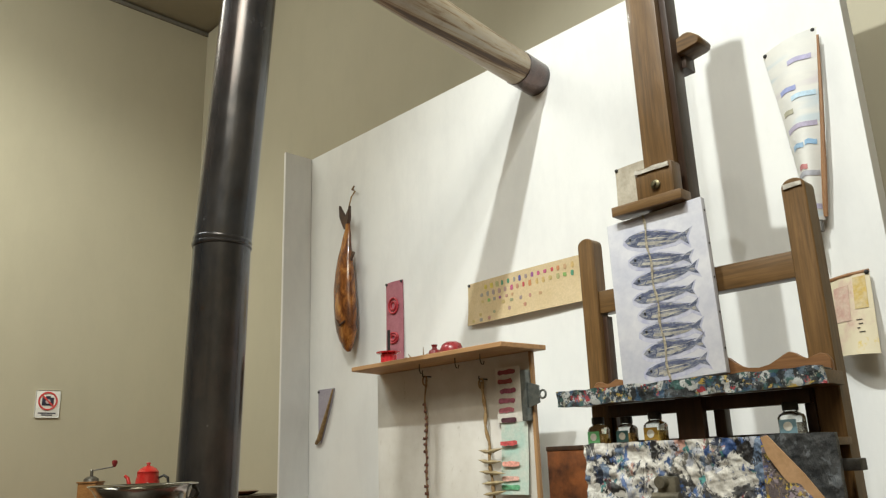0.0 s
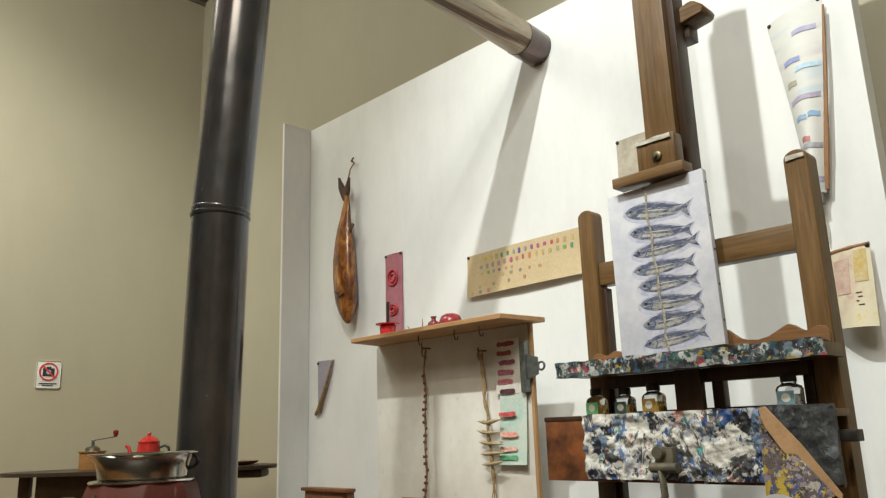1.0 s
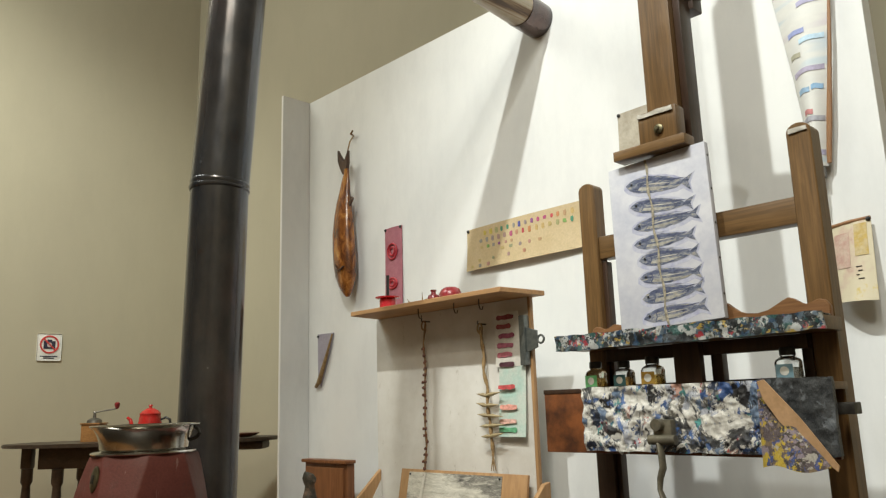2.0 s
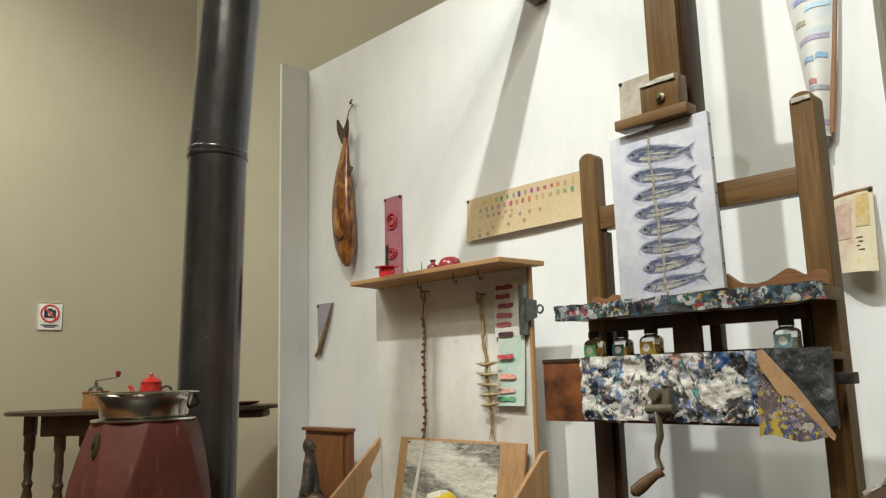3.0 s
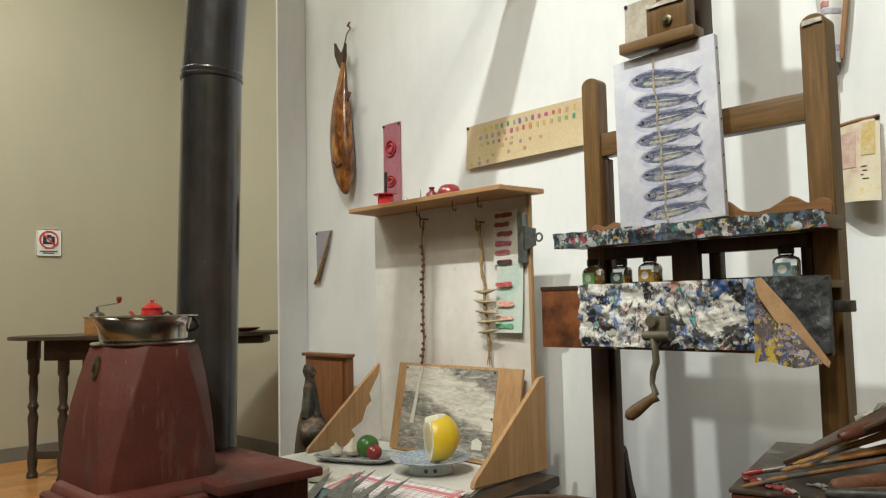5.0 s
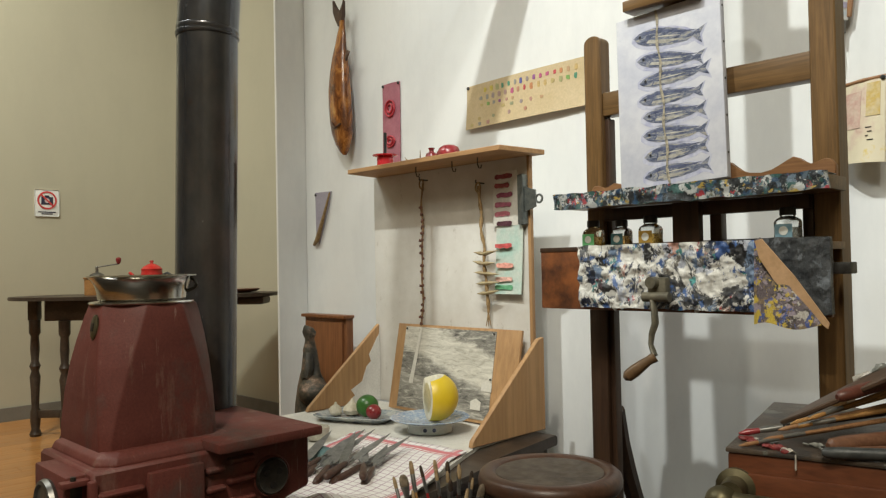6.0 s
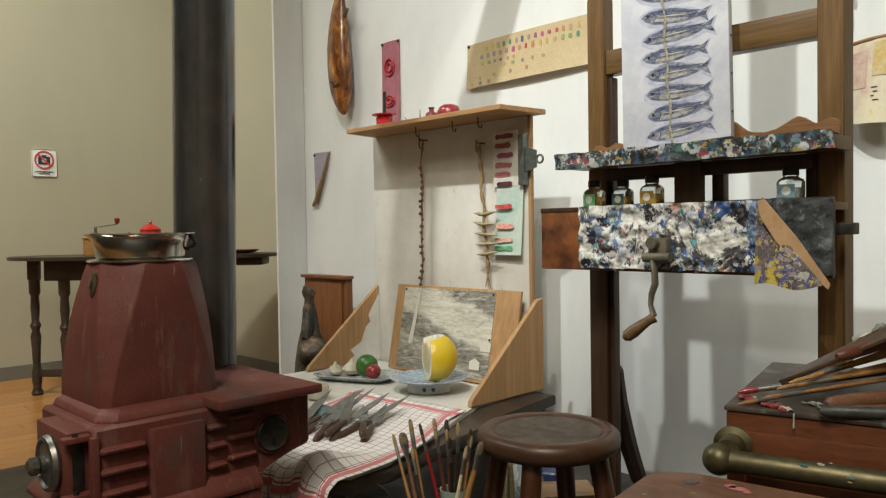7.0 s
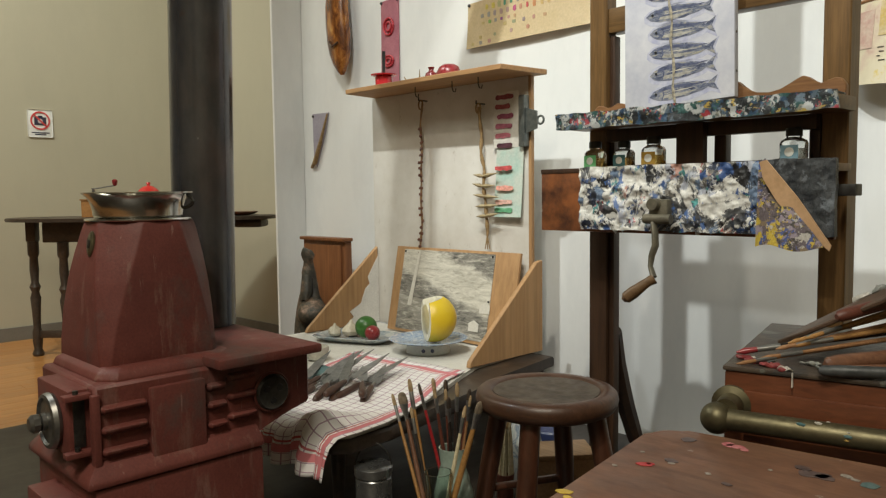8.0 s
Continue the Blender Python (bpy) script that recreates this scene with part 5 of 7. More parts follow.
    def curl(u, v):
        return (-0.748 + 0.118 * u - 0.012 * (1 - v) * (0.5 - u), WALL_Y - 0.006 - 0.05 * math.sin(2.2 * u) * (1 - 0.55 * v) - 0.03 * (1 - v), 1.31 + 0.235 * v + 0.014 * u * (v - 0.5))

    part("sheet", sheet(0, 0, 20, 18, curl, 0.002), cream, root)
    part("roll", tube([curl(0.0, 1.0), curl(0.5, 1.0), curl(1.0, 1.0)], 0.006, 8), HANDLE_TAN, root, "brown rolled upper edge")
    for k in range(4):
        p = curl(0.62 + 0.04 * (k % 2), 0.42 - 0.05 * k)
        part("writing_bar", box((p[0] - 0.002, p[1] - 0.003, p[2] - 0.002), (p[0] + 0.014 - 0.004 * (k % 3), p[1] - 0.0015, p[2] + 0.0002), 0), PINS, root)
    p = curl(0.72, 0.78)
    part("yellow_patch", sheet(0, 0, 6, 6, lambda a, b: tuple(Vector(curl(0.6 + 0.3 * a, 0.55 + 0.4 * b)) + Vector((0, -0.002, 0))), 0.001), surface("yellow_wash", (0.52, 0.36, 0.09), (0.56, 0.46, 0.28), 40, 0.75), root)
    part("pink_patch", sheet(0, 0, 6, 6, lambda a, b: tuple(Vector(curl(0.08 + 0.4 * a, 0.42 + 0.45 * b)) + Vector((0, -0.002, 0))), 0.001), surface("pink_wash", (0.5, 0.3, 0.25), (0.58, 0.45, 0.36), 40, 0.75), root)
    pin(root, curl(0.95, 0.985))
    # stained sheet behind the mast
    root, shape = wall_paper("stained_sheet", "creased and stained cream paper on the wall", -1.458, -1.22, 1.952, 2.125, surface("stained_cream_paper", (0.4, 0.34, 0.26), (0.58, 0.53, 0.43), 16, 0.8, 0.3), 0.014, 0.0)
    pin(root, shape(0.03, 0.96))


HANDLE_TAN = timber("tan_stick_wood", (0.25, 0.12, 0.05), (0.42, 0.22, 0.1), "z", 30, 0.5)
SHELF_DARK = surface("grey_card", (0.16, 0.15, 0.14), (0.22, 0.21, 0.2), 30, 0.7)
wall_things()


# ---------------------------------------------------------------- things on the shelf
SHELF_Z = 1.4465
CRIMSON = surface("crimson_glaze", (0.2, 0.015, 0.02), (0.32, 0.035, 0.04), 24, 0.3, 0.15, 120, 0.0, (0.35, 0.65), 0.001, 0.3)


def shelf_things():
    at = (-2.41, 2.05, SHELF_Z)
    root = thing("ink_stand", at, "small bright red dish with an upright black pen", "ink stand")
    bright = surface("bright_red_plastic", (0.5, 0.02, 0.03), (0.6, 0.035, 0.045), 20, 0.25, 0.05)
    part("cup", turned([(0.03, 0), (0.034, 0.004), (0.035, 0.045), (0.03, 0.05)], at, 28), bright, root)
    part("brim", turned([(0.03, 0.05), (0.052, 0.053), (0.053, 0.057), (0.03, 0.06)], at, 28), bright, root)
    part("pen", tube([(at[0], at[1], at[2] + 0.05), (at[0] + 0.002, at[1], at[2] + 0.15)], [0.006, 0.007], 10), BLACK, root, "black pen")
    at = (-2.215, 2.03, SHELF_Z)
    root = thing("dry_twig", at, "small pale forked twig lying on the shelf", "twig")
    part("stem", tube([(at[0] - 0.045, at[1] - 0.02, at[2] + 0.012), (at[0], at[1], at[2] + 0.004), (at[0] + 0.05, at[1] + 0.015, at[2] + 0.02)], [0.002, 0.004, 0.002], 6), TWINE, root)
    part("fork", tube([(at[0] + 0.03, at[1] + 0.01, at[2] + 0.014), (at[0] + 0.03, at[1] + 0.01, at[2] + 0.05)], [0.003, 0.001], 6), TWINE, root)
    part("fork", tube([(at[0] - 0.02, at[1] - 0.01, at[2] + 0.008), (at[0] - 0.05, at[1], at[2] + 0.03)], [0.003, 0.001], 6), TWINE, root)
    at = (-2.12, 2.04, SHELF_Z)
    root = thing("pomegranate", at, "small dried crimson pomegranate with its crown", "fruit", "fruit on the shelf")
    part("fruit", turned([(0.008, 0), (0.02, 0.004), (0.025, 0.016), (0.021, 0.028), (0.011, 0.034), (0.009, 0.04)], at, 24), CRIMSON, root)
    part("crown", turned([(0.008, 0.039), (0.013, 0.05), (0.006, 0.046)], at, 8), CRIMSON, root)
    at = (-2.035, 2.05, SHELF_Z)
    root = thing("pomegranate", at, "larger dull crimson halved fruit shell", "fruit", "fruit on the shelf")
    part("fruit", wobble(turned([(0.034, 0), (0.043, 0.006), (0.046, 0.022), (0.036, 0.042), (0.02, 0.051), (0.0001, 0.053)], at, 28, None, None, False), 0.002, 30), CRIMSON, root)
    at = (-1.93, 2.08, SHELF_Z)
    root = thing("driftwood", at, "flat piece of pale dry wood on the shelf", "wood piece")
    part("piece", wobble(box((at[0] - 0.07, at[1] - 0.03, at[2] + 0.0045), (at[0] + 0.07, at[1] + 0.03, at[2] + 0.014), 0.004), 0.004, 14), PLY_X, root)


shelf_things()


# ---------------------------------------------------------------- still life on the low table
def tea_towel():
    """A chequered cloth over the table's front corner."""
    n = Nodes("red_checked_cloth")
    uv = n.tree.nodes.new("ShaderNodeUVMap").outputs["UV"]
    sep = n.tree.nodes.new("ShaderNodeSeparateXYZ")
    n.link(uv, sep.inputs[0])

    def lines(axis, count, width, at=0.5):
        a = n.node("ShaderNodeMath")
        a.operation = "MULTIPLY"
        n.link(sep.outputs[axis], a.inputs[0])
        a.inputs[1].default_value = count
        b = n.node("ShaderNodeMath")
        b.operation = "FRACT"
        n.link(a.outputs[0], b.inputs[0])
        c = n.node("ShaderNodeMath")
        c.operation = "COMPARE"
        n.link(b.outputs[0], c.inputs[0])
        c.inputs[1].default_value, c.inputs[2].default_value = at, width
        return c.outputs[0]

    white = n.ramp(n.noise(14, 4), [(0.3, (0.74, 0.71, 0.7)), (0.7, (0.82, 0.8, 0.79))])
    grey, pink = (0.4, 0.27, 0.34), (0.6, 0.2, 0.22)
    c = n.mix(lines(0, 16, 0.05), white, grey)
    c = n.mix(lines(1, 30, 0.05), c, grey)
    for axis, at in ((0, 0.05), (0, 0.95), (1, 0.07), (1, 0.93)):
        c = n.mix(lines(axis, 1, 0.016, at), c, pink)
        c = n.mix(lines(axis, 1, 0.004, at + (0.028 if at < 0.5 else -0.028)), c, (0.5, 0.12, 0.13))
    n.bump(n.noise(420, 2), 0.4, 0.0008)
    cloth = n.done(c, 0.9)
    # corners: near left, near right, far right, far left, lying on the board
    A, B, C, D = Vector((-1.78, 0.905)), Vector((-1.385, 0.90)), Vector((-1.62, 1.69)), Vector((-2.12, 1.65))
    own = bmesh.new()
    layer = own.loops.layers.uv.new("UVMap")
    nx, ny = 46, 60
    grid = []
    for j in range(ny + 1):
        row = []
        for i in range(nx + 1):
            u, v = i / nx, j / ny
            p = (A * (1 - u) + B * u) * (1 - v) + (D * (1 - u) + C * u) * v
            x, y, z = p.x + 0.075 * u * math.sin(math.pi * min(1.0, v * 1.15)), p.y, TOP + 0.0035
            z += 0.0025 * (1 + noise.noise(Vector((x * 14, y * 14, 3))))
            z += 0.04 * math.exp(-((x + 1.49) / 0.045) ** 2 - (max(0.0, y - 1.03) / 0.1) ** 2)
            over = max(0.0, 1.035 - y)
            fold = 0.012 * math.sin(34 * u + 2) + 0.012 * math.sin(13 * u)
            if over > 0:
                y = 1.021 - 0.018 * min(1, over / 0.03) - abs(fold) * 1.3 * min(1, over / 0.08) - 0.15 * over
                z -= over * (0.6 + 0.18 * u) + 0.014 * math.sin(11 * u) * min(1, over / 0.08)
            row.append(own.verts.new((x, y, z)))
        grid.append(row)
    for j in range(ny):
        for i in range(nx):
            f = own.faces.new((grid[j][i], grid[j][i + 1], grid[j + 1][i + 1], grid[j + 1][i]))
            for loop, (a, b) in zip(f.loops, ((i, j), (i + 1, j), (i + 1, j + 1), (i, j + 1))):
                loop[layer].uv = (a / nx, b / ny)
    ob = solo("tea_towel", own, cloth, "white linen tea towel with red and grey checks, draped", "tea towel")
    thick = ob.modifiers.new("thick", "SOLIDIFY")
    thick.thickness, thick.offset = 0.0016, 1.0


tea_towel()
STEEL_BLADE = surface("grey_knife_steel", (0.2, 0.21, 0.21), (0.36, 0.36, 0.35), 25, 0.35, 0.1, 200, 0.85)
KNIFE_WOOD = timber("dark_knife_handle", (0.035, 0.016, 0.01), (0.1, 0.045, 0.028), "x", 30, 0.4)


def palette_knife(at, heading, blade, width, lift, roll, label):
    """A painting knife: blade, ferrule and turned handle, pointing along heading."""
    root = thing("palette_knife", at, label, "palette knife", "knives on the tea towel")
    m = Matrix.Translation(at) @ pose(0, 0, 0, roll, -lift, heading)
    outline = [(0, -width * 0.25), (blade * 0.15, -width * 0.5), (blade * 0.55, -width * 0.45), (blade, 0), (blade * 0.55, width * 0.45), (blade * 0.15, width * 0.5), (0, width * 0.25)]
    part("blade", prism(outline, 0.0016, m @ Matrix.Translation((0, 0, 0.008)), 0.0003), STEEL_BLADE, root)
    neck = tube([(-0.03, 0, 0.012), (-0.01, 0, 0.014), (0.01, 0, 0.0095)], [0.004, 0.003, 0.003], 8)
    neck.transform(m)
    part("ferrule", neck, STEEL_BLADE, root)
    grip = tube([(-0.145, 0, 0.012), (-0.14, 0, 0.012), (-0.12, 0, 0.012), (-0.075, 0, 0.012), (-0.04, 0, 0.012), (-0.028, 0, 0.012)], [0.005, 0.0095, 0.0115, 0.0095, 0.008, 0.005], 12)
    grip.transform(m)
    part("handle", grip, KNIFE_WOOD, root)


for k, (x, y, h, b, w, l) in enumerate(((-1.80, 1.27, 118, 0.26, 0.032, 5), (-1.76, 1.28, 126, 0.25, 0.036, 8), (-1.72, 1.32, 114, 0.26, 0.032, 5), (-1.70, 1.36, 106, 0.24, 0.036, 7), (-1.84, 1.24, 122, 0.22, 0.03, 11), (-1.68, 1.33, 141, 0.16, 0.03, 3), (-1.77, 1.25, 109, 0.3, 0.034, 9), (-1.735, 1.30, 131, 0.2, 0.03, 12), (-1.82, 1.30, 112, 0.24, 0.032, 7), (-1.665, 1.36, 128, 0.18, 0.028, 6))):
    palette_knife((x, y, TOP + 0.012 + 0.006 * (k % 3)), h, b, w, l, 8 - 5 * (k % 4), "grey steel painting knife with a dark wooden handle")
TEAL_RAG = surface("teal_painted_rag", (0.05, 0.13, 0.14), (0.14, 0.22, 0.22), 30, 0.8, 0.5)
solo("rag", wobble(turned([(0.02, 0), (0.05, 0.006), (0.04, 0.02), (0.015, 0.03), (0.0001, 0.031)], (-1.885, 1.34, TOP + 0.009), 28, None, None, False), 0.014, 22), TEAL_RAG, "crumpled dark teal rag under the knives", "rag")


def footed_dish():
    at = (-1.94, 1.835, TOP)
    root = thing("footed_dish", at, "blue and white porcelain dish on a broad foot", "dish")
    n = Nodes("blue_white_porcelain")
    pattern = n.ramp(n.noise(26, 4, 0.6, None, 1.5), [(0.4, (0.6, 0.64, 0.66)), (0.46, (0.14, 0.24, 0.42)), (0.52, (0.5, 0.58, 0.64)), (0.58, (0.12, 0.21, 0.4)), (0.66, (0.45, 0.54, 0.62))])
    china = n.done(pattern, 0.18, 0, 0.4)
    white = surface("pale_porcelain", (0.5, 0.53, 0.51), (0.58, 0.61, 0.58), 12, 0.2, 0.05, 120, 0, (0.35, 0.65), 0.001, 0.4)
    part("foot", turned([(0.075, 0.0), (0.079, 0.002), (0.075, 0.034), (0.07, 0.036)], at, 48), white, root)
    part("plate", turned([(0.05, 0.034), (0.085, 0.036), (0.132, 0.046), (0.14, 0.051), (0.135, 0.052), (0.085, 0.043), (0.0001, 0.041)], at, 56, None, None, False), china, root)
    for s in (-1, 1):
        part("flower", turned([(0.004, 0), (0.007, 0.0008), (0.0001, 0.001)], (0, 0, 0), 8, Matrix.Translation((at[0] + 0.055 + 0.011 * s, at[1] - 0.0545 + 0.011 * s, at[2] + 0.018)) @ pose(0, 0, 0, 90, 0, 45), None, False), DEEP_BLUE, root)


footed_dish()


def pomelo():
    """A half cut yellow citrus, its flat cut turned sideways."""
    at = Vector((-1.90, 1.825, TOP + 0.0445))
    root = thing("pomelo", at, "cut yellow pomelo with white pith and pale flesh", "fruit")
    n = Nodes("yellow_peel")
    c = n.ramp(n.noise(8, 4), [(0.3, (0.62, 0.42, 0.015)), (0.7, (0.72, 0.53, 0.03))])
    n.bump(n.noise(170, 3), 0.35, 0.0012)
    peel = n.done(c, 0.38)
    own = bmesh.new()
    bmesh.ops.create_uvsphere(own, u_segments=40, v_segments=28, radius=0.08)
    for v in own.verts:
        v.co.z *= 1.03
    cut = bmesh.ops.bisect_plane(own, geom=own.verts[:] + own.edges[:] + own.faces[:], plane_co=(-0.028, 0, 0), plane_no=(-1, 0, 0), clear_outer=True)
    bmesh.ops.bisect_plane(own, geom=own.verts[:] + own.edges[:] + own.faces[:], plane_co=(0, 0, 0.068), plane_no=(-0.25, 0, 1), clear_outer=True)
    m = Matrix.Translation(at + Vector((0, 0, 0.0805))) @ pose(0, 0, 0, 0, 0, 60)
    own.transform(m)
    caps = bmesh.ops.holes_fill(own, edges=own.edges[:], sides=0)["faces"]
    flat = bmesh.new()
    for f in caps:
        flat.faces.new([flat.verts.new(v.co) for v in f.verts])
    bmesh.ops.delete(own, geom=caps, context="FACES_ONLY")
    part("peel", own, peel, root)
    part("pith", flat, surface("white_pith", (0.64, 0.6, 0.46), (0.72, 0.69, 0.58), 20, 0.7), root, "", False)
    side = m @ Matrix.Translation((-0.028, 0, 0)) @ pose(0, 0, 0, 0, -90, 0)
    part("flesh", turned([(0.052, 0.0006), (0.049, 0.002), (0.0001, 0.0016)], (0, 0, 0), 12, side, None, False), surface("pale_flesh", (0.5, 0.42, 0.2), (0.6, 0.54, 0.32), 50, 0.35), root)


pomelo()


def fruit_plate():
    m = pose(-2.30, 1.80, TOP + 0.001, 0, 0, 23)
    root = thing("platter", (-2.285, 1.80, TOP), "shallow oblong blue-grey glazed platter", "platter")
    glaze = surface("blue_grey_glaze", (0.2, 0.25, 0.3), (0.45, 0.47, 0.45), 30, 0.22, 0.1, 120, 0, (0.4, 0.6), 0.001, 0.4)
    rings = []
    for sx, sy, z in ((0.13, 0.07, 0.0), (0.155, 0.09, 0.012), (0.165, 0.1, 0.02), (0.158, 0.094, 0.022), (0.135, 0.075, 0.010)):
        rings.append([tuple(m @ Vector((sx * math.copysign(abs(math.cos(a)) ** 0.45, math.cos(a)), sy * math.copysign(abs(math.sin(a)) ** 0.45, math.sin(a)), z))) for a in [k * 6.28318530718 / 40 + 0.02 for k in range(40)]])
    part("dish", loft(rings), glaze, root)

    def at(x, y, z=0.012):
        return m @ Vector((x, y, z))

    p = at(0.045, -0.01)
    lime = thing("lime", p, "round dark green lime", "fruit")
    skin = surface("green_peel", (0.03, 0.11, 0.02), (0.06, 0.2, 0.035), 16, 0.35, 0.35, 190)
    part("peel", turned([(0.042 * math.sin(a) + 0.0001, 0.042 - 0.042 * math.cos(a)) for a in [k * math.pi / 16 for k in range(17)]], p, 32, None, None, False), skin, lime)
    p = at(0.09, -0.045)
    radish = thing("radish", p, "small round dark red radish", "vegetable")
    part("root", turned([(0.029 * math.sin(a) + 0.0001, 0.028 - 0.028 * math.cos(a)) for a in [k * math.pi / 14 for k in range(15)]], p, 28, None, None, False), CRIMSON, radish)
    husk = surface("garlic_skin", (0.5, 0.44, 0.32), (0.62, 0.57, 0.46), 40, 0.5, 0.4, 150)
    for x, y, s in ((-0.03, 0.01, 1.0), (-0.085, -0.02, 0.62), (-0.11, 0.02, 0.7)):
        p = at(x, y)
        garlic = thing("garlic", p, "papery white garlic bulb", "vegetable", "garlic on the platter")
        own = turned([(0.01, 0), (0.03, 0.006), (0.036, 0.02), (0.028, 0.036), (0.01, 0.048), (0.005, 0.062)], (0, 0, 0), 24)
        for v in own.verts:
            v.co.xy *= s * (1 + 0.07 * math.sin(5 * math.atan2(v.co.y, v.co.x)))
            v.co.z *= s
        own.transform(Matrix.Translation(p))
        part("bulb", own, husk, garlic)
    cup_at = (-2.13, 1.49, TOP)
    cup = thing("cup", cup_at, "small pale glazed cup behind the knives", "cup")
    part("bowl", turned([(0.02, 0), (0.034, 0.006), (0.042, 0.03), (0.043, 0.045), (0.04, 0.045), (0.036, 0.02), (0.0001, 0.012)], cup_at, 32, None, None, False), surface("cream_glaze", (0.5, 0.48, 0.4), (0.58, 0.56, 0.48), 14, 0.25), cup)


fruit_plate()


# ---------------------------------------------------------------- cabinet and figure by the wall
def small_cabinet():
    root = thing("cabinet", (-3.12, 2.26, STAGE), "shallow red-brown wooden cabinet with a thin overhanging top", "cabinet")
    x0, x1, y0, y1, z1 = -3.30, -2.955, 2.235, 2.29, 0.79
    part("body", box((x0, y0 + 0.012, STAGE), (x1, y1, z1), 0.003), CAB_WOOD, root)
    part("top", box((x0 - 0.008, y0 - 0.008, z1), (x1 + 0.012, y1, z1 + 0.016), 0.004), CAB_WOOD, root)
    door = part("door", box((x0 + 0.02, y0, STAGE + 0.03), (x1 - 0.02, y0 + 0.0115, z1 - 0.02), 0.003), CAB_WOOD, root)
    part("knob", turned([(0.008, 0), (0.012, 0.01), (0.0001, 0.014)], (0, 0, 0), 12, Matrix.Translation((x0 + 0.05, y0, 0.5)) @ pose(0, 0, 0, 90, 0, 0), None, False), BRASS, door)


CAB_WOOD = timber("orange_brown_cabinet_wood", (0.17, 0.06, 0.02), (0.3, 0.12, 0.045), "z", 8, 0.45, 0.15)
small_cabinet()


def figurine():
    """A robed wooden figure holding a bundle, plain."""
    x, y = -2.965, 2.04
    rings = []
    prof = ((STAGE, 0.1, 0.09), (0.2, 0.095, 0.085), (0.32, 0.085, 0.075), (0.42, 0.08, 0.07), (0.5, 0.085, 0.075), (0.55, 0.075, 0.065), (0.6, 0.06, 0.055), (0.66, 0.055, 0.05), (0.69, 0.032, 0.032),
            (0.705, 0.026, 0.028), (0.72, 0.036, 0.038), (0.745, 0.042, 0.044), (0.765, 0.036, 0.038), (0.78, 0.016, 0.018))
    for z, rx, ry in prof:
        slim = 0.62 if z > 0.56 else 0.62 + 0.38 * min(1.0, (0.56 - z) / 0.12)
        rx, ry = rx * slim, ry * slim
        lean = 0.03 * math.sin((z - 0.1) * 4.0)
        rings.append([(x + lean - 0.02 + rx * math.cos(a) * (1 + 0.12 * math.sin(3 * a + z * 14)), y + ry * math.sin(a), z) for a in [k * 6.28318530718 / 24 for k in range(24)]])
    bm = loft(rings)
    own = bmesh.new()
    bmesh.ops.create_icosphere(own, subdivisions=3, radius=0.07)
    own.transform(Matrix.Translation((x + 0.075, y - 0.03, 0.475)) @ Matrix.Diagonal((1.15, 0.9, 0.95, 1)))
    joined(own, None, bm)
    tube([(x + 0.02, y - 0.02, 0.64), (x + 0.05, y - 0.05, 0.58), (x + 0.06, y - 0.06, 0.53)], [0.028, 0.026, 0.02], 10, bm)
    n = Nodes("dark_carved_figure")
    s = n.noise(14, 6, 0.7)
    c = n.ramp(s, [(0.36, (0.015, 0.013, 0.011)), (0.5, (0.045, 0.04, 0.028)), (0.6, (0.13, 0.085, 0.055)), (0.68, (0.3, 0.2, 0.15))])
    n.bump(s, 0.6, 0.006)
    solo("figurine", wobble(wobble(bm, 0.014, 16), 0.008, 40), n.done(c, 0.6), "dark carved standing figurine with a bundle in front", "figurine")


figurine()


# ---------------------------------------------------------------- drop-leaf table with pots at the far wall
def drop_leaf_table():
    cx, cy, z = -4.81, 2.06, 0.892
    m = Matrix.Translation((cx, cy, 0)) @ pose(0, 0, 0, 0, 0, 45.3)
    root = thing("drop_leaf_table", (cx, cy, 0), "dark oval drop-leaf table on turned legs", "table")
    pts = [(0.845 * math.copysign(abs(math.cos(a)) ** 0.8, math.cos(a)), 0.33 * math.copysign(abs(math.sin(a)) ** 0.8, math.sin(a))) for a in [k * 6.28318530718 / 64 for k in range(64)]]
    part("tabletop", prism(pts, 0.022, m @ Matrix.Translation((0, 0, z - 0.022)), 0.006), TABLE_WOOD, root)
    part("drawer_frame", box((-0.56, -0.17, z - 0.15), (0.50, 0.17, z - 0.024), 0.004, m), TABLE_WOOD, root)
    part("leaf_edge", box((0.6, -0.10, z - 0.075), (0.78, 0.10, z - 0.024), 0.02, m), TABLE_WOOD, root)
    prof = [(0.03, 0), (0.036, 0.02), (0.024, 0.05), (0.03, 0.10), (0.03, 0.16), (0.022, 0.19), (0.026, 0.30), (0.032, 0.38), (0.022, 0.42), (0.034, 0.45), (0.022, 0.48), (0.028, 0.56), (0.024, 0.64), (0.034, 0.66), (0.034, 0.742)]
    for x, y in ((-0.70, -0.02), (-0.44, -0.16), (-0.44, 0.16), (0.44, -0.16), (0.44, 0.16)):
        part("leg", turned(prof, (x, y, 0), 20, m), TABLE_WOOD, root)
    part("stretcher", box((-0.70, -0.035, 0.12), (-0.44, -0.005, 0.17), 0.006, m @ Matrix.Translation((0, 0, 0))), TABLE_WOOD, root)
    part("stretcher", box((-0.44, -0.175, 0.12), (0.44, -0.145, 0.17), 0.006, m), TABLE_WOOD, root)
    part("leg_block", box((-0.73, -0.05, z - 0.15), (-0.67, 0.01, z - 0.024), 0.004, m), TABLE_WOOD, root)
    return m, z


TAB, TAB_Z = drop_leaf_table()


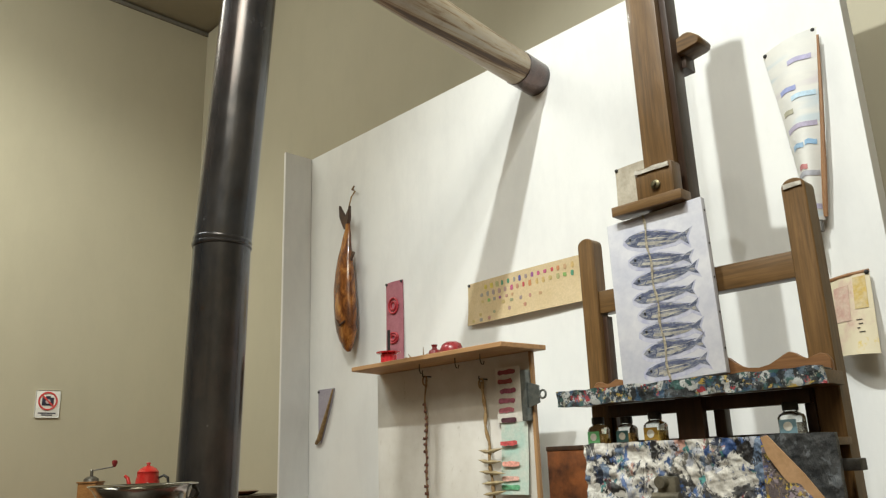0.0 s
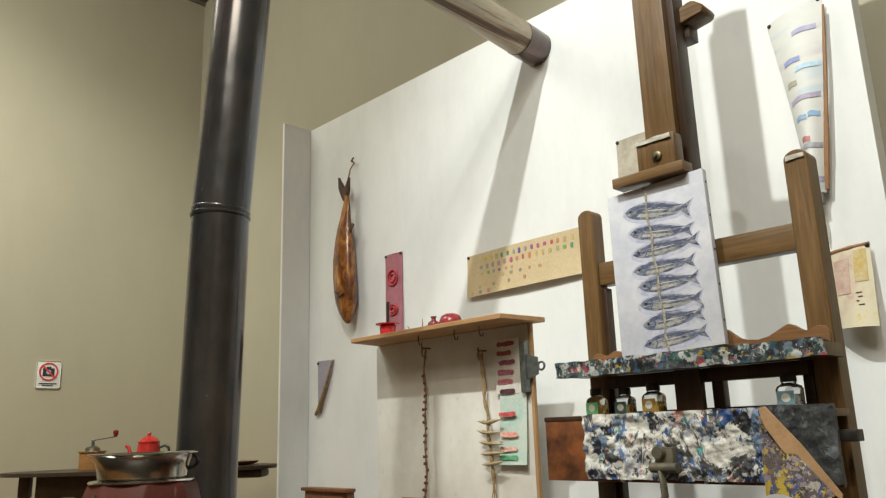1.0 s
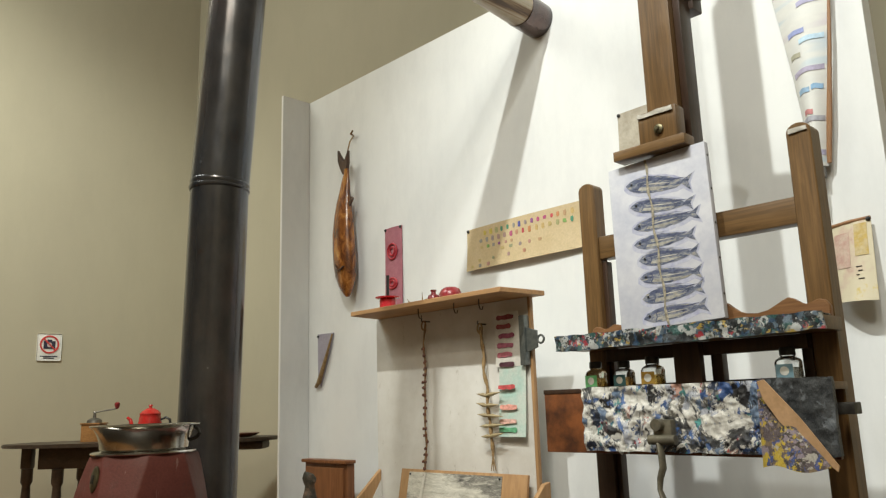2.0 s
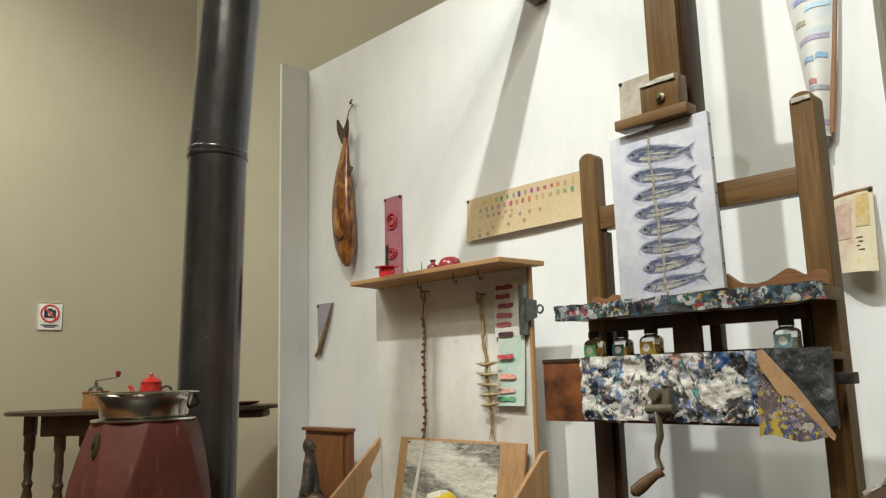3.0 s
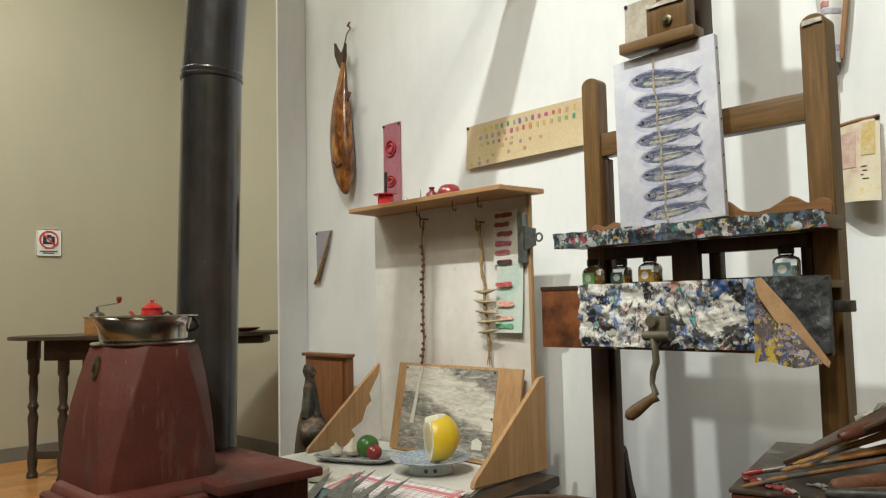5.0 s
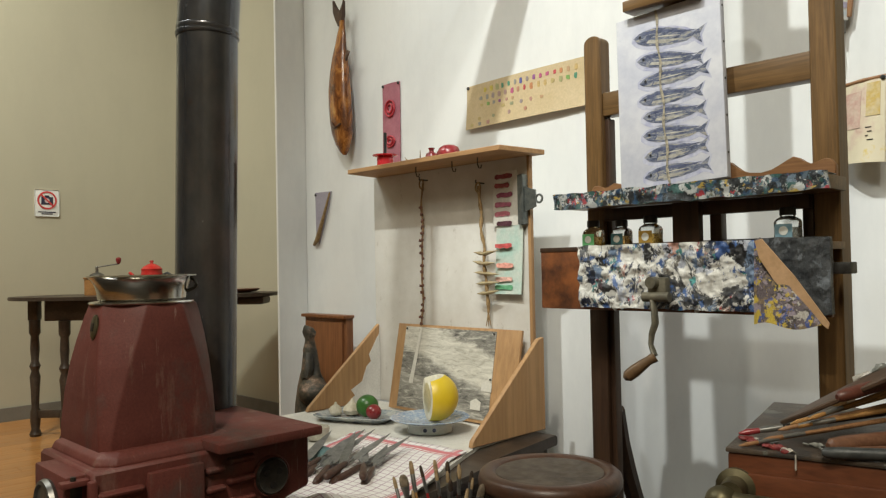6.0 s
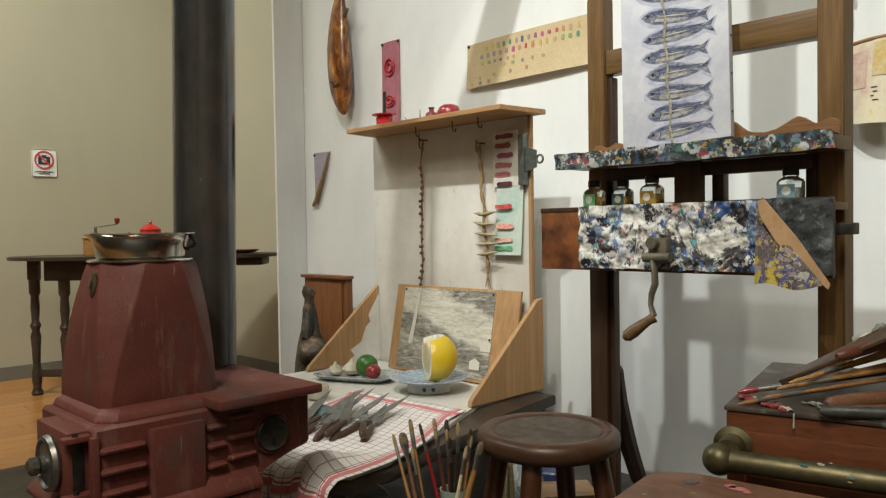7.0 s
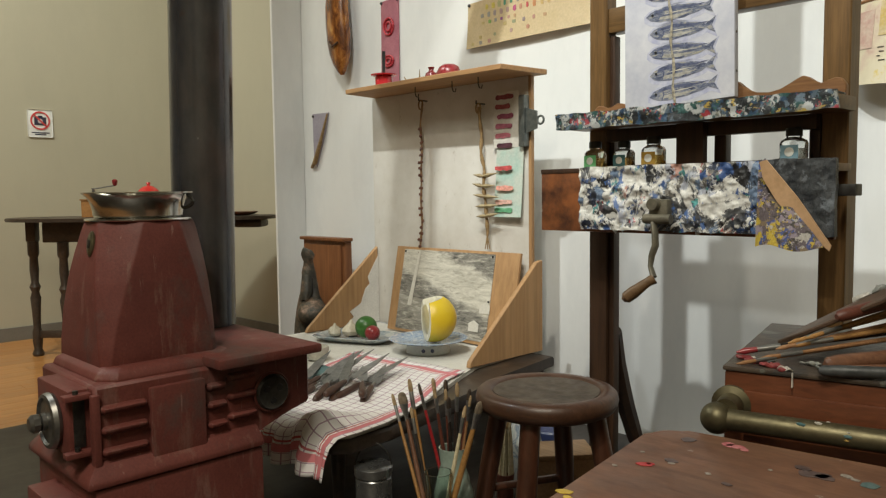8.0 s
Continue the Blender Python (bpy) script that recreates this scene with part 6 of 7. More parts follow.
def coffee_grinder():
    at = TAB @ Vector((-0.30, -0.02, TAB_Z))
    root = thing("coffee_grinder", at, "wooden box coffee grinder with a steel top and crank", "coffee grinder")
    oak = timber("honey_oak", (0.28, 0.12, 0.035), (0.45, 0.22, 0.075), "x", 12, 0.45)
    turn = Matrix.Translation(at) @ pose(0, 0, 0, 0, 0, 45)
    part("box", box((-0.056, -0.056, 0), (0.056, 0.056, 0.105), 0.004, turn), oak, root)
    part("rim", box((-0.062, -0.062, 0.105), (0.062, 0.062, 0.114), 0.003, turn), oak, root)
    part("hopper", turned([(0.046, 0.114), (0.043, 0.13), (0.024, 0.142), (0.01, 0.145), (0.008, 0.175), (0.012, 0.178), (0.009, 0.184)], at, 28), CHROME_DULL, root)
    p = [at + Vector(v) for v in ((0, 0, 0.178), (0.05, 0.05, 0.188), (0.098, 0.098, 0.198))]
    part("crank", tube(p, 0.004, 8), CHROME_DULL, root)
    part("crank_knob", turned([(0.006, 0.196), (0.01, 0.2), (0.0165, 0.216), (0.0165, 0.232), (0.008, 0.238)], at + Vector((0.098, 0.098, 0)), 18), CRIMSON, root, "dark red knob")


coffee_grinder()


def coffee_pot():
    at = TAB @ Vector((0.035, 0.02, TAB_Z))
    root = thing("coffee_pot", at, "red enamel coffee pot with spout and dark handle", "coffee pot")
    red = surface("red_enamel", (0.5, 0.02, 0.018), (0.6, 0.035, 0.03), 14, 0.22, 0.08, 120, 0, (0.35, 0.65), 0.001, 0.4)
    part("body", turned([(0.078, 0), (0.084, 0.005), (0.078, 0.06), (0.066, 0.135), (0.064, 0.15), (0.066, 0.155)], at, 40), red, root)
    lid = part("lid", turned([(0.064, 0.155), (0.066, 0.16), (0.05, 0.178), (0.026, 0.192), (0.01, 0.196), (0.009, 0.203), (0.014, 0.209), (0.01, 0.216), (0.0001, 0.217)], at, 36, None, None, False), red, root)
    e = Vector((0.703, 0.711, 0))
    s = [at - e * d + Vector((0, 0, h)) for d, h in ((0.07, 0.03), (0.10, 0.05), (0.115, 0.09), (0.125, 0.125), (0.145, 0.14))]
    part("spout", tube(s, [0.02, 0.017, 0.013, 0.011, 0.009], 14), red, root)
    h = [at + e * d + Vector((0, 0, z)) for d, z in ((0.065, 0.12), (0.1, 0.135), (0.125, 0.12), (0.13, 0.085), (0.115, 0.05), (0.1, 0.035))]
    part("handle", tube(h, [0.006, 0.008, 0.009, 0.008, 0.007, 0.005], 10), BLACK, root, "dark curved handle")
    white = surface("white_flower", (0.5, 0.45, 0.35), (0.6, 0.55, 0.45), 30, 0.4)
    for dx, dz, s in ((-0.03, 0.03, 1.3), (0.02, 0.05, 1.0), (0.035, 0.09, 0.8), (-0.012, 0.022, 1.0)):
        out = Vector((0.711, -0.703, 0)) * 0.0765 * (1 - 0.12 * dz / 0.1) + e * dx * 0.8
        part("flower", turned([(0.009 * s, 0), (0.007 * s, 0.003), (0.0001, 0.003)], (0, 0, 0), 6, Matrix.Translation(at + out + Vector((0, 0, dz))) @ pose(0, 0, 0, 90, 0, 45.3), None, False), white, root)


coffee_pot()


def small_dishes():
    at = TAB @ Vector((0.62, 0.0, TAB_Z))
    dish = thing("wooden_dish", at, "shallow brown wooden dish on the far table", "dish")
    part("bowl", turned([(0.05, 0), (0.09, 0.008), (0.11, 0.02), (0.112, 0.024), (0.1, 0.022), (0.0001, 0.012)], at, 32, None, None, False), RED_WOOD, dish)
    at = TAB @ Vector((-0.22, 0.05, TAB_Z))
    jar = thing("trinket", at, "low dark lidded pot between grinder and coffee pot", "pot")
    part("pot", turned([(0.035, 0), (0.048, 0.02), (0.045, 0.055), (0.03, 0.06)], at, 24), TABLE_WOOD, jar)
    part("lid", turned([(0.046, 0.0605), (0.03, 0.072), (0.008, 0.075), (0.01, 0.085), (0.0001, 0.087)], at, 24, None, None, False), TABLE_WOOD, jar)


small_dishes()


# ---------------------------------------------------------------- stool
def stool():
    cx, cy, z = -1.09, 1.412, 0.561
    root = thing("stool", (cx, cy, STAGE), "round dark reddish wooden stool with splayed round legs", "stool")
    seat = [(0.10, -0.05), (0.146, -0.049), (0.158, -0.043), (0.165, -0.032), (0.167, -0.02), (0.164, -0.008), (0.156, -0.001), (0.145, 0.001), (0.134, 0.0), (0.129, -0.003), (0.126, -0.006), (0.0001, -0.0075)]
    part("seat", turned(seat, (cx, cy, z), 64, None, None, False), STOOL_WOOD, root)
    part("seat_panel", wobble(turned([(0.1245, -0.0075), (0.124, -0.0045), (0.12, -0.0035), (0.07, -0.004), (0.0001, -0.0045)], (cx, cy, z), 56, None, None, False), 0.0006, 30), STOOL_TOP, root, "dull greyish worn middle")
    for k in range(4):
        a = radians(20 + 90 * k)
        top, low = 0.115, 0.182
        p = [(cx + r * math.cos(a), cy + r * math.sin(a), h) for r, h in ((low, STAGE), (low - 0.005, STAGE + 0.05), ((top + low) / 2, (STAGE + z) / 2), (top, z - 0.045))]
        part("leg", tube(p, [0.016, 0.019, 0.0235, 0.023], 18), STOOL_LEG, root)
    for k, h in ((0, 0.24), (1, 0.29), (2, 0.24), (3, 0.29)):
        a, b = radians(20 + 90 * k), radians(110 + 90 * k)
        r = 0.163
        part("stretcher", tube([(cx + r * math.cos(a), cy + r * math.sin(a), h), (cx + r * math.cos(b), cy + r * math.sin(b), h)], 0.01, 12), STOOL_LEG, root)


STOOL_TOP = surface("dusty_worn_seat", (0.055, 0.042, 0.032), (0.12, 0.095, 0.072), 16, 0.6, 0.4, 90, 0.0, (0.36, 0.64), 0.0015)
STOOL_LEG = timber("dark_stool_leg", (0.045, 0.016, 0.009), (0.11, 0.042, 0.022), "z", 10, 0.35, 0.2, None, 0.2)
stool()


# ---------------------------------------------------------------- paint case and side table in front
CASE = Matrix.Translation((-0.535, 1.15, 0)) @ pose(0, 0, 0, 0, 0, 13)
CASE_Z = 0.745


def paint_case():
    root = thing("paint_chest", CASE @ Vector((0.3, 0.22, STAGE)), "red-brown wooden paint chest with a long brass rail", "chest")
    part("body", box((0, 0, STAGE), (0.72, 0.44, CASE_Z - 0.008), 0.004, CASE), RED_WOOD, root)
    part("top", box((-0.003, -0.003, CASE_Z - 0.0075), (0.723, 0.443, CASE_Z), 0.003, CASE), SMEARED_TOP, root, "dark paint-smeared top")
    front = part("drawer_front", box((0.03, -0.008, CASE_Z - 0.17), (0.70, -0.0005, CASE_Z - 0.036), 0.003, CASE), RED_WOOD, root)
    part("drawer_front", box((0.03, -0.008, CASE_Z - 0.34), (0.70, -0.0005, CASE_Z - 0.19), 0.003, CASE), RED_WOOD, root)
    rail = tube([(0.0, -0.05, CASE_Z - 0.072), (0.71, -0.05, CASE_Z - 0.072)], 0.0165, 28)
    rail.transform(CASE)
    bar = part("rail", rail, BRASS, root, "tarnished brass rail with paint flecks")
    for x in (0.012, 0.69):
        boss = turned([(0.03, 0), (0.03, 0.008), (0.02, 0.012), (0.018, 0.045)], (0, 0, 0), 24, CASE @ Matrix.Translation((x, 0, CASE_Z - 0.06)) @ pose(0, 0, 0, 90, 0, 0))
        part("boss", boss, BRASS, bar)
        own = bmesh.new()
        bmesh.ops.create_uvsphere(own, u_segments=20, v_segments=14, radius=0.0245)
        own.transform(CASE @ Matrix.Translation((x - 0.012, -0.05, CASE_Z - 0.072)))
        part("ball", own, BRASS, bar)
    rng = random.Random(21)
    for k in range(16):
        x, w = rng.uniform(0.05, 0.6), rng.uniform(0.002, 0.006)
        a = rng.uniform(-10, 110)
        p = CASE @ Vector((x, -0.05 - 0.0166 * math.cos(radians(a)), CASE_Z - 0.072 + 0.0166 * math.sin(radians(a))))
        own = bmesh.new()
        bmesh.ops.create_icosphere(own, subdivisions=1, radius=w)
        own.transform(Matrix.Translation(p) @ Matrix.Diagonal((1.4, 0.5, 0.5, 1)))
        part("paint_fleck", own, (PALE_PAINT, TEAL_RAG, OCHRE_FLECK)[k % 3], bar)
    return root


OCHRE_FLECK = surface("ochre_fleck", (0.4, 0.25, 0.06), (0.5, 0.32, 0.1), 50, 0.5)
SMEARED_TOP = oil_paint("smeared_dark_top", ((40, (0.05, 0.036, 0.026)), (22, (0.075, 0.055, 0.04)), (18, (0.035, 0.03, 0.026)), (5, (0.12, 0.12, 0.1))), 22, 0.45, (1, 1, 1), 0.6)
paint_case()


def on_case(x, y, z=0.0):
    return CASE @ Vector((x, y, CASE_Z + z))


def case_clutter():
    rng = random.Random(12)
    reds = [surface("paint_blob_red", (0.16, 0.018, 0.02), (0.3, 0.06, 0.06), 60, 0.4, 0.4), surface("paint_blob_white", (0.34, 0.31, 0.27), (0.55, 0.52, 0.47), 60, 0.4, 0.4), surface("paint_blob_grey", (0.16, 0.17, 0.16), (0.3, 0.3, 0.27), 60, 0.4, 0.4)]
    blobs = thing("paint_blobs", on_case(0.07, 0.07), "dried lumps of red, white and grey oil paint", "paint")
    spots = [(0.012 + 0.007 * k, 0.058 - 0.005 * k + 0.008 * math.sin(k * 1.7), 0, 0.0065 + 0.0015 * math.sin(k * 3)) for k in range(11)]
    spots += [(0.083, 0.012, 1, 0.007), (0.09, 0.008, 1, 0.006), (0.078, 0.018, 1, 0.005), (0.03, 0.065, 1, 0.004), (0.116, 0.06, 2, 0.006), (0.125, 0.065, 2, 0.005), (0.105, 0.06, 2, 0.004), (0.13, 0.04, 2, 0.005), (0.06, 0.055, 2, 0.005)]
    for x, y, c, r in spots:
        own = bmesh.new()
        bmesh.ops.create_icosphere(own, subdivisions=3, radius=r)
        own.transform(Matrix.Translation(on_case(x, y, 0.003)) @ Matrix.Diagonal((1.2, 0.9, 0.55, 1)))
        part("blob", wobble(own, 0.004, 130, x * 50), reds[c], blobs)
    part("drip", wobble(box((0.098, -0.0105, CASE_Z - 0.022), (0.1005, -0.0045, CASE_Z + 0.001), 0.001, CASE), 0.001, 90), reds[1], blobs)
    # a dark tilted palette leaning behind the brushes
    m = CASE @ Matrix.Translation((0.05, 0.17, CASE_Z + 0.004)) @ pose(0, 0, 0, 6, -30, -12)
    pal = thing("palette", on_case(0.2, 0.2), "dark brown wooden palette propped up on the chest", "palette")
    pts = [(0.0, 0.01), (0.06, -0.02), (0.3, -0.05), (0.5, -0.03), (0.52, 0.1), (0.4, 0.17), (0.16, 0.14), (0.03, 0.07)]
    part("board", prism(pts, 0.008, m, 0.002), PALETTE_WOOD, pal)
    for k in range(5):
        own = bmesh.new()
        bmesh.ops.create_icosphere(own, subdivisions=2, radius=0.013)
        own.transform(m @ Matrix.Translation((0.13 + 0.03 * k, 0.11 + 0.006 * k, 0.01)) @ Matrix.Diagonal((1.3, 0.8, 0.5, 1)))
        part("paint_dab", wobble(own, 0.005, 90, k), reds[2 if k % 2 else 1], pal)
    # long brushes and handles fanned over the case
    def brush(x0, y0, z0, x1, y1, z1, r, wood, label, hair=None, category="paintbrush"):
        a, b = on_case(x0, y0, z0), on_case(x1, y1, z1)
        root = thing("paintbrush", a, label, category, "brushes on the chest")
        d = (b - a).normalized()
        L = (b - a).length
        path = [a + d * (L * k / 6) for k in range(7)]
        part("handle", tube(path, [r * f for f in (0.75, 0.95, 1.1, 1.15, 1.05, 0.85, 0.5)], 12), wood, root)
        part("ferrule", tube([a - d * 0.035, a - d * 0.01, a + d * 0.002], [r * 0.85, r * 0.9, r * 0.82], 12), STEEL_BLADE, root)
        part("hair", tube([a - d * 0.068, a - d * 0.055, a - d * 0.034], [r * 0.25, r * 0.95, r * 0.8], 10), hair or BLACK, root)

    black = surface("black_lacquer", (0.012, 0.01, 0.01), (0.03, 0.025, 0.022), 20, 0.25)
    brush(0.065, 0.092, 0.02, 0.47, 0.29, 0.09, 0.0058, black, "long black lacquered paintbrush on the chest", CRIMSON)
    brush(0.066, 0.048, 0.010, 0.46, 0.43, 0.06, 0.0036, HANDLE_TAN, "long thin tan paintbrush lying on the chest", HANDLE_TAN)
    brush(0.13, 0.125, 0.043, 0.45, 0.41, 0.135, 0.0042, ORANGE_STICK, "long orange-brown paintbrush lying on the chest", ORANGE_STICK)
    brush(0.15, 0.127, 0.053, 0.44, 0.47, 0.145, 0.0042, ORANGE_STICK, "long orange-brown paintbrush lying on the chest", ORANGE_STICK)
    brush(0.12, 0.10, 0.034, 0.46, 0.33, 0.115, 0.004, HANDLE_TAN, "long thin tan paintbrush lying on the chest", HANDLE_TAN)
    brush(0.14, 0.11, 0.036, 0.46, 0.30, 0.10, 0.0045, ORANGE_STICK, "thin orange-brown paintbrush lying on the chest", ORANGE_STICK)
    brush(0.10, 0.075, 0.017, 0.47, 0.36, 0.07, 0.004, HANDLE_TAN, "long thin tan paintbrush lying on the chest", HANDLE_TAN)

    def handle(x0, y0, z0, x1, y1, z1, r, wood, label):
        a, b = on_case(x0, y0, z0), on_case(x1, y1, z1)
        root = thing("tool_handle", a, label, "tool", "tools on the chest")
        d = b - a
        part("grip", tube([a, a + d * 0.02, a + d * 0.1, a + d * 0.35, a + d * 0.6, a + d * 0.8, b], [r * 0.5, r * 0.95, r * 1.1, r, r * 0.9, r * 0.6, r * 0.4], 16), wood, root)
        part("shank", tube([b, b + d.normalized() * 0.12], [r * 0.35, r * 0.3], 8), STEEL_BLADE, root)

    handle(0.142, 0.006, 0.0145, 0.34, 0.165, 0.033, 0.0125, TOOL_WOOD, "turned brown wooden tool handle")
    handle(0.163, 0.004, 0.0085, 0.34, 0.09, 0.02, 0.0075, TOOL_WOOD, "slim brown wooden tool handle")
    handle(0.148, 0.09, 0.075, 0.34, 0.28, 0.13, 0.0095, RED_TOOL, "dark red wooden tool handle")
    handle(0.135, -0.012, 0.0095, 0.42, 0.06, 0.016, 0.0085, DARK_GRIP, "black paint-smeared knife handle on the chest")


PALETTE_WOOD = timber("dark_palette_wood", (0.06, 0.032, 0.018), (0.13, 0.075, 0.045), "x", 8, 0.5)
ORANGE_STICK = timber("orange_stick_wood", (0.3, 0.14, 0.04), (0.5, 0.27, 0.09), "x", 30, 0.4)
TOOL_WOOD = timber("brown_tool_wood", (0.13, 0.055, 0.03), (0.24, 0.115, 0.065), "x", 20, 0.45)
RED_TOOL = timber("red_tool_wood", (0.1, 0.03, 0.02), (0.17, 0.055, 0.035), "x", 20, 0.4)
DARK_GRIP = surface("dark_smeared_grip", (0.025, 0.028, 0.03), (0.07, 0.075, 0.075), 50, 0.45, 0.5)
case_clutter()


def side_table():
    """The brown paint-spotted table top in front of the chest."""
    m = Matrix.Translation((-0.592, 1.045, 0)) @ pose(0, 0, 0, 0, 0, 8)
    z = 0.66
    root = thing("side_table", m @ Vector((0.3, -0.3, STAGE)), "brown wooden side table spotted with dried paint", "table")
    r = 0.05
    pts = [(r - r * math.sin(a), -r + r * math.cos(a)) for a in [k * math.pi / 16 for k in range(9)]]
    pts += [(0.0, -0.55), (0.62, -0.55), (0.62, 0.0)]
    n = Nodes("paint_spotted_wood")
    v = n.mapped((6, 30, 6))
    grain = n.noise(2.4, 7, 0.65, v, 0.5)
    c = n.ramp(grain, [(0.3, (0.12, 0.052, 0.028)), (0.7, (0.215, 0.105, 0.058))])
    c = n.mix(0.6, c, n.ramp(n.noise(5, 6, 0.65), [(0.35, (0.5, 0.5, 0.54)), (0.62, (1.05, 1, 1))]), "MULTIPLY")
    c = n.mix(n.ramp(n.noise(34, 4, 0.6), [(0.72, (0, 0, 0)), (0.75, (0.8, 0.8, 0.8))]), c, (0.3, 0.26, 0.22))
    n.bump(n.noise(90, 4), 0.25, 0.001)
    rough = n.ramp(n.noise(6, 5), [(0.3, (0.32,) * 3), (0.7, (0.55,) * 3)])
    part("tabletop", prism(pts[::-1], 0.028, m @ Matrix.Translation((0, 0, z - 0.028)), 0.006), n.done(c, rough, 0, 0.1), root)
    for x, y in ((0.05, -0.05), (0.57, -0.05), (0.05, -0.5), (0.57, -0.5)):
        part("leg", box((x - 0.022, y - 0.022, STAGE), (x + 0.022, y + 0.022, z - 0.0285), 0.004, m), RED_WOOD, root)
    rng = random.Random(4)
    colours = [surface("spot_red", (0.4, 0.025, 0.03), (0.5, 0.05, 0.05), 60, 0.4, 0.3), surface("spot_pink", (0.42, 0.1, 0.12), (0.5, 0.2, 0.2), 60, 0.5, 0.3), surface("spot_dark", (0.06, 0.04, 0.04), (0.11, 0.075, 0.07), 60, 0.4, 0.3),
               surface("spot_pale", (0.22, 0.19, 0.16), (0.36, 0.33, 0.29), 60, 0.5, 0.3), surface("spot_yellow", (0.5, 0.35, 0.03), (0.6, 0.42, 0.06), 60, 0.4, 0.3), surface("spot_teal", (0.05, 0.11, 0.11), (0.1, 0.16, 0.16), 60, 0.5, 0.3)]
    spots = [(0.049, -0.174, 0, 0.009), (0.056, -0.168, 0, 0.005), (0.065, -0.044, 2, 0.011), (0.073, -0.141, 2, 0.009), (0.078, -0.15, 3, 0.004), (0.117, -0.031, 1, 0.009), (0.13, -0.034, 1, 0.011), (0.142, -0.04, 1, 0.006), (0.011, -0.318, 4, 0.009), (0.022, -0.33, 4, 0.006),
             (0.239, -0.083, 2, 0.016), (0.225, -0.07, 2, 0.01), (0.255, -0.09, 2, 0.011), (0.275, -0.069, 3, 0.007), (0.285, -0.075, 3, 0.005), (0.3, -0.085, 5, 0.011), (0.13, -0.16, 3, 0.004), (0.16, -0.18, 2, 0.006), (0.03, -0.13, 3, 0.003), (0.02, -0.2, 3, 0.004), (0.19, -0.1, 3, 0.003)]
    for x, y, c, r in spots:
        p1, p2, p3 = rng.uniform(0, 6), rng.uniform(0, 6), rng.uniform(0, 6)
        pts = [(r * (0.85 + 0.18 * math.sin(a + p1) + 0.14 * math.sin(2 * a + p2) + 0.08 * math.sin(5 * a + p3)) * math.cos(a) * 1.25, r * (0.8 + 0.18 * math.sin(a + p1) + 0.14 * math.sin(2 * a + p2) + 0.08 * math.sin(5 * a + p3)) * math.sin(a)) for a in [k * 6.28318530718 / 28 for k in range(28)]]
        part("paint_spot", prism(pts, 0.0008, m @ Matrix.Translation((x, y, z + 0.0002)), 0.0003), colours[c], root)


side_table()


# ---------------------------------------------------------------- pots and brushes on the platform
def bail_jar():
    at = (-1.41, 1.145, STAGE)
    root = thing("canister", at, "small steel canister with a lid and wire handle", "canister")
    grey = surface("grey_tinplate", (0.2, 0.2, 0.2), (0.36, 0.36, 0.35), 18, 0.3, 0.1, 120, 0.8)
    part("body", turned([(0.04, 0), (0.044, 0.004), (0.044, 0.215), (0.04, 0.22)], at, 40), grey, root)
    part("lid", turned([(0.043, 0.22), (0.047, 0.224), (0.047, 0.243), (0.043, 0.247), (0.03, 0.25), (0.0001, 0.25)], at, 40, None, None, False), grey, root)
    e = Vector((0.703, 0.711, 0))
    loop = [Vector(at) + e * 0.046 * math.cos(a) + Vector((0, 0, 0.225 + 0.075 * math.sin(a))) for a in [k * math.pi / 16 for k in range(17)]]
    part("wire_handle", tube(loop, 0.002, 8), IRON, root)


bail_jar()


def brush_jar(at, radius, height, material, label, brushes, category="jar", neck=0.82):
    root = thing("brush_jar", at, label, category, "jars of brushes")
    pot = part("jar", turned([(radius * 0.85, 0), (radius, 0.01), (radius, height * 0.62), (radius * (0.4 + 0.6 * neck), height * 0.76), (radius * neck, height * 0.86), (radius * neck * 1.15, height), (radius * neck * 1.05, height), (radius * neck * 0.9, height * 0.85), (radius * 0.9, height * 0.58), (radius * 0.9, 0.012), (0.0001, 0.011)], at, 36, None, None, False), material, root)
    rng = random.Random(int(radius * 9000))
    for tx, ty, tz, r, wood, hair, wide in brushes:
        r *= 0.8
        foot = Vector((at[0] - 0.3 * (tx - at[0]), at[1] - 0.3 * (ty - at[1]), at[2] + 0.02))
        lim = radius * neck * 0.6
        foot.x = min(max(foot.x, at[0] - lim), at[0] + lim)
        foot.y = min(max(foot.y, at[1] - lim), at[1] + lim)
        tip = Vector((tx, ty, tz))
        d = tip - foot
        one = thing("paintbrush", foot, hair[1], "paintbrush", "brushes in jars")
        part("handle", tube([foot + d * f for f in (0, 0.2, 0.45, 0.68, 0.85)], [r * f for f in (0.5, 0.9, 1.1, 1.1, 0.85)], 10), wood, one)
        part("ferrule", tube([foot + d * f for f in (0.845, 0.86, 0.935)], [r * 0.95, r, r * 1.05 * wide], 10, None, 1 / wide), STEEL_BLADE, one)
        part("hair", tube([foot + d * f for f in (0.93, 0.955, 0.985, 1.0)], [r * wide * f for f in (1.0, 1.1, 0.95, 0.5)], 10, None, 1 / wide), hair[0], one)


DARK_HAIR = (surface("dark_bristle", (0.03, 0.02, 0.015), (0.08, 0.05, 0.03), 60, 0.8, 0.6), "wooden paintbrush with dark bristles standing in a jar")
TAN_HAIR = (surface("tan_bristle", (0.3, 0.2, 0.1), (0.46, 0.34, 0.2), 60, 0.8, 0.6), "wooden paintbrush with tan bristles standing in a jar")
FLAT_HAIR = (surface("grey_bristle", (0.12, 0.09, 0.06), (0.24, 0.19, 0.13), 60, 0.8, 0.6), "broad flat paintbrush with worn grey bristles standing in a jar")
BLACK_STICK = surface("black_stick", (0.015, 0.013, 0.012), (0.04, 0.03, 0.025), 30, 0.35)
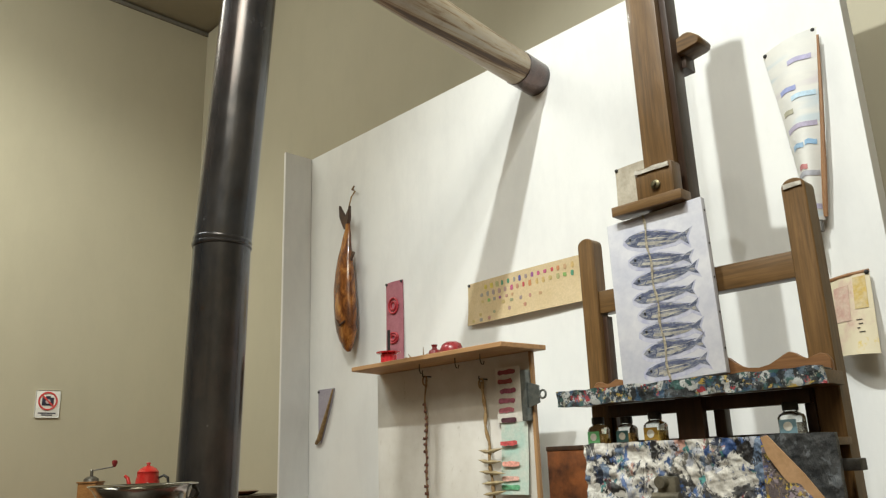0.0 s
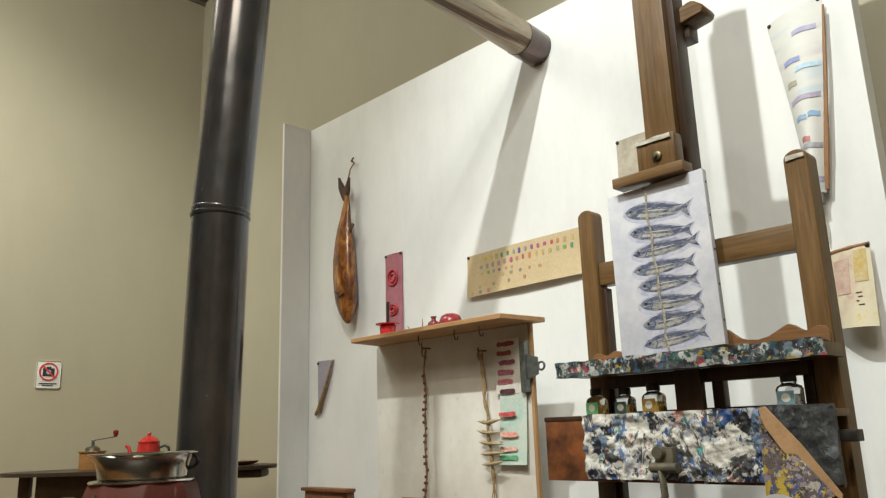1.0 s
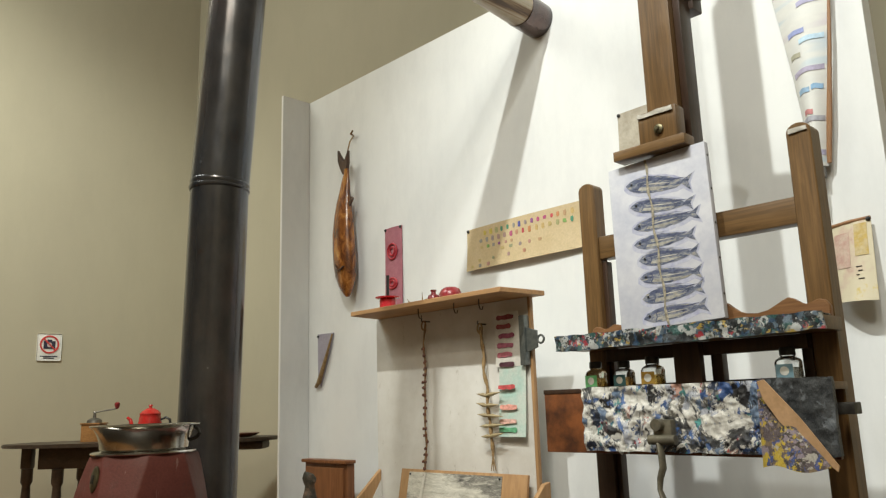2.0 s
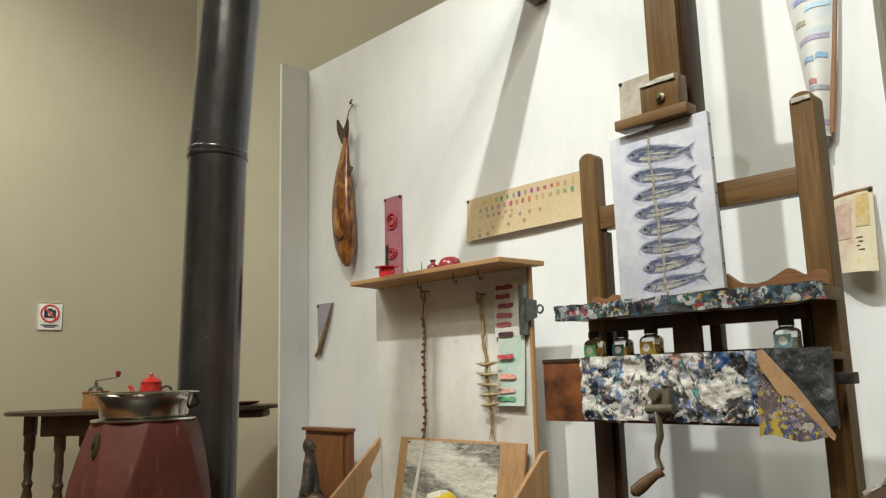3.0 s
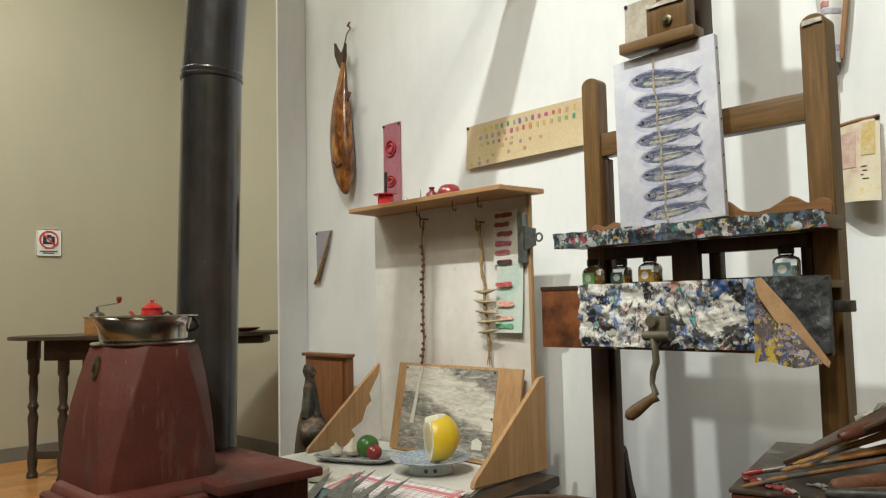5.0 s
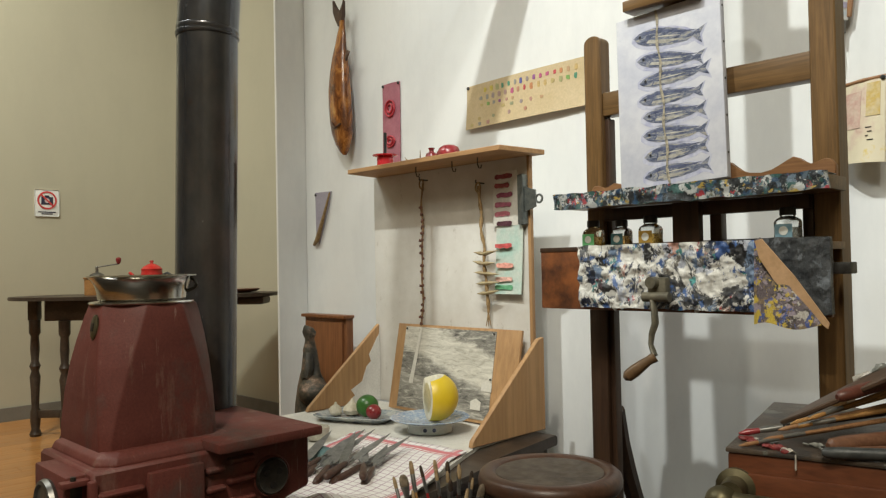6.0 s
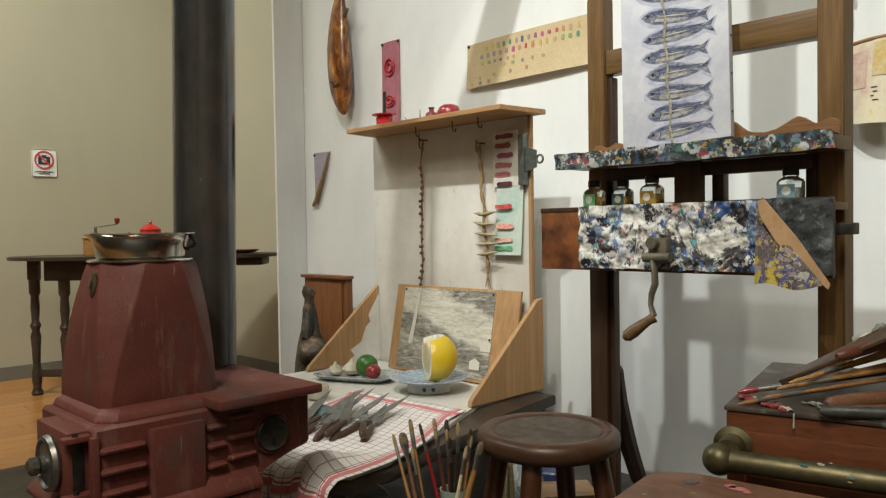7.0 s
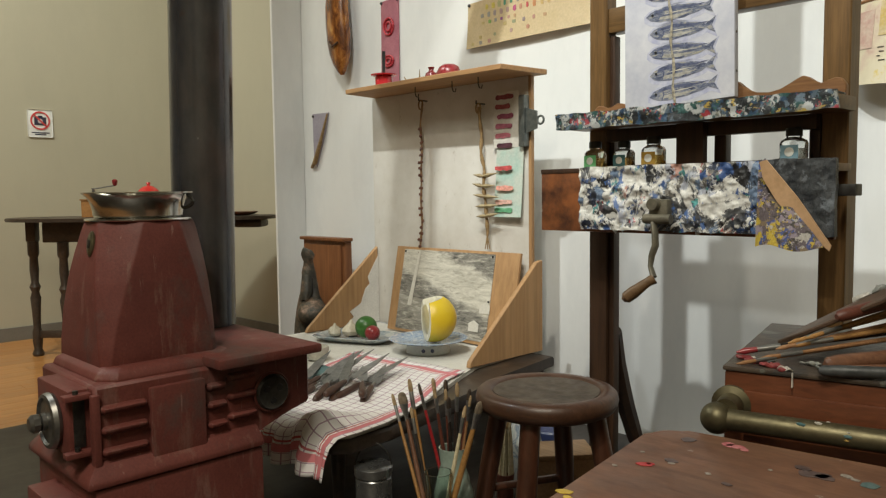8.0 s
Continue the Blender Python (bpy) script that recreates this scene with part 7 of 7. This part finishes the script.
RED_STICK = surface("red_stick", (0.3, 0.015, 0.02), (0.38, 0.03, 0.03), 30, 0.3)
GREEN_GLASS = glass_material("greenish_glass", (0.8, 0.88, 0.84))
CELADON = surface("celadon_glaze", (0.28, 0.36, 0.31), (0.36, 0.44, 0.38), 10, 0.2, 0.05, 120, 0, (0.35, 0.65), 0.001, 0.4)
STRAW = surface("pale_straw", (0.5, 0.42, 0.25), (0.66, 0.58, 0.38), 60, 0.7, 0.5)
JAR_A, JAR_B = (-1.205, 1.165, STAGE), (-1.272, 1.28, STAGE)
brush_jar(JAR_A, 0.034, 0.275, GREEN_GLASS, "clear glass jar holding paintbrushes", (
    (-1.394, 1.195, 0.533, 0.005, ORANGE_STICK, TAN_HAIR, 1.1), (-1.366, 1.20, 0.541, 0.0065, TOOL_WOOD, FLAT_HAIR, 2.6), (-1.337, 1.20, 0.579, 0.0065, ORANGE_STICK, TAN_HAIR, 1.0), (-1.31, 1.18, 0.52, 0.005, BLACK_STICK, TAN_HAIR, 1.0),
    (-1.16, 1.26, 0.545, 0.0085, ORANGE_STICK, FLAT_HAIR, 1.5), (-1.175, 1.225, 0.54, 0.0055, STRAW, TAN_HAIR, 1.0)))
brush_jar(JAR_B, 0.05, 0.288, CELADON, "celadon green vase crowded with brushes", (
    (-1.358, 1.25, 0.555, 0.005, RED_STICK, DARK_HAIR, 1.0), (-1.339, 1.28, 0.566, 0.0055, BLACK_STICK, TAN_HAIR, 1.2), (-1.32, 1.265, 0.55, 0.0055, RED_TOOL, TAN_HAIR, 1.0), (-1.305, 1.29, 0.566, 0.006, BLACK_STICK, DARK_HAIR, 1.2), (-1.29, 1.275, 0.548, 0.0055, RED_TOOL, TAN_HAIR, 1.0),
    (-1.275, 1.30, 0.563, 0.0055, RED_TOOL, TAN_HAIR, 1.0), (-1.258, 1.285, 0.562, 0.0055, BLACK_STICK, TAN_HAIR, 1.0), (-1.242, 1.31, 0.55, 0.006, RED_TOOL, DARK_HAIR, 1.0), (-1.225, 1.295, 0.54, 0.0045, HANDLE_TAN, TAN_HAIR, 1.0), (-1.265, 1.26, 0.535, 0.0055, BLACK_STICK, DARK_HAIR, 1.4)), "vase", 0.6)


def straw_whisk():
    """Pale straws bound at the top and splayed into a dark red cup, before a glazed jug."""
    at = Vector((-1.335, 1.545, STAGE))
    root = thing("straw_whisk", at, "pale straw whisk standing in a dark red cup", "whisk")
    part("cup", turned([(0.02, 0), (0.024, 0.01), (0.022, 0.1), (0.026, 0.135), (0.023, 0.135), (0.0001, 0.12)], at, 24, None, None, False), RED_TOOL, root)
    rng = random.Random(12)
    for k in range(22):
        a, r = rng.uniform(0, 6.283), 0.022 * math.sqrt(rng.random())
        foot = at + Vector((r * math.cos(a), r * math.sin(a), 0.125))
        tip = at + Vector((0.35 * r * math.cos(a) + 0.004, 0.35 * r * math.sin(a), rng.uniform(0.30, 0.34)))
        part("straw", tube([foot, (foot + tip) / 2 + Vector((0.002, 0, 0)), tip], [0.0032, 0.0026, 0.0018], 6), STRAW, root)
    part("binding", turned([(0.013, 0.262), (0.015, 0.266), (0.015, 0.28), (0.013, 0.284)], at, 16), TWINE, root)
    at = (-1.36, 1.66, STAGE)
    jug = thing("jug", at, "white and blue glazed jug standing on the platform", "jug")
    n = Nodes("blue_figured_glaze")
    c = n.ramp(n.noise(22, 4, 0.6, None, 1.2), [(0.5, (0.6, 0.62, 0.58)), (0.58, (0.2, 0.26, 0.34)), (0.64, (0.6, 0.62, 0.58))])
    part("body", turned([(0.035, 0), (0.05, 0.02), (0.06, 0.09), (0.056, 0.17), (0.04, 0.23), (0.032, 0.27), (0.036, 0.30), (0.033, 0.30), (0.028, 0.26), (0.0001, 0.1)], at, 36, None, None, False), n.done(c, 0.12, 0, 0.6), jug)


straw_whisk()


def floor_clutter():
    m = pose(-1.235, 1.665, STAGE, 0, 0, 50)
    root = thing("wooden_box", (-1.235, 1.665, STAGE), "plain pale wooden box standing on the platform", "box")
    part("box", box((-0.08, -0.06, 0), (0.08, 0.06, 0.185), 0.004, m), PALE_PINE, root)
    part("lid", box((-0.083, -0.063, 0.1855), (0.083, 0.063, 0.2), 0.004, m), PALE_PINE, root)
    tin = thing("paint_tin", (-1.37, 1.80, STAGE), "small dark blue paint tin on the platform", "tin", "tins on the platform")
    part("body", turned([(0.05, 0), (0.052, 0.004), (0.052, 0.19), (0.048, 0.195), (0.0001, 0.194)], (-1.37, 1.80, STAGE), 32, None, None, False), surface("navy_tin", (0.02, 0.03, 0.09), (0.04, 0.055, 0.14), 20, 0.35), tin)
    rag = turned([(0.06, 0), (0.09, 0.012), (0.07, 0.04), (0.03, 0.055), (0.0001, 0.056)], (-1.12, 2.16, STAGE), 28, None, None, False)
    solo("rag", wobble(rag, 0.018, 16), TEAL_RAG, "crumpled grey-green paint rag on the platform", "rag")


PALE_PINE = timber("pale_pine", (0.34, 0.2, 0.1), (0.48, 0.3, 0.16), "x", 8, 0.55)
floor_clutter()


# ---------------------------------------------------------------- floor boards of the museum floor
def floor_boards():
    floor = bpy.data.objects["floor"]
    rng = random.Random(17)
    shapes = []
    for k in range(4):
        L = (0.72, 0.9, 0.81, 0.9)[k]
        bm = box((-0.0595, 0, 0), (0.0595, L - 0.002, 0.004), 0.0012, None, None, 1)
        shapes.append((L, mesh_of("floor_board", bm, BOARD, (0, 0, 0), False)))
    for i in range(22):
        x = -5.90 + 0.12 * i
        y = -0.6 - rng.uniform(0, 0.8)
        while y < 2.0:
            L, me = shapes[rng.randrange(4)]
            ob = new("floor_board", me)
            ob.parent = floor
            ob.location = Vector((x, y, 0.0004)) - floor.location
            y += L


def board_material():
    n = Nodes("orange_floor_plank")
    v = n.mapped((16, 1.1, 16))
    grain = n.noise(3.0, 7, 0.66, v, 0.5)
    tone = n.tree.nodes.new("ShaderNodeObjectInfo").outputs["Random"]
    a = n.ramp(grain, [(0.3, (0.36, 0.15, 0.04)), (0.7, (0.54, 0.26, 0.085))])
    c = n.mix(1.0, a, n.ramp(tone, [(0.0, (0.78, 0.76, 0.74)), (1.0, (1.05, 1.03, 1.0))]), "MULTIPLY")
    n.bump(grain, 0.1, 0.0006)
    return n.done(c, 0.28, 0, 0.2)


BOARD = board_material()
floor_boards()


# ---------------------------------------------------------------- unseen ceiling lamp bodies; an added plate keeps the beam off the floor
def spotlight_body(eye, target, shaded=True):
    eye, d = Vector(eye), (Vector(target) - Vector(eye)).normalized()
    root = thing("spotlight_body", eye, "black ceiling spotlight body with an added plate blocking its beam" if shaded else "plain black spotlight body added at an unseen fill lamp", "spotlight", "track spotlights")
    part("housing", tube([eye - d * 0.3, eye - d * 0.27, eye - d * 0.09], [0.03, 0.065, 0.07], 24), BLACK, root)
    part("stem", tube([eye - d * 0.18, (eye - d * 0.18) + Vector((0, 0, 0.25))], 0.012, 10), BLACK, root)
    if shaded:
        # unseen plate, added to cut the lower part of the beam
        part("beam_block", box((eye.x - 0.36, eye.y - 0.25, eye.z - 0.279), (eye.x + 0.36, eye.y + 0.168, eye.z - 0.275), 0.001), BLACK, root)


spotlight_body((-0.74, -0.75, 4.85), (-0.85, 2.4, 2.05))
spotlight_body((0.5, -1.6, 4.85), (-1.75, 0.8, 0.5), False)
spotlight_body((0.22, -0.75, 4.85), (-1.2, 2.4, 2.0))
spotlight_body((0.97, -0.75, 4.85), (-1.2, 2.4, 2.0))
spotlight_body((-3.4, -0.4, 4.85), (-6.0, 1.5, 1.4), False)
